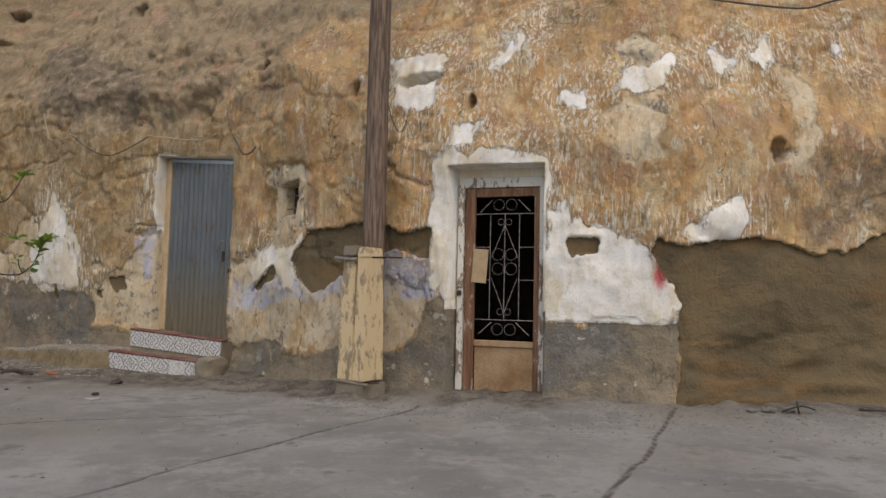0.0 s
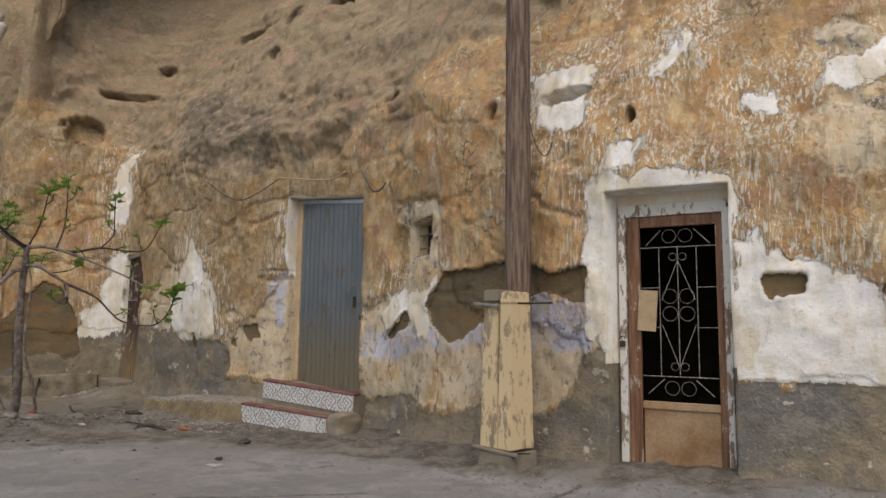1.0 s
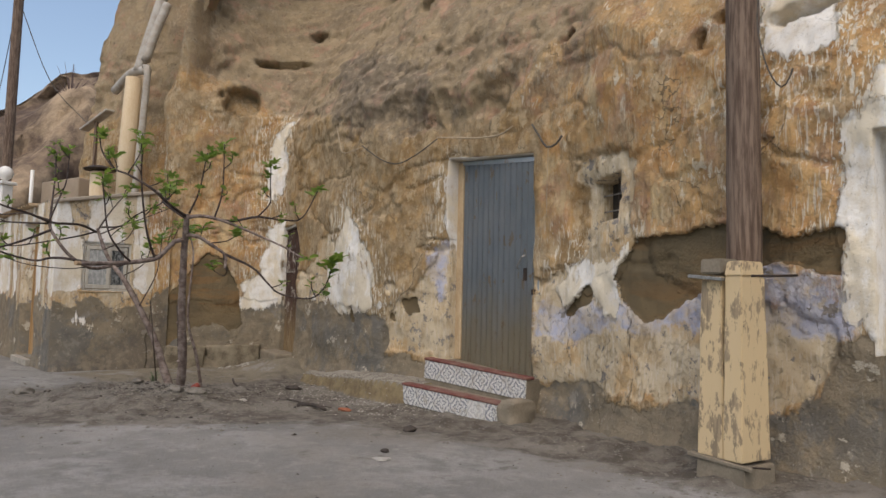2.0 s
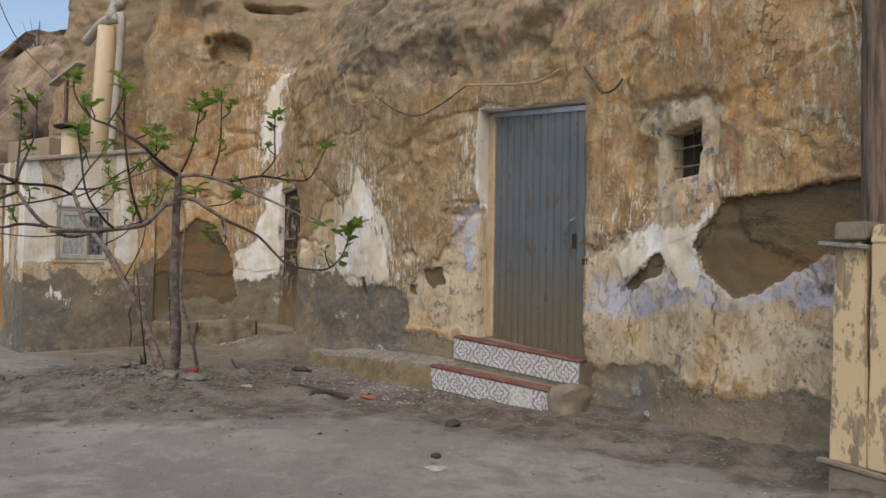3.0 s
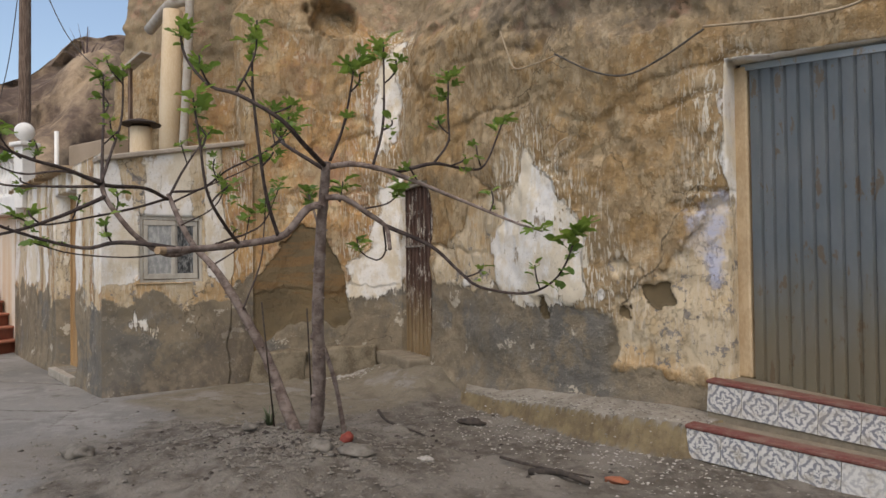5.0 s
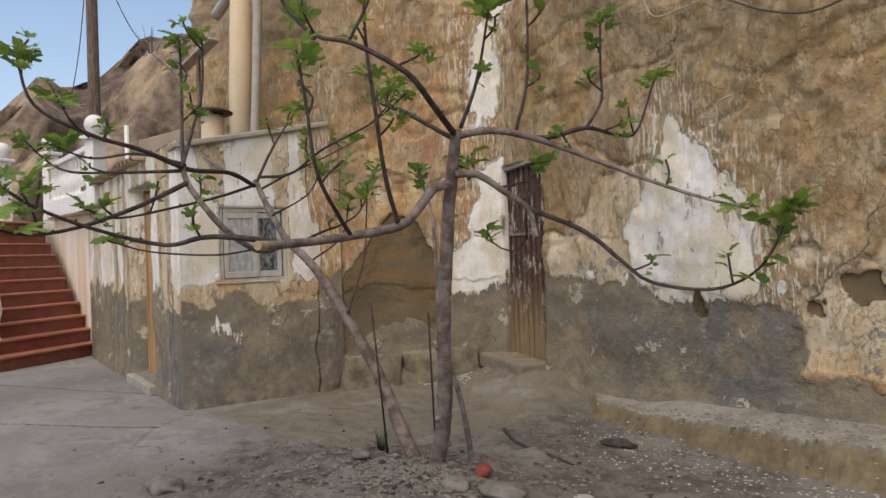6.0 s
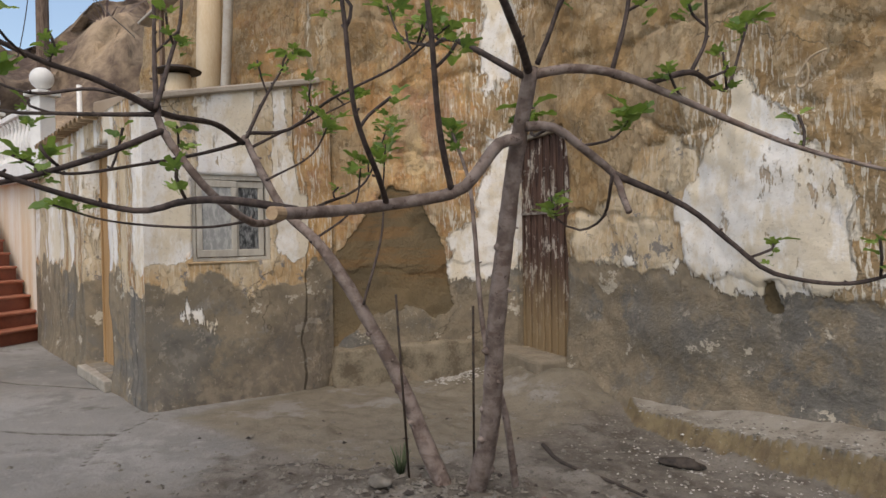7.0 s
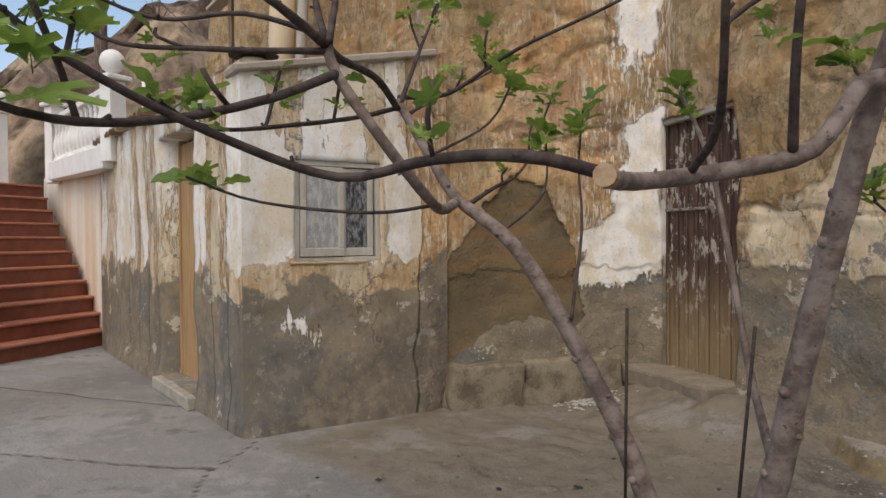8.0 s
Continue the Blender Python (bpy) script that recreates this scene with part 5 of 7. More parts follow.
def grille_door():
    m, w = face_pose((0.70, 6.63), (1.52, 6.40), 0.08)
    d = thing("door_grille", m, "rusty brown door with a white scrolled iron grille, shut", "door", kind="structure")
    high = 2.02

    def bar(name, a, b, ww, hh, mat, label=""):
        bm = bmesh.new()
        between(bm, a, b, ww, hh, 0.004)
        return part(name, bm, mat, d, label)
    bar("frame_jamb", (0.03, 0, 0), (0.03, 0, high), 0.06, 0.10, WHITE_FLAKE, "door jamb with flaking white paint")
    bar("frame_jamb", (w - 0.01, 0, 0), (w - 0.01, 0, high), 0.05, 0.10, WHITE_FLAKE)
    bar("frame_head", (0.0, 0, high + 0.02), (w, 0, high + 0.02), 0.07, 0.10, WHITE_FLAKE)
    bm = bmesh.new()
    box(bm, (w + 0.3, 0.08, 0.35), Matrix.Translation((w / 2, 0.04, high + 0.055)), 0.004)
    part("transom_panel", bm, WHITE_WALL, d, "whitewashed board over the door")
    bar("stile", (0.115, 0.01, 0.0), (0.115, 0.01, high - 0.03), 0.10, 0.045, BROWN)
    bar("stile", (w - 0.065, 0.01, 0.0), (w - 0.065, 0.01, high - 0.03), 0.055, 0.045, BROWN)
    bar("rail", (0.17, 0.01, high - 0.075), (w - 0.09, 0.01, high - 0.075), 0.045, 0.09, BROWN)
    bar("rail", (0.17, 0.01, 0.46), (w - 0.09, 0.01, 0.46), 0.045, 0.06, PANEL)
    bm = bmesh.new()
    box(bm, (w - 0.27, 0.012, 0.44), Matrix.Translation((w / 2 + 0.04, 0.012, 0.0)), 0.003)
    part("lower_panel", bm, PANEL, d, "stained tan tin panel")
    # ironwork
    x0, x1, z0, z1 = 0.17, w - 0.09, 0.50, high - 0.12
    xm = (x0 + x1) / 2

    def rod(a, b, r=0.0045):
        bm = bmesh.new()
        tube(bm, [(a[0], 0, a[1]), (b[0], 0, b[1])], [r, r], 6)
        part("grille_bar", bm, IRON, d)
    rod((x0, z1 - 0.17), (x1, z1 - 0.17), 0.005)
    rod((x0, z0 + 0.19), (x1, z0 + 0.19), 0.005)
    for x in (x0 + 0.15, xm, x1 - 0.15):
        rod((x, z0 + 0.19), (x, z1 - 0.17), 0.0045)
    for z in (z1 - 0.50, z1 - 0.82):
        rod((x0, z), (x0 + 0.15, z))
        rod((x1 - 0.15, z), (x1, z))
    for sx in (-1, 1):
        rod((xm, z1 - 0.28), (xm + sx * 0.13, z1 - 0.60), 0.0035)
        rod((xm, z0 + 0.26), (xm + sx * 0.13, z0 + 0.60), 0.0035)
        rod((xm + sx * 0.12, z0 + 0.17), (xm + sx * 0.25, z0 + 0.05), 0.005)
        rod((xm + sx * 0.13, z1 - 0.03), (xm + sx * 0.25, z1 - 0.15), 0.005)
        for z, r in ((z1 - 0.57, 0.058), (z1 - 0.71, 0.058), (z1 - 0.08, 0.055), (z0 + 0.10, 0.055), (z1 - 0.25, 0.03), (z0 + 0.27, 0.03)):
            bm = bmesh.new()
            ring(bm, xm + sx * (r + 0.008), z, r, 0.0023)
            part("grille_scroll", bm, IRON, d)
    bm = bmesh.new()
    box(bm, (0.15, 0.008, 0.33), Matrix.Translation((0.215, -0.03, 1.05)) @ Matrix.Rotation(radians(4), 4, "Y"), 0.002)
    part("cardboard_sheet", bm, CARD, d, "piece of cardboard behind the grille")
    bm = bmesh.new()
    box(bm, (0.045, 0.03, 0.05), Matrix.Translation((0.03, -0.07, 0.92)), 0.006)
    ring(bm, 0.03, 0.985, 0.02, 0.005, 0, math.pi, -0.07)
    part("padlock", bm, DARK_IRON, d)


grille_door()


# ---- the barred wall window ----
def barred_window():
    m, w = face_pose((-1.46, 7.93), (-1.12, 7.68), 1.86)
    d = thing("window_barred", m, "small unglazed window with thin iron bars", "window", kind="structure")
    for z in (0.13, 0.28):
        bm = bmesh.new()
        tube(bm, [(0.0, 0.0, z), (w, 0.0, z + 0.01)], [0.007, 0.007], 6)
        part("bar", bm, IRON, d)
    bm = bmesh.new()
    tube(bm, [(w * 0.6, 0.012, -0.02), (w * 0.6, 0.012, 0.46)], [0.008, 0.008], 6)
    part("bar", bm, DARK_IRON, d)


barred_window()


# ---- the old board door by the annex ----
def board_door():
    m, w = face_pose((-7.21, 10.56), (-6.50, 10.02), 0.32)
    d = thing("door_boards", m, "old brown ribbed board door with white paint flecks, shut", "door", kind="structure")
    n, high = 8, 1.92
    pw = w / n
    for i in range(n):
        bm = bmesh.new()
        box(bm, (pw - 0.006, 0.02, high + 0.05), Matrix.Translation((pw * (i + 0.5), 0.002 * (i % 3), -0.05)), 0.003)
        part("board", bm, DOOR_BOARD, d)
        bm = bmesh.new()
        box(bm, (0.024, 0.022, high + 0.04), Matrix.Translation((pw * (i + 1) - 0.006, -0.017, -0.04)), 0.006)
        part("cover_strip", bm, DOOR_BOARD, d)
    bm = bmesh.new()
    box(bm, (w * 0.72, 0.008, 0.022), Matrix.Translation((w * 0.36, -0.034, 1.20)), 0.002)
    for i in range(6):
        ring(bm, 0.05 + pw * i, 1.235, 0.016, 0.004, 0, 2 * math.pi, -0.036)
    part("iron_band", bm, IRON, d, "pale iron band with small rings")
    bm = bmesh.new()
    for i in range(6):
        ring(bm, 0.06 + pw * i, 1.60, 0.018, 0.004, 0.5, 5.6, -0.034)
    part("iron_scrolls", bm, IRON, d, "small pale iron scrolls")
    bm = bmesh.new()
    box(bm, (w + 0.1, 0.07, 0.06), Matrix.Translation((w / 2 - 0.02, -0.03, high - 0.02)) @ Matrix.Rotation(radians(-1.5), 4, "Y"), 0.008)
    part("lintel_board", bm, SILL_STONE, d, "pale lintel board")
    bm = bmesh.new()
    box(bm, (0.025, 0.04, 0.62), Matrix.Translation((-0.005, -0.04, 0.02)), 0.005)
    part("jamb", bm, DARK_IRON, d, "dark iron jamb strip")
    bm = bmesh.new()
    made = box(bm, (1.15, 0.30, 0.16), Matrix.Translation((w / 2 - 0.1, -0.22, -0.19)), 0.03, 2)
    bmesh.ops.subdivide_edges(bm, edges=[e for e in bm.edges if e.calc_length() > 0.2], cuts=5, use_grid_fill=True)
    for v in bm.verts:
        v.co += Vector((0, noise.noise(v.co * 5), noise.noise(v.co * 6 + Vector((4, 0, 0))))) * 0.018
    part("threshold", bm, CEMENT, d, "low worn cement threshold")


board_door()


# ---- earth bench in the recess ----
def bench(a, b, deep, top, seed):
    m, w = face_pose(a, b, 0.0)
    bm = bmesh.new()
    box(bm, (w, deep, top + 0.1), Matrix.Translation((w / 2, deep / 2, -0.1)), 0.035, 3)
    bmesh.ops.subdivide_edges(bm, edges=bm.edges[:], cuts=3, use_grid_fill=True)
    for v in bm.verts:
        v.co += Vector((noise.noise(v.co * 5 + Vector((seed, 0, 0))), noise.noise(v.co * 5 + Vector((0, seed, 0))), noise.noise(v.co * 5 + Vector((0, 0, seed))))) * 0.035 + Vector((noise.noise(v.co * 17), noise.noise(v.co * 17 + Vector((seed, 0, 0))), noise.noise(v.co * 15))) * 0.012
    bmesh.ops.transform(bm, matrix=m, verts=bm.verts[:])
    return tagged(link(bm, "earth_bench", BENCH), "worn earth and cement bench at the wall foot", "bench", "benches in the recess")


bench((-8.44, 9.24), (-8.02, 9.66), 0.5, 0.33, 1.0)
bench((-8.06, 9.72), (-7.42, 10.24), 0.5, 0.36, 5.0)


# ---- pole in its pilaster ----
def pole():
    p = thing("utility_pole", (-0.16, 6.62, 0.0), "tall weathered brown wooden utility pole", "pole")
    bm = bmesh.new()
    pts = [(0.0, 0.0, -0.2), (0.0, 0.0, 1.5), (0.0, 0.02, 4.0), (0.01, 0.04, 7.5)]
    tube(bm, smooth_line(pts, 0.12), [0.12 - 0.02 * i / 64 for i in range(len(smooth_line(pts, 0.12)))], 14, 0.05)
    part("shaft", bm, POLE_WOOD, p, smooth=True)
    bm = bmesh.new()
    lathe(bm, [(0.02, 0), (0.045, 0.01), (0.05, 0.05), (0.03, 0.06), (0.04, 0.1), (0.02, 0.12)], Matrix.Translation((0.17, -0.05, 4.35)), 12)
    part("insulator", bm, WHITE, p)
    bm = bmesh.new()
    between(bm, (0.06, -0.03, 4.36), (0.19, -0.05, 4.36), 0.02, 0.03, 0.003)
    part("bracket", bm, GREY_IRON, p)
    bm = bmesh.new()
    tube(bm, smooth_line([(0.1, -0.08, 4.4), (0.11, -0.1, 3.4), (0.10, -0.10, 3.05), (0.16, -0.1, 2.75), (0.24, -0.09, 2.62), (0.29, -0.09, 2.68), (0.31, -0.09, 2.74)]), [0.006] * len(smooth_line([(0.1, -0.08, 4.4), (0.11, -0.1, 3.4), (0.10, -0.10, 3.05), (0.16, -0.1, 2.75), (0.24, -0.09, 2.62), (0.29, -0.09, 2.68), (0.31, -0.09, 2.74)])), 5)
    part("loose_wire", bm, CABLE, p)
    bm = bmesh.new()
    tube(bm, smooth_line([(-0.09, -0.02, 3.1), (-0.16, -0.03, 2.95), (-0.18, -0.03, 2.8), (-0.14, -0.03, 2.6)]), [0.005] * len(smooth_line([(-0.09, -0.02, 3.1), (-0.16, -0.03, 2.95), (-0.18, -0.03, 2.8), (-0.14, -0.03, 2.6)])), 5)
    part("loose_wire", bm, PALE_CABLE, p)


pole()


def pilaster():
    """A cast concrete guard post before the pole."""
    m, w = face_pose((-0.465, 6.40), (-0.14, 6.195), 0.0)
    p = thing("guard_post", m, "flaking cream concrete guard post with iron straps before the pole", "post")

    def taper(name, w0, w1, d0, d1, z0, z1, u, y, mat, bevel=0.007, label=""):
        bm = bmesh.new()
        made = box(bm, (1, 1, z1 - z0), None, 0.0)
        for v in made:
            t = v.co.z / (z1 - z0)
            v.co = Vector((u + v.co.x * (w0 + (w1 - w0) * t), y + v.co.y * (d0 + (d1 - d0) * t), z0 + v.co.z))
        bmesh.ops.bevel(bm, geom=bm.edges[:], offset=bevel, segments=2, affect="EDGES")
        bmesh.ops.subdivide_edges(bm, edges=[e for e in bm.edges if e.calc_length() > 0.25], cuts=6, use_grid_fill=True)
        for v in bm.verts:
            v.co += Vector((noise.noise(v.co * 6), noise.noise(v.co * 6 + Vector((5, 5, 5))), 0)) * 0.008
        return part(name, bm, mat, p, label)
    taper("footing", 0.36, 0.34, 0.34, 0.32, -0.05, 0.15, w / 2, 0.16, CEMENT)
    taper("shaft_panel", 0.20, 0.155, 0.24, 0.20, 0.17, 1.34, 0.105, 0.14, CREAM_FLAKE)
    taper("shaft_rib", 0.14, 0.12, 0.30, 0.25, 0.17, 1.34, 0.275, 0.16, CREAM_FLAKE)
    taper("cap_block", 0.17, 0.16, 0.2, 0.18, 1.36, 1.46, 0.105, 0.13, CEMENT, 0.009)
    taper("cap_block", 0.13, 0.12, 0.24, 0.22, 1.34, 1.44, 0.275, 0.15, CREAM_FLAKE, 0.009)
    for z, lo in ((1.33, -0.035), (0.155, -0.04)):
        bm = bmesh.new()
        between(bm, (lo, 0.0, z + 0.015), (w * 0.55 if z > 1 else w + 0.03, 0.02, z - 0.01), 0.05, 0.022, 0.003)
        part("strap", bm, CEMENT if z < 1 else GREY_IRON, p, "thin projecting strap")
    bm = bmesh.new()
    tube(bm, [(w + 0.02, 0.03, 1.34), (w + 0.13, 0.10, 1.34), (w + 0.16, 0.3, 1.35)], [0.008] * 3, 6)
    part("tie_rod", bm, DARK_IRON, p)
    bm = bmesh.new()
    tube(bm, [(w + 0.02, 0.03, 0.16), (w + 0.12, 0.06, 0.17)], [0.007] * 2, 6)
    part("tie_rod", bm, DARK_IRON, p)


pilaster()


# ---- annex: window, door, roof ----
def annex_window():
    m = side_m @ Matrix.Translation((WIN_U0, 0.05, 1.16))
    w, h = WIN_U1 - WIN_U0, 0.71
    d = thing("window_annex", m, "small cream window with two frosted glass sashes, shut", "window", kind="structure")

    def bar(name, x0, z0, x1, z1, ww, deep, y=0.0):
        bm = bmesh.new()
        box(bm, (x1 - x0, deep, z1 - z0), Matrix.Translation(((x0 + x1) / 2, y, z0)), 0.004)
        part(name, bm, WIN_PAINT, d)
    bar("window_frame", 0, 0, 0.035, h, 0, 0.06)
    bar("window_frame", w - 0.035, 0, w, h, 0, 0.06)
    bar("window_frame", 0.035, h - 0.04, w - 0.035, h, 0, 0.06)
    bar("window_frame", 0.035, 0, w - 0.035, 0.03, 0, 0.06)
    for x0, x1, y in ((0.04, 0.37, -0.025), (0.35, w - 0.05, 0.0)):
        bar("sash_rail", x0, 0.035, x1, 0.095, 0, 0.03, y)
        bar("sash_rail", x0, h - 0.10, x1, h - 0.045, 0, 0.03, y)
        bar("sash_stile", x0, 0.095, x0 + 0.045, h - 0.10, 0, 0.03, y)
        bar("sash_stile", x1 - 0.045, 0.095, x1, h - 0.10, 0, 0.03, y)
        bm = bmesh.new()
        box(bm, (x1 - x0 - 0.09, 0.006, h - 0.195), Matrix.Translation(((x0 + x1) / 2, y, 0.095)))
        part("pane", bm, GLASS if x0 < 0.2 else DARK_GLASS, d, "pale frosted pane" if x0 < 0.2 else "dark rain-marked pane")
    bm = bmesh.new()
    box(bm, (w + 0.08, 0.05, 0.016), Matrix.Translation((w / 2, -0.035, -0.018)), 0.004)
    part("window_sill", bm, CARD, d, "thin brownish sill")


annex_window()


def annex_door():
    m = door_m @ Matrix.Translation((2.95, 0.19, 0.1))
    w, h = 1.07, 2.12
    d = thing("door_annex", m, "plain ochre wooden door with dark bottom, shut", "door", kind="structure")
    bm = bmesh.new()
    box(bm, (w - 0.08, 0.04, h - 0.04), Matrix.Translation((w / 2, 0.0, 0.0)), 0.004)
    part("leaf", bm, OCHRE_DOOR, d)
    for x in (0.02, w - 0.02):
        bm = bmesh.new()
        box(bm, (0.04, 0.07, h), Matrix.Translation((x, 0, 0)), 0.004)
        part("jamb", bm, OCHRE_DOOR, d)
    bm = bmesh.new()
    box(bm, (w + 0.04, 0.36, 0.10), Matrix.Translation((w / 2, -0.10, -0.10)), 0.012, 2)
    part("sill_stone", bm, SILL_STONE, d, "pale stone sill")
    for z in (0.45, 1.5):
        bm = bmesh.new()
        box(bm, (0.02, 0.02, 0.08), Matrix.Translation((w - 0.045, -0.03, z)), 0.003)
        part("hinge", bm, DARK_IRON, d)


annex_door()


def slab(name, outline, z0, z1, material, label, category, kind=""):
    bm = bmesh.new()
    low = [bm.verts.new((x, y, z0)) for x, y in outline]
    f = bm.faces.new(low)
    got = bmesh.ops.extrude_face_region(bm, geom=[f])
    for v in [g for g in got["geom"] if isinstance(g, bmesh.types.BMVert)]:
        v.co.z = z1
    bmesh.ops.recalc_face_normals(bm, faces=bm.faces[:])
    return tagged(link(bm, name, material, smooth=False), label, category, kind=kind)


slab("annex_roof", [(-9.36, 8.2), (-8.8, 9.3), (-8.4, 10.6), (-12.6, 13.2), (-15.2, 12.9), (-16.5, 12.9), (-17.2, 11.1), (-13.85, 9.9)], 2.34, 2.42, CEMENT, "flat earth and cement roof of the annex", "roof", "structure")


def coping():
    a, b = side_m @ Vector((-0.04, 0, 2.44)), side_m @ Vector((side_len - 0.1, 0, 2.74))
    bm = bmesh.new()
    between(bm, a, b, 0.28, 0.055, 0.012)
    for v in bm.verts:
        v.co += Vector((0, 0, noise.noise(v.co * 3) * 0.015))
    bmesh.ops.translate(bm, verts=bm.verts[:], vec=(side_m.to_3x3() @ Vector((0, 0.10, 0))))
    return tagged(link(bm, "coping", COPING, smooth=False), "weathered grey coping on the annex wall", "coping", kind="structure")


coping()


def eave_tiles():
    row = thing("eave_tiles", door_m, "row of curved clay eave tiles on the annex wall", "roof tiles")
    me = None
    for i in range(18):
        if me is None:
            bm = bmesh.new()
            n = 8
            rings = []
            for y, r in ((-0.14, 0.075), (0.22, 0.09)):
                rings.append([bm.verts.new((r * math.cos(math.pi * k / n), y, r * 0.7 * math.sin(math.pi * k / n))) for k in range(n + 1)])
            for k in range(n):
                bm.faces.new((rings[0][k], rings[0][k + 1], rings[1][k + 1], rings[1][k]))
            bmesh.ops.solidify(bm, geom=bm.faces[:], thickness=0.015)
            ob = part("tile", bm, CLAY_TILE, row)
            me = ob.data
        else:
            ob = new("tile", me)
            ob.parent = row
        ob.location = (0.45 + 0.195 * i, 0.0, 2.455 + 0.002 * (i % 3))
    return row


eave_tiles()


# ---- stair with white balustrade ----
def baluster(bm, m, h):
    prof = [(0.05, 0), (0.055, 0.02), (0.055, 0.06), (0.03, 0.08), (0.045, 0.13), (0.068, 0.22), (0.06, 0.3), (0.035, 0.42), (0.03, 0.48), (0.045, 0.5), (0.03, 0.53), (0.05, 0.56), (0.055, 0.6)]
    lathe(bm, [(r, z * h / 0.6) for r, z in prof], m, 14)


def newel(at, base, top, label_extra=""):
    p = thing("newel_post", (*at, base), "white square balustrade post with a ball finial", "post", "white balustrade posts")
    h = top - base - 0.32
    bm = bmesh.new()
    box(bm, (0.2, 0.2, h), None, 0.012, 2)
    part("shaft", bm, WHITE, p)
    bm = bmesh.new()
    box(bm, (0.3, 0.3, 0.06), Matrix.Translation((0, 0, h)), 0.015, 2)
    cap = part("cap", bm, WHITE, p)
    bm = bmesh.new()
    lathe(bm, [(0.05, 0), (0.045, 0.05)] + [(0.135 * math.sin(math.pi * t / 12), 0.17 - 0.135 * math.cos(math.pi * t / 12)) for t in range(2, 12)] + [(0.01, 0.306)], Matrix.Translation((0, 0, h + 0.05)), 20)
    part("ball", bm, WHITE, cap, smooth=True)
    return p


newel((-12.95, 9.42), 2.2, 3.42)
newel((-16.3, 10.62), 2.2, 3.68)
newel((-17.1, 10.2), 2.2, 3.6)


def balustrade(a, b, z, n, climb):
    p = thing("balustrade", (*a, z), "white turned balustrade on the terrace edge", "balustrade")
    a, b = Vector((*a, 0)), Vector((*b, 0))
    d = b - a + Vector((0, 0, climb))
    for i in range(n):
        bm = bmesh.new()
        baluster(bm, Matrix.Translation(d * ((i + 0.7) / (n + 0.4)) + Vector((0, 0, 0.2))), 0.58)
        part("baluster", bm, WHITE, p, smooth=True)
    bm = bmesh.new()
    between(bm, Vector((0, 0, 0.82)), d + Vector((0, 0, 0.82)), 0.16, 0.09, 0.015)
    part("hand_rail", bm, WHITE, p)
    bm = bmesh.new()
    between(bm, Vector((0, 0, 0.07)), d + Vector((0, 0, 0.07)), 0.2, 0.27, 0.01)
    part("bottom_rail", bm, WHITE, p)
    return p


balustrade((-13.05, 9.46), (-16.2, 10.58), 2.2, 13, 0.1)


def stair():
    s = thing("stair", (-14.0, 10.0, 0.0), "outdoor stair with red-brown tiled steps", "stair")
    up, side = Vector((-0.976, 0.22, 0)), Vector((0.22, -0.976, 0))
    rise, run, wide = 0.198, 0.27, 2.6
    for i in range(11):
        bm = bmesh.new()
        c = up * (run * i)
        a = c + up * (run * 2.0) / 2
        m = Matrix.Translation(c + Vector((0, 0, 0))) @ Matrix((side, -up, Vector((0, 0, 1)))).transposed().to_4x4()
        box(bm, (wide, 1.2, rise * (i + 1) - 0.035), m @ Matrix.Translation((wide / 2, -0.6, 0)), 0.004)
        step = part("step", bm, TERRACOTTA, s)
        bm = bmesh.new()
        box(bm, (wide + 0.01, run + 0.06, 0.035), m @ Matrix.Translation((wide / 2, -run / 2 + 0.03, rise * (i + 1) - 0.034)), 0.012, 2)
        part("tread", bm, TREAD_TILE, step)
    return s


stair()


def stair_walls():
    m, w = face_pose((-17.4, 11.0), (-13.85, 9.87), 0.0)
    bm = bmesh.new()
    box(bm, (w, 0.25, 2.36), m @ Matrix.Translation((w / 2, 0.16, 0)), 0.01)
    tagged(link(bm, "stair_wall", WHITE_WALL, smooth=False), "streaked whitewashed wall beside the stair", "wall", kind="structure")
    p = thing("stair_newel", (-14.1, 8.5, 0.19), "thick white turned post at the stair foot", "post", "white balustrade posts")
    bm = bmesh.new()
    lathe(bm, [(0.15, 0), (0.16, 0.06), (0.16, 0.22), (0.11, 0.28), (0.14, 0.4), (0.18, 0.6), (0.15, 0.85), (0.10, 1.1), (0.10, 1.2), (0.15, 1.25), (0.16, 1.32), (0.16, 1.5), (0.12, 1.58), (0.1, 1.62)], None, 20)
    part("shaft", bm, WHITE, p, smooth=True)


stair_walls()


# ---- on the roof: flue, pipes, chimney, wall ----
def flue():
    p = thing("flue", (-13.0, 12.1, 2.4), "tall cream rendered flue with grey pipes against the rock", "flue")
    bm = bmesh.new()
    tube(bm, [(0, 0, 0), (0.0, 0.0, 1.8), (0.08, 0.0, 3.55)], [0.20, 0.19, 0.17], 14, 0.05)
    part("shaft", bm, FLUE, p, smooth=True)
    for pts, r in (([(0.30, -0.05, 0.2), (0.42, -0.02, 2.0), (0.50, 0.0, 3.6), (0.40, 0.0, 3.75)], 0.075), ([(0.45, 0.05, 3.7), (-0.1, 0.1, 3.72), (-0.9, 0.3, 3.45)], 0.10), ([(0.15, 0.05, 3.7), (0.3, 0.2, 4.6), (0.42, 0.4, 5.6)], 0.12), ([(0.42, 0.0, 3.9), (0.52, 0.15, 4.6), (0.62, 0.35, 5.3)], 0.10)):
        bm = bmesh.new()
        line = smooth_line(pts, 0.1)
        tube(bm, line, [r] * len(line), 12, 0.03)
        part("pipe", bm, PVC, p, "dull grey drain pipe", True)


flue()


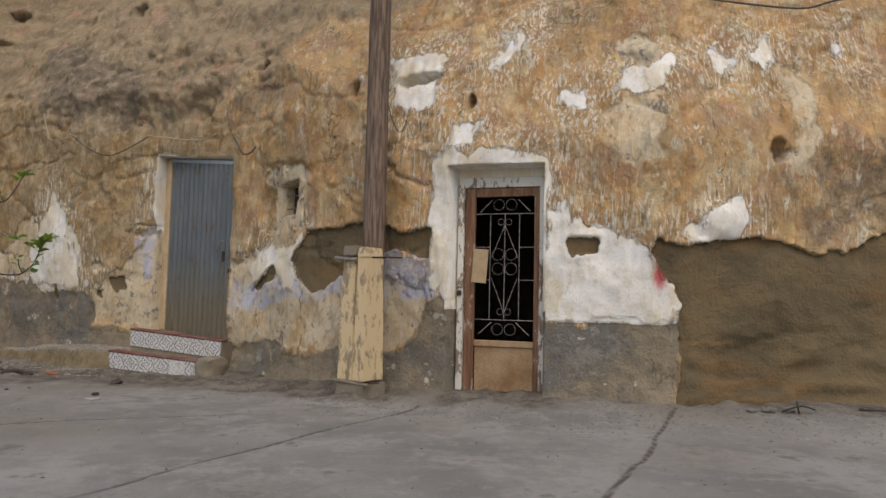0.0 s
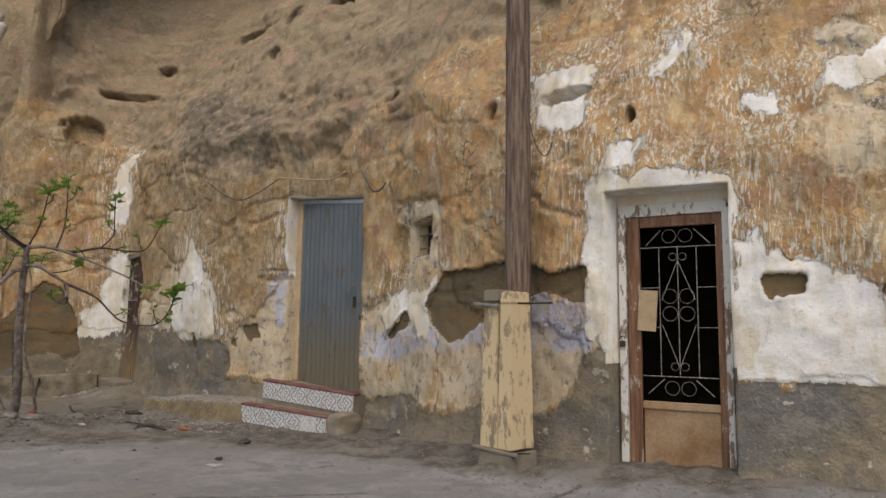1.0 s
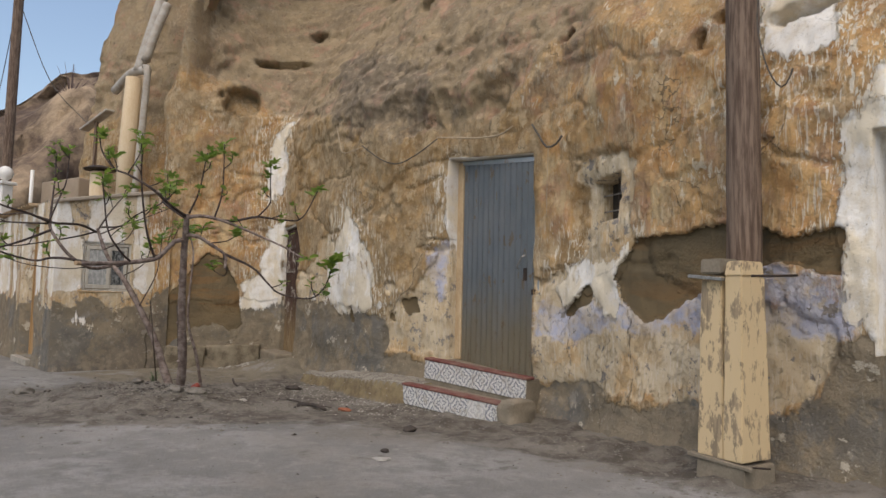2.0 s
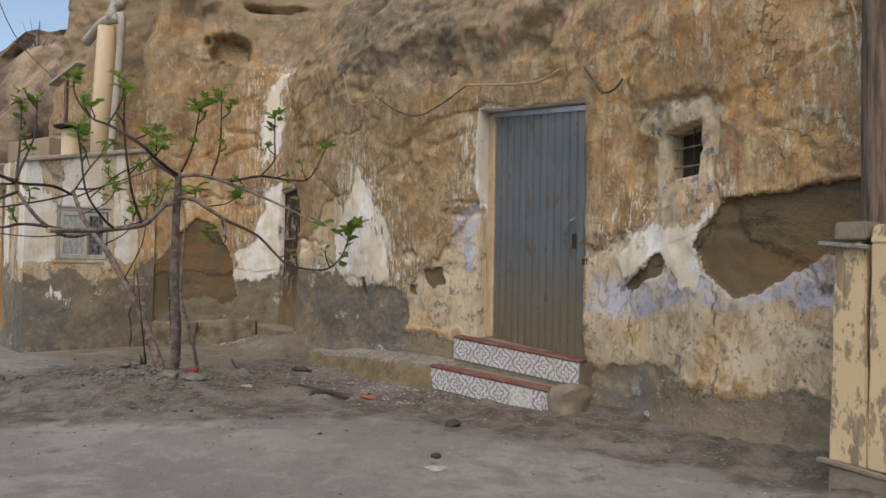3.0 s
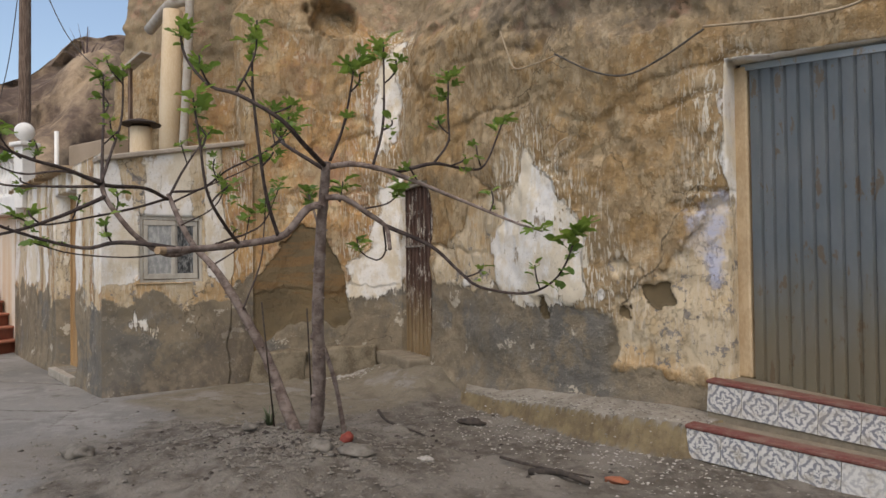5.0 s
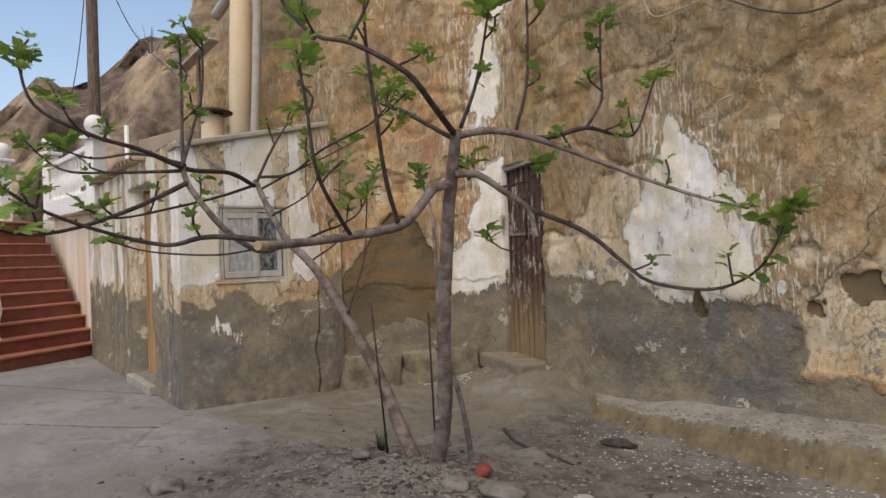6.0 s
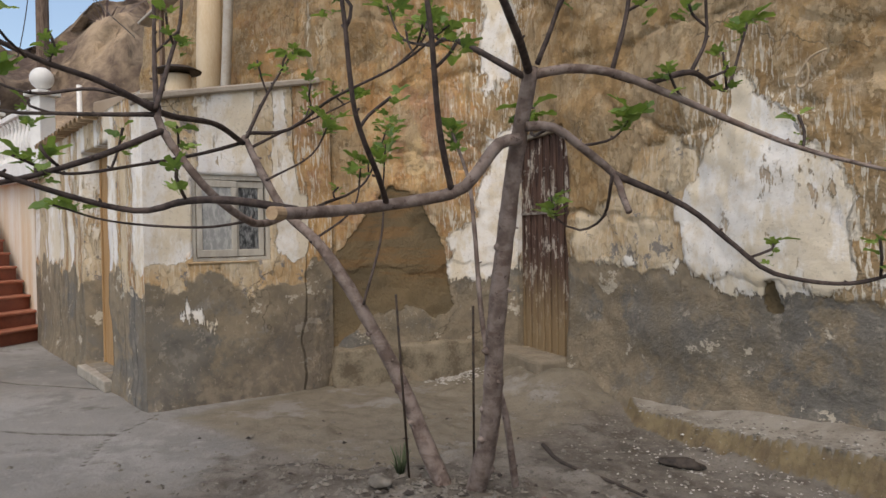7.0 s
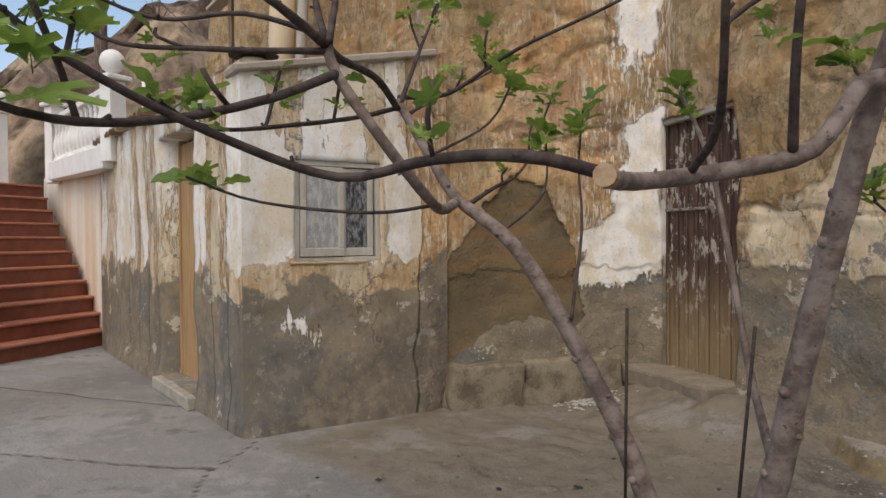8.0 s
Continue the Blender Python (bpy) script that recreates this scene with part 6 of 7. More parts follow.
def chimney():
    p = thing("chimney", (-12.3, 10.9, 2.4), "short round cream chimney with a flat metal hat", "chimney")
    bm = bmesh.new()
    lathe(bm, [(0.19, 0), (0.2, 0.5), (0.17, 0.53), (0.17, 1.15), (0.16, 1.17)], None, 18)
    part("shaft", bm, FLUE, p, smooth=True)
    bm = bmesh.new()
    lathe(bm, [(0.30, 1.2), (0.31, 1.22), (0.2, 1.27), (0.03, 1.31)], None, 18)
    part("hat", bm, DARK_IRON, p)
    for a in (0.4, 2.5, 4.6):
        bm = bmesh.new()
        between(bm, (0.15 * math.cos(a), 0.15 * math.sin(a), 1.14), (0.15 * math.cos(a), 0.15 * math.sin(a), 1.22), 0.02, 0.02)
        part("hat_leg", bm, DARK_IRON, p)


chimney()
m_roof, w_roof = face_pose((-15.3, 11.7), (-13.75, 11.5), 2.3)
bm = bmesh.new()
box(bm, (w_roof, 0.3, 1.35), m_roof @ Matrix.Translation((w_roof / 2, 0.15, 0)), 0.02)
tagged(link(bm, "terrace_wall", TAN_WALL, smooth=False), "plain tan rendered wall on the terrace", "wall", kind="structure")
bm = bmesh.new()
tube(bm, [(-15.35, 11.5, 2.3), (-15.35, 11.5, 3.9)], [0.04, 0.04], 10)
tagged(link(bm, "terrace_post", WHITE), "thin white post on the terrace", "post")
bm = bmesh.new()
between(bm, (-14.5, 12.1, 4.9), (-13.5, 12.0, 5.25), 0.22, 0.05, 0.01)
tagged(link(bm, "awning_board", PVC, smooth=False), "slanting grey board propped over the terrace", "board")
bm = bmesh.new()
between(bm, (-14.0, 12.05, 2.4), (-14.0, 12.05, 5.04), 0.06, 0.06)
tagged(link(bm, "awning_post", POLE_WOOD, smooth=False), "thin timber post under a slanting board", "post")


# ---- distance ----
def hills():
    az = np.radians(np.linspace(95, 215, 150))
    bm = bmesh.new()
    rows = []
    for j in range(26):
        t = j / 25
        row = []
        for a in az:
            deg = math.degrees(a)
            top = np.interp(deg, [95, 128, 140, 143.4, 146.3, 148.8, 150.3, 151.8, 154, 156.3, 160, 170, 215], [26, 24, 18, 16.5, 15.6, 14.2, 14.4, 14.9, 12.5, 10, 7, 4, 2])
            p = Vector((math.cos(a), math.sin(a), 0))
            rag = 1 + 0.07 * noise.fractal(p * 9, 0.8, 2.1, 4)
            dist = 36 + 16 * t ** 1.4 + 5 * noise.fractal(p * 7 + Vector((0, 0, t * 3)), 0.8, 2.1, 4)
            row.append(bm.verts.new((-6 + dist * p.x, 5 + dist * p.y, -0.5 + top * rag * math.sin(t * math.pi / 2) ** 0.8)))
        rows.append(row)
    for lo, hi in zip(rows, rows[1:]):
        for k in range(len(az) - 1):
            bm.faces.new((lo[k + 1], lo[k], hi[k], hi[k + 1]))
    tagged(link(bm, "hillside", ROCK_FAR), "bare brown eroded hillside behind the houses", "hill", kind="structure")


hills()


def far_pole():
    p = thing("far_utility_pole", (-24.2, 16.3, 0.0), "distant dark wooden utility pole with wires", "pole")
    bm = bmesh.new()
    tube(bm, [(0, 0, -0.5), (0.1, 0, 12)], [0.2, 0.16], 10)
    part("shaft", bm, POLE_WOOD, p)
    for dx in (-0.5, 0.45):
        bm = bmesh.new()
        line = smooth_line([(0.05, 0, 11.5), (dx * 3, 0.5, 8.5), (dx * 6, 1, 7.0)], 0.4)
        tube(bm, line, [0.015] * len(line), 4)
        part("wire", bm, CABLE, p)


far_pole()


def bush(at, size, seed):
    rng = random.Random(seed)
    b = thing("dry_bush", at, "dry purplish bush on the hill crest", "bush")
    bm = bmesh.new()
    for i in range(40):
        a, e = rng.uniform(0, 6.28), rng.uniform(0.3, 1.5)
        d = Vector((math.cos(a) * math.cos(e), math.sin(a) * math.cos(e), math.sin(e))) * size * rng.uniform(0.6, 1.1)
        tube(bm, [(0, 0, 0), d * 0.5 + Vector((0, 0, 0.05)), d], [0.03, 0.02, 0.006], 4)
    part("twigs", bm, DRY, b)


DRY = simple("dry_twigs", (0.12, 0.085, 0.085), (0.2, 0.15, 0.13), 3, 0.9)
bush((-40.0, 29.7, 13.2), 2.2, 4)

# ---- the fig tree ----
fig = thing("fig_tree", (-6.3, 7.45, 0.05), "young fig tree with bare grey limbs and fresh leaves", "tree")
FIG = Vector((-6.3, 7.45, 0.05))


def fig_leaf(seed):
    """A lobed, folded leaf with its stalk at the origin, growing along y."""
    rng = random.Random(seed)
    young = seed >= 4
    lobes = [(0, 1.0), (54, 0.86 * rng.uniform(0.85, 1.1)), (-54, 0.86 * rng.uniform(0.85, 1.1)), (104, 0.55), (-104, 0.55)]
    bm = bmesh.new()
    fold, droop, wave = rng.uniform(0.15, 0.5), rng.uniform(0.1, 0.45), rng.uniform(0, 6)

    def point(deg, share):
        if young:
            r = 0.42 + 0.52 * math.exp(-(deg / 55.0) ** 2)
        else:
            r = 0.36 + max(max(0.0, size - 0.36) * math.exp(-((deg - at) / 19.0) ** 4) for at, size in lobes)
        r *= share * (1 + 0.04 * math.sin(deg * 0.35 + wave))
        a = radians(deg)
        x, y = 0.8 * r * math.sin(a), 0.62 + 0.85 * r * math.cos(a)
        return bm.verts.new((x, y, fold * abs(x) - droop * (y - 0.4) ** 2 + 0.05 * math.sin(deg * 0.12 + wave) * share))
    angles = list(range(-165, 166, 11))
    inner, rim = [point(d, 0.5) for d in angles], [point(d, 1.0) for d in angles]
    mid = bm.verts.new((0, 0.6, 0))
    for k in range(len(angles) - 1):
        bm.faces.new((mid, inner[k + 1], inner[k]))
        bm.faces.new((inner[k], inner[k + 1], rim[k + 1], rim[k]))
    # the stalk
    tube(bm, [(0, 0, -0.06), (0, 0.25, 0.0), (0, 0.6, 0.005)], [0.022, 0.016, 0.012], 4)
    me = bpy.data.meshes.new("leaf")
    bm.to_mesh(me)
    bm.free()
    me.materials.append(LEAF)
    me.shade_smooth()
    return me


LEAVES = [fig_leaf(i) for i in range(7)]
leaf_rng = random.Random(11)


def tuft(at, count=6, size=0.105, up=(0, 0, 1), holder=None):
    """A fresh rosette of leaves at a twig's end."""
    up = Vector(up).normalized()
    turn = leaf_rng.uniform(0, 6.28)
    for i in range(count):
        a = turn + 2.4 * i + leaf_rng.uniform(-0.4, 0.4)
        out = Vector((math.cos(a), math.sin(a), leaf_rng.uniform(-0.15, 0.9)))
        d = (out + up * 0.3).normalized()
        x = d.cross(Vector((0, 0, 1))).normalized()
        n = x.cross(d)
        s = min(size, 0.125) * leaf_rng.choice((0.4, 0.6, 0.75, 0.9, 1.0))
        ob = new("leaf", LEAVES[leaf_rng.randrange(7)])
        ob.parent = holder or fig
        base = Vector(at) - FIG - up * leaf_rng.uniform(-0.01, 0.13)
        roll = Matrix.Rotation(leaf_rng.uniform(-0.6, 0.6), 4, "Y")
        ob.matrix_basis = Matrix.Translation(base) @ Matrix((x, d, n)).transposed().to_4x4() @ roll @ Matrix.Scale(s, 4)


def limb(name, points, r0, r1, leaves=0, size=0.105, sides=9):
    r0, r1 = (r * (0.68 if r > 0.019 else 0.85) for r in (r0, r1))
    leaves = round(leaves * 1.9)
    pts = smooth_line([Vector(p) - FIG for p in points], 0.05)
    n = len(pts)
    radii = [r0 + (r1 - r0) * (i / (n - 1)) ** 0.8 for i in range(n)]
    # swollen nodes
    for i in range(n):
        radii[i] *= 1 + 0.13 * max(0, noise.noise(Vector(pts[i]) * 11))
    bm = bmesh.new()
    tube(bm, pts, radii, sides, 0.10)
    # leaf scars and short spurs, and pruned knobs on the old wood
    rng = random.Random(n + int(1000 * r0))
    if r0 > 0.045:
        for i in range(3, n - 3, 3):
            side = Vector((rng.uniform(-1, 1), rng.uniform(-1, 1), rng.uniform(-0.2, 0.4))).normalized()
            big = rng.uniform(0.5, 1.0) * radii[i]
            tube(bm, [pts[i] + side * radii[i] * 0.5, pts[i] + side * (radii[i] + 0.006), pts[i] + side * (radii[i] + rng.uniform(0.008, 0.022))], [big * 0.7, big * 0.45, big * 0.2], 7)
    if r1 < 0.03:
        for i in range(4, n - 2, 5):
            side = Vector((rng.uniform(-1, 1), rng.uniform(-1, 1), rng.uniform(-0.2, 1))).normalized()
            tube(bm, [pts[i], pts[i] + side * (radii[i] + 0.012)], [0.007, 0.004], 5)
    wood = part(name, bm, BARK if r0 > 0.019 else TWIG, fig, smooth=True)
    if leaves:
        tip = Vector(points[-1])
        tuft(tip, leaves, size, tip - Vector(points[-2]), wood)
        # a short side spur with its own rosette
        for share in ((0.3, 0.5), (0.65, 0.88)) if n > 12 and name == "limb" else ():
            q = pts[int(n * rng.uniform(*share))]
            top = q + Vector((rng.uniform(-0.09, 0.09), rng.uniform(-0.09, 0.09), rng.uniform(0.05, 0.2)))
            bm = bmesh.new()
            bend = smooth_line([q, (q + top) / 2 + Vector((rng.uniform(-0.04, 0.04), rng.uniform(-0.04, 0.04), 0)), top])
            tube(bm, bend, [0.006] * len(bend), 6)
            spur = part("spur", bm, TWIG, fig, smooth=True)
            tuft(top + FIG, 6, 0.07, (0, 0, 1), spur)


limb("trunk", [(-6.22, 7.44, -0.06), (-6.1, 7.36, 0.2), (-6.0, 7.27, 0.5), (-5.9, 7.13, 0.98), (-5.76, 6.99, 1.55), (-5.70, 6.94, 1.76), (-5.62, 6.87, 1.99)], 0.08, 0.044, sides=12)
limb("trunk", [(-6.3, 7.45, -0.06), (-6.42, 7.43, 0.2), (-6.6, 7.37, 0.66), (-6.88, 7.21, 1.24), (-7.2, 7.25, 1.48), (-7.32, 7.22, 1.67), (-7.5, 7.25, 1.92)], 0.075, 0.026, sides=12)
limb("trunk", [(-6.02, 7.62, -0.03), (-6.03, 7.5, 0.45), (-6.1, 7.42, 0.85), (-6.21, 7.55, 1.38), (-6.28, 7.63, 1.64), (-6.39, 7.66, 1.9)], 0.030, 0.010, 6, 0.11)
limb("limb", [(-5.69, 6.9, 1.72), (-5.75, 6.84, 1.70), (-5.82, 6.76, 1.57), (-5.9, 6.73, 1.51), (-6.12, 6.62, 1.47), (-6.2, 6.35, 1.44), (-6.15, 6.03, 1.425)], 0.038, 0.030)
limb("limb", [(-6.18, 6.15, 1.44), (-6.3, 5.98, 1.47), (-6.5, 5.97, 1.475), (-6.74, 5.95, 1.45), (-6.82, 5.67, 1.52), (-6.88, 5.42, 1.62), (-6.92, 5.25, 1.74)], 0.022, 0.008, 8, 0.16)
limb("limb", [(-7.2, 7.25, 1.47), (-7.08, 6.95, 1.42), (-6.99, 6.72, 1.44), (-6.97, 6.48, 1.57), (-7.1, 6.37, 1.81), (-7.14, 6.38, 1.92)], 0.030, 0.024)
limb("limb", [(-7.48, 7.22, 1.88), (-7.35, 6.9, 1.93), (-7.2, 6.5, 1.9), (-7.13, 6.37, 1.9)], 0.022, 0.020)
limb("limb", [(-7.1, 6.37, 1.81), (-7.02, 6.12, 1.71), (-6.95, 5.93, 1.64), (-6.85, 5.6, 1.54), (-6.8, 5.35, 1.5), (-6.78, 5.15, 1.53)], 0.018, 0.007, 7, 0.16)
limb("limb", [(-7.5, 7.22, 1.88), (-7.4, 6.85, 1.78), (-7.3, 6.4, 1.68), (-7.22, 6.01, 1.61), (-7.2, 5.8, 1.66)], 0.013, 0.006, 4)
limb("limb", [(-7.14, 6.38, 1.9), (-7.3, 6.5, 2.12), (-7.42, 6.6, 2.45), (-7.45, 6.62, 2.75)], 0.016, 0.007, 7)
limb("limb", [(-7.13, 6.36, 1.9), (-7.12, 6.1, 1.97), (-7.15, 5.85, 2.02), (-7.25, 5.62, 2.15), (-7.27, 5.55, 2.4)], 0.018, 0.007, 6)
limb("limb", [(-7.13, 6.36, 1.88), (-7.4, 6.15, 1.88), (-7.62, 5.95, 1.9), (-7.75, 5.8, 2.08)], 0.013, 0.006, 6)
limb("limb", [(-5.63, 6.88, 1.96), (-5.5, 6.93, 1.98), (-5.34, 6.98, 1.955), (-5.18, 7.13, 1.89), (-4.77, 7.38, 1.69), (-4.5, 7.33, 1.58), (-4.31, 7.28, 1.52)], 0.030, 0.007, 4)
limb("limb", [(-5.34, 6.98, 1.95), (-5.25, 7.15, 1.94), (-5.12, 7.4, 2.01), (-5.08, 7.8, 2.02), (-5.05, 8.1, 2.08), (-4.98, 8.3, 2.43)], 0.018, 0.007, 6)
limb("limb", [(-5.12, 7.4, 2.01), (-5.08, 7.55, 2.18), (-5.08, 7.55, 2.35), (-5.06, 7.52, 2.66)], 0.011, 0.006, 6)
limb("limb", [(-5.63, 6.87, 1.97), (-5.57, 6.6, 2.05), (-5.58, 6.38, 2.18), (-5.78, 6.25, 2.32), (-6.0, 6.25, 2.4), (-6.2, 6.25, 2.6), (-6.25, 6.25, 2.8)], 0.026, 0.008, 7)
limb("limb", [(-5.64, 6.87, 1.95), (-5.93, 6.83, 2.13), (-6.25, 7.2, 2.24), (-6.6, 7.5, 2.4), (-6.75, 7.6, 2.62)], 0.016, 0.006, 5)
limb("limb", [(-5.66, 6.91, 1.77), (-5.58, 7.0, 1.77), (-5.5, 7.08, 1.70), (-5.4, 7.22, 1.59), (-5.36, 7.2, 1.5), (-5.32, 7.15, 1.43)], 0.030, 0.020)
limb("limb", [(-5.4, 7.22, 1.59), (-5.14, 7.38, 1.45), (-4.95, 7.42, 1.28), (-4.81, 7.46, 1.17), (-4.55, 7.6, 1.125), (-4.35, 7.56, 1.2), (-4.24, 7.53, 1.33), (-4.16, 7.5, 1.52)], 0.018, 0.006, 8, 0.14)
tuft((-4.3, 7.53, 1.27), 5, 0.11)
tuft((-4.22, 7.5, 1.42), 4, 0.12)
limb("limb", [(-5.9, 6.73, 1.51), (-5.88, 6.6, 1.75), (-5.85, 6.5, 2.05), (-5.88, 6.48, 2.4), (-5.9, 6.5, 2.7)], 0.016, 0.008, 7)
limb("limb", [(-6.12, 6.6, 1.48), (-6.02, 6.4, 1.56), (-5.97, 6.2, 1.75), (-5.95, 6.12, 2.05), (-5.98, 6.1, 2.3)], 0.014, 0.007, 6)
limb("limb", [(-7.48, 7.24, 1.9), (-7.5, 7.38, 2.1), (-7.56, 7.56, 2.28), (-7.66, 7.86, 2.55)], 0.014, 0.006, 6)
limb("limb", [(-7.45, 7.24, 1.85), (-7.5, 7.6, 2.0), (-7.55, 8.0, 2.15), (-7.6, 8.5, 2.36)], 0.011, 0.005, 5)
limb("limb", [(-7.15, 7.25, 1.45), (-7.2, 7.6, 1.55), (-7.25, 7.9, 1.62), (-7.3, 8.18, 1.75), (-7.2, 8.28, 2.1)], 0.014, 0.006, 6)
limb("limb", [(-5.6, 6.88, 2.0), (-5.52, 6.93, 2.25), (-5.42, 6.92, 2.65)], 0.013, 0.006, 7)
limb("limb", [(-5.34, 6.98, 1.95), (-5.28, 7.02, 2.25), (-5.26, 7.0, 2.75)], 0.012, 0.006, 7)
limb("twig", [(-5.4, 7.2, 1.58), (-5.48, 7.35, 1.42), (-5.62, 7.45, 1.36), (-5.72, 7.4, 1.42), (-5.72, 7.35, 1.52)], 0.009, 0.005, 5, 0.09)
limb("twig", [(-5.62, 7.0, 1.76), (-5.75, 7.2, 1.78), (-5.8, 7.3, 1.92)], 0.008, 0.005, 7)
limb("twig", [(-5.5, 7.1, 1.7), (-5.42, 7.3, 1.75), (-5.36, 7.4, 1.86)], 0.008, 0.005, 6)
limb("twig", [(-6.7, 7.25, 1.0), (-6.75, 7.5, 1.35), (-6.8, 7.6, 1.62), (-6.78, 7.6, 1.86)], 0.009, 0.005, 7)
limb("twig", [(-6.98, 7.18, 1.32), (-6.9, 7.45, 1.5), (-6.95, 7.6, 1.75)], 0.009, 0.005, 6)
limb("twig", [(-7.3, 7.2, 1.66), (-7.1, 7.35, 1.8), (-7.0, 7.4, 2.0)], 0.008, 0.005, 6)
limb("twig", [(-7.02, 6.8, 1.43), (-7.15, 6.6, 1.4), (-7.35, 6.3, 1.43), (-7.45, 6.1, 1.5)], 0.008, 0.005, 3)
limb("twig", [(-6.0, 6.25, 2.4), (-6.15, 6.4, 2.45), (-6.35, 6.5, 2.62)], 0.009, 0.005, 6)
limb("twig", [(-5.8, 6.25, 2.33), (-5.7, 6.3, 2.55), (-5.68, 6.3, 2.75)], 0.009, 0.005, 6)
limb("twig", [(-7.1, 5.8, 2.0), (-7.0, 5.65, 2.05), (-6.98, 5.55, 2.2)], 0.007, 0.004, 5)

limb("limb", [(-7.54, 7.31, 1.95), (-7.4, 7.5, 1.98), (-7.0, 7.4, 2.1), (-6.5, 7.3, 2.2), (-6.15, 7.2, 2.32)], 0.013, 0.006, 4)
limb("limb", [(-7.1, 6.34, 1.9), (-7.2, 6.5, 2.15), (-7.33, 6.68, 2.42), (-7.36, 6.72, 2.8)], 0.014, 0.007, 5)
limb("twig", [(-7.12, 6.36, 1.92), (-7.3, 6.2, 1.98), (-7.5, 6.05, 1.96), (-7.7, 5.92, 2.05)], 0.011, 0.006, 5)
limb("twig", [(-6.5, 7.3, 2.2), (-6.4, 7.4, 2.35), (-6.38, 7.42, 2.5)], 0.008, 0.005, 5, 0.09)

# sawn stub at the limb's end
bm = bmesh.new()
tube(bm, [Vector((-6.15, 6.04, 1.425)) - FIG, Vector((-6.14, 5.985, 1.425)) - FIG], [0.023, 0.022], 12)
part("sawn_stub", bm, simple("fresh_cut_wood", (0.40, 0.29, 0.18), (0.28, 0.19, 0.115), 40), fig, "pale sawn branch stub")


def stake(a, b):
    bm = bmesh.new()
    tube(bm, [a, b], [0.0065, 0.006], 8, 0.05)
    return tagged(link(bm, "garden_stake", DARK_IRON), "thin dark metal stake stuck beside the tree", "stake", "tree stakes")


stake((-6.56, 7.45, -0.05), (-6.47, 7.2, 1.06))
stake((-6.17, 7.42, -0.05), (-6.05, 7.2, 1.02))


# ---- cables on the wall ----
def wall_cable(name, points, r, material, label, proud=0.03):
    line = smooth_line([spot(x, proud + float(lean(np.array(s_of(x)), np.array(z))), z) for x, z in points], 0.05)
    bm = bmesh.new()
    tube(bm, line, [r] * len(line), 6)
    return tagged(link(bm, name, material), label, "cable")


wall_cable("wall_cable", [(-5.32, 3.47), (-5.24, 3.26), (-5.15, 3.08), (-4.92, 3.06), (-4.68, 3.08)], 0.007, PALE_CABLE, "pale plastered cable end on the wall", 0.05)
wall_cable("wall_cable", [(-4.71, 3.09), (-4.37, 2.87), (-4.09, 2.78), (-3.82, 2.85), (-3.49, 3.01)], 0.008, CABLE, "sagging dark cable along the wall", 0.06)
wall_cable("wall_cable", [(-3.5, 3.03), (-3.21, 2.99), (-2.87, 2.93), (-2.59, 2.91), (-2.41, 2.97)], 0.009, PALE_CABLE, "pale dusty cable over the blue door", 0.05)
wall_cable("wall_cable", [(-2.14, 2.93), (-2.04, 2.78), (-1.96, 2.67), (-1.85, 2.68), (-1.78, 2.75)], 0.011, CABLE, "dark forked cable end beside the door", 0.07)
wall_cable("hanging_string", [(-1.94, 2.66), (-1.95, 2.3), (-1.95, 1.98)], 0.004, PALE_CABLE, "thin pale string hanging down the wall", 0.07)
wall_cable("wire_loop", [(-4.6, 2.36), (-4.68, 2.33), (-4.74, 2.24), (-4.75, 2.18), (-4.71, 2.17), (-4.69, 2.24), (-4.7, 2.32)], 0.007, PALE_CABLE, "loop of pale wire on a nail", 0.06)
bm = bmesh.new()
line = smooth_line([(-9.0, 7.6, 7.4), (-1.6, 5.1, 4.1), (2.19, 3.7, 2.74), (3.05, 3.38, 2.62), (5.5, 2.45, 2.36), (9, 1.1, 2.2)], 0.1)
tube(bm, line, [0.006] * len(line), 5)
tagged(link(bm, "overhead_cable", CABLE), "thin black overhead cable across the yard", "cable")

# ---- litter on the ground ----
def lump(name, at, size, material, label, category, seed, flat=0.6, group=""):
    bm = bmesh.new()
    bmesh.ops.create_icosphere(bm, subdivisions=3, radius=1)
    for v in bm.verts:
        k = 1 + 0.16 * noise.noise(v.co * 3.6 + Vector((0, seed, seed))) + 0.42 * noise.noise(v.co * 1.3 + Vector((seed, seed, 0)))
        v.co = Vector((v.co.x * size[0], v.co.y * size[1], v.co.z * size[2])) * k
    bmesh.ops.translate(bm, verts=bm.verts[:], vec=(at[0], at[1], ground_at(*at) + size[2] * 0.6))
    return tagged(link(bm, name, material), label, category, group)


lump("red_fruit", (-5.73, 7.22), (0.045, 0.045, 0.045), RED, "round dull red fruit on the bare earth", "fruit", 1)
lump("brick_shard", (-3.93, 7.45), (0.07, 0.04, 0.022), ORANGE_SHARD, "orange brick shard lying on the earth", "shard", 2)
lump("stone", (-7.46, 6.42), (0.13, 0.09, 0.055), STONE, "grey flat stone at the mound's edge", "stone", 3, group="loose stones")
lump("stone", (-5.5, 7.0), (0.13, 0.08, 0.035), STONE, "grey stone half sunk by the tree", "stone", 4, group="loose stones")
lump("stone", (-5.75, 6.95), (0.09, 0.06, 0.04), STONE, "grey stone half sunk by the tree", "stone", 5, group="loose stones")
lump("stone", (-6.55, 7.15), (0.07, 0.05, 0.03), STONE, "grey stone half sunk by the tree", "stone", 6, group="loose stones")
lump("stone", (3.35, 5.75), (0.06, 0.045, 0.03), STONE, "pale stone by the clay wall foot", "stone", 7, group="loose stones")
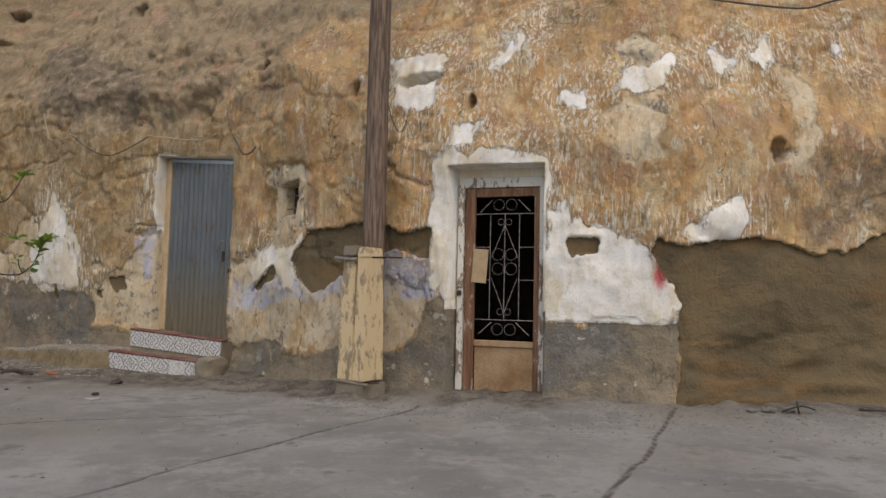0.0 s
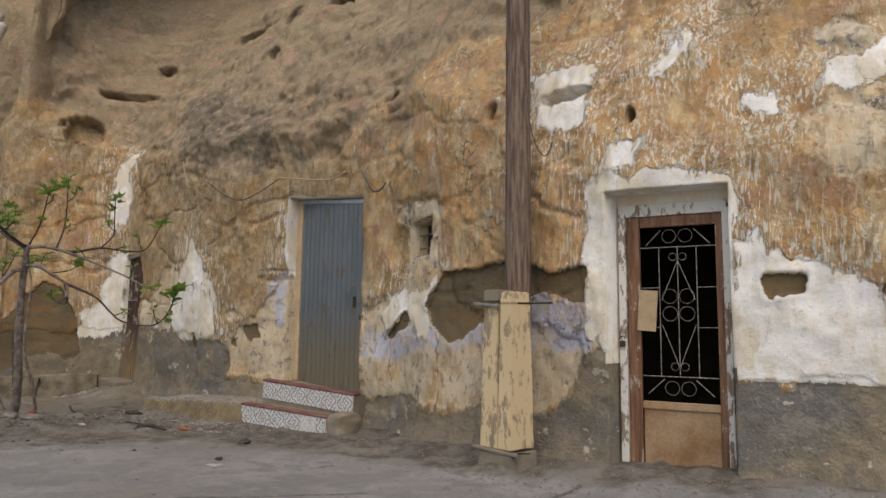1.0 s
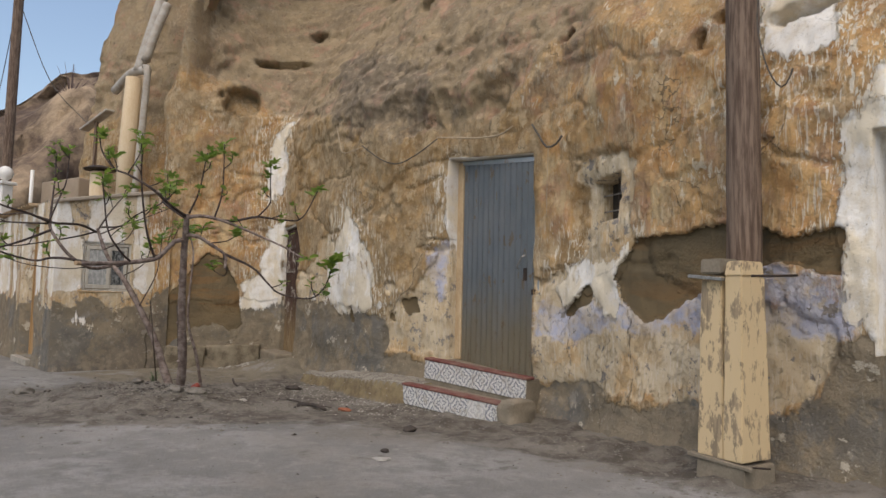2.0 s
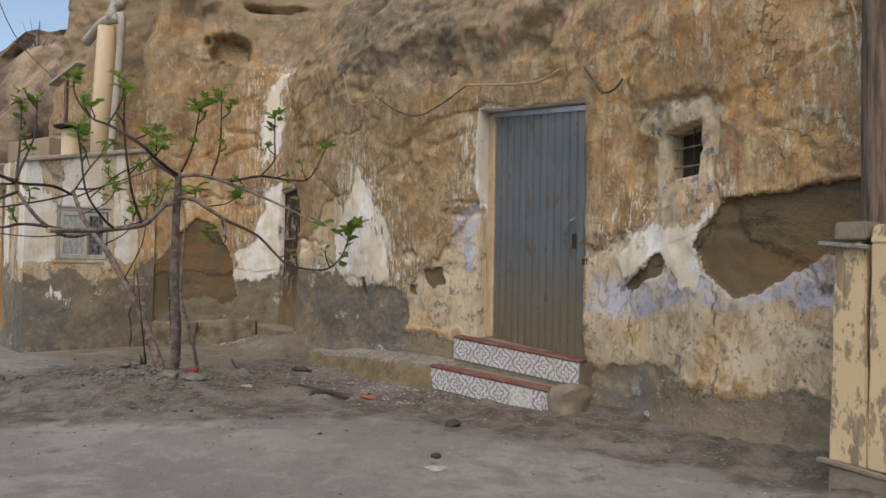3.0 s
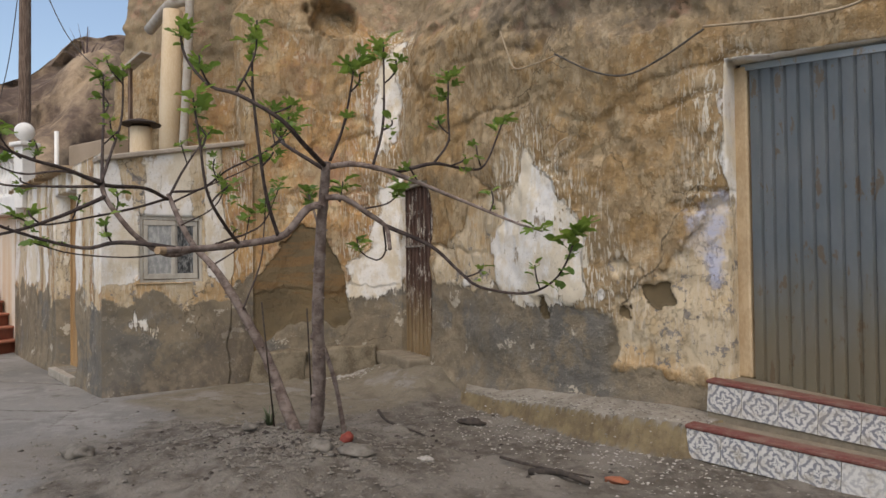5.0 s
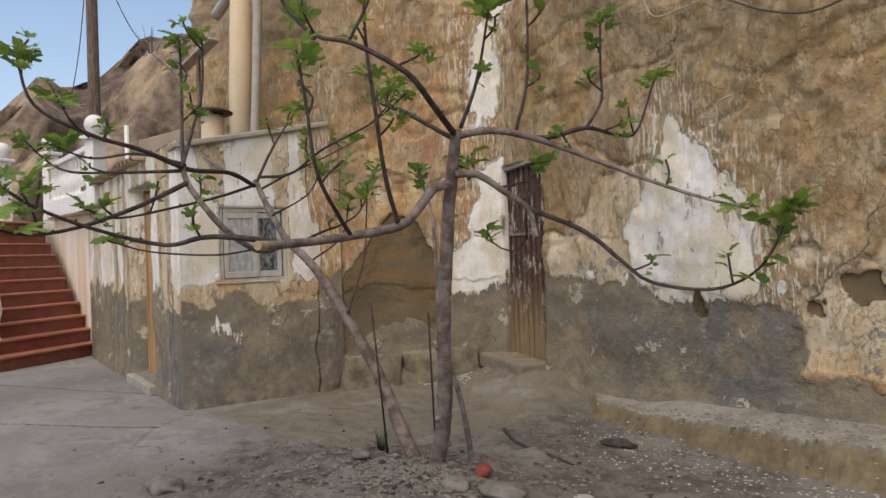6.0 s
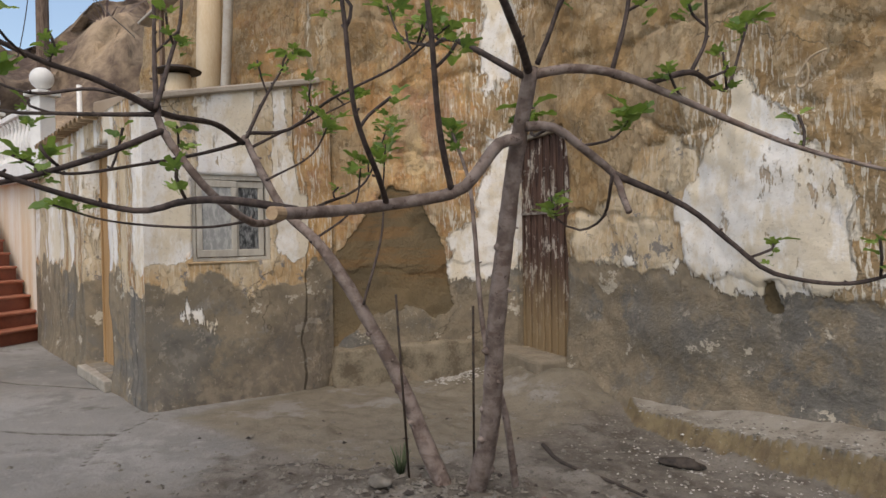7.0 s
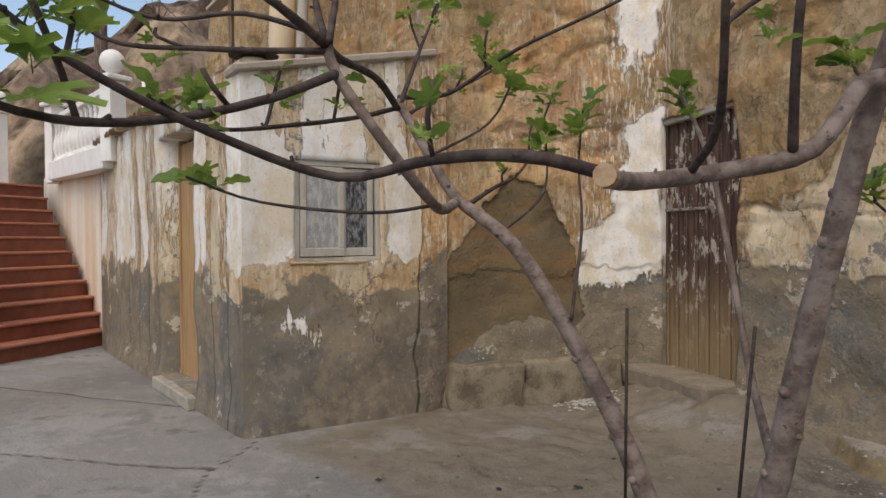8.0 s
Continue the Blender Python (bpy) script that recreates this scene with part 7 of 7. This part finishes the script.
lump("stone", (3.55, 5.8), (0.045, 0.035, 0.03), STONE, "pale stone by the clay wall foot", "stone", 8, group="loose stones")
lump("stone", (3.2, 5.72), (0.035, 0.03, 0.025), STONE, "pale stone by the clay wall foot", "stone", 9, group="loose stones")
lump("plaster_piece", (-5.19, 7.37), (0.06, 0.045, 0.015), CHIP, "flat white plaster piece on the earth", "plaster", 10)
lump("dark_rag", (-5.36, 8.45), (0.12, 0.06, 0.03), DARK_STUFF, "small dark rag on the earth", "rag", 11)
lump("dark_clod", (-2.85, 6.85), (0.06, 0.045, 0.03), DARK_STUFF, "dark clod on the dusty concrete", "clod", 12)
lump("dark_clod", (-2.6, 6.0), (0.035, 0.03, 0.015), DARK_STUFF, "dark clod on the dusty concrete", "clod", 13)
lump("paper_scrap", (-2.5, 5.8), (0.07, 0.06, 0.006), CHIP, "crumpled pale paper scrap on concrete", "paper", 14)


def stick(points, r, label):
    bm = bmesh.new()
    line = smooth_line([(x, y, ground_at(x, y) + h) for x, y, h in points], 0.06)
    tube(bm, line, [r * (1 - 0.6 * i / len(line)) for i in range(len(line))], 6, 0.2)
    return tagged(link(bm, "stick", DARK_STUFF), label, "stick", "fallen sticks")


stick([(-6.1, 8.2, 0.1), (-5.95, 8.1, 0.03), (-5.6, 7.95, 0.015), (-5.3, 7.75, 0.02)], 0.014, "dark curved stick on the earth")
stick([(-4.7, 7.5, 0.05), (-4.4, 7.42, 0.03), (-4.05, 7.4, 0.03)], 0.012, "thin dark stick by the steps")
stick([(-4.45, 7.38, 0.02), (-4.25, 7.35, 0.025), (-4.05, 7.3, 0.02)], 0.028, "short thick dark stick by the steps")
stick([(4.1, 5.75, 0.06), (4.4, 5.78, 0.05), (4.8, 5.75, 0.02)], 0.014, "dark stick by the clay wall foot")
stick([(3.45, 5.72, 0.02), (3.6, 5.7, 0.08), (3.75, 5.78, 0.03)], 0.01, "dark twig by the clay wall foot")
stick([(3.6, 5.74, 0.01), (3.56, 5.7, 0.12)], 0.008, "dark twig by the clay wall foot")


def scatter(name, count, spread, r0, r1, material, label, seed):
    """Crumbs too many to count, in one mesh."""
    rng = random.Random(seed)
    xy = []
    while len(xy) < count:
        x, y = spread(rng)
        xy.append((x, y))
    px, py = np.array([p[0] for p in xy]), np.array([p[1] for p in xy])
    hs = ground_height(px, py)[0]
    vs, fs = [], []
    for (x, y), h in zip(xy, hs):
        r, n = rng.uniform(r0, r1) ** 1.0, len(vs)
        a = rng.uniform(0, 6.28)
        fl = rng.uniform(0.35, 0.8)
        for k in range(4):
            b = a + k * 1.57 + rng.uniform(-0.4, 0.4)
            q = r * rng.uniform(0.6, 1.3)
            vs.append((x + q * math.cos(b), y + q * math.sin(b), h + r * 0.1))
        vs.append((x + rng.uniform(-0.3, 0.3) * r, y + rng.uniform(-0.3, 0.3) * r, h + r * fl))
        fs += [(n, n + 1, n + 4), (n + 1, n + 2, n + 4), (n + 2, n + 3, n + 4), (n + 3, n, n + 4)]
    me = bpy.data.meshes.new(name)
    me.from_pydata(vs, [], fs)
    me.materials.append(material)
    return tagged(new(name, me), label, "rubble", kind="stuff")


def along_wall(rng):
    x = rng.uniform(-6.3, 4.8)
    s = s_of(x)
    xy, n = plan(np.array(s))
    q = xy + n * (0.12 + abs(rng.gauss(0, 0.55)))
    return float(q[0]), float(q[1])


def round_tree(rng):
    a, r = rng.uniform(0, 6.28), abs(rng.gauss(0, 0.8))
    return -6.05 + 1.35 * r * math.cos(a), 7.0 + r * math.sin(a)


def white_spill(rng):
    t = rng.random()
    return -5.6 + 2.3 * t + rng.gauss(0, 0.25), 8.7 - 1.1 * t + rng.gauss(0, 0.3)


def by_bench(rng):
    return -7.6 + rng.gauss(0, 0.12), 9.95 + rng.gauss(0, 0.1)


def yard(rng):
    return rng.uniform(-9, 4.5), rng.uniform(3.2, 7.0)


scatter("gravel", 5000, along_wall, 0.004, 0.016, STONE, "fine rubble strewn along the wall foot", 21)
scatter("tree_rubble", 3500, round_tree, 0.005, 0.024, STONE, "loose clods and rubble round the tree", 22)
scatter("plaster_flakes", 900, white_spill, 0.003, 0.015, CHIP, "white plaster flakes fallen from the wall", 23)
scatter("plaster_flakes", 220, by_bench, 0.006, 0.026, CHIP, "white plaster flakes by the earth bench", 24)
scatter("dark_litter", 260, round_tree, 0.008, 0.03, DARK_STUFF, "dry dark leaf litter round the tree", 25)
scatter("plaster_flakes", 240, along_wall, 0.003, 0.009, CHIP, "white plaster flakes fallen from the wall", 26)
scatter("yard_grit", 260, yard, 0.003, 0.012, DARK_STUFF, "scattered dark grit on the concrete yard", 27)


def weed(at, seed):
    rng = random.Random(seed)
    bm = bmesh.new()
    for i in range(26):
        a, h = rng.uniform(0, 6.28), rng.uniform(0.06, 0.16)
        d = Vector((math.cos(a), math.sin(a), 0)) * rng.uniform(0.02, 0.07)
        tube(bm, [(d.x * 0.3, d.y * 0.3, 0), (d.x * 0.6, d.y * 0.6, h * 0.6), (d.x, d.y, h)], [0.003, 0.0025, 0.001], 4)
    bmesh.ops.translate(bm, verts=bm.verts[:], vec=(*at, ground_at(*at)))
    return tagged(link(bm, "grass_tuft", WEED), "small green grass tuft at the trunk foot", "grass")


WEED = simple("dull_grass", (0.05, 0.08, 0.04), (0.1, 0.12, 0.06), 20, 0.8)
weed((-6.62, 7.45), 3)
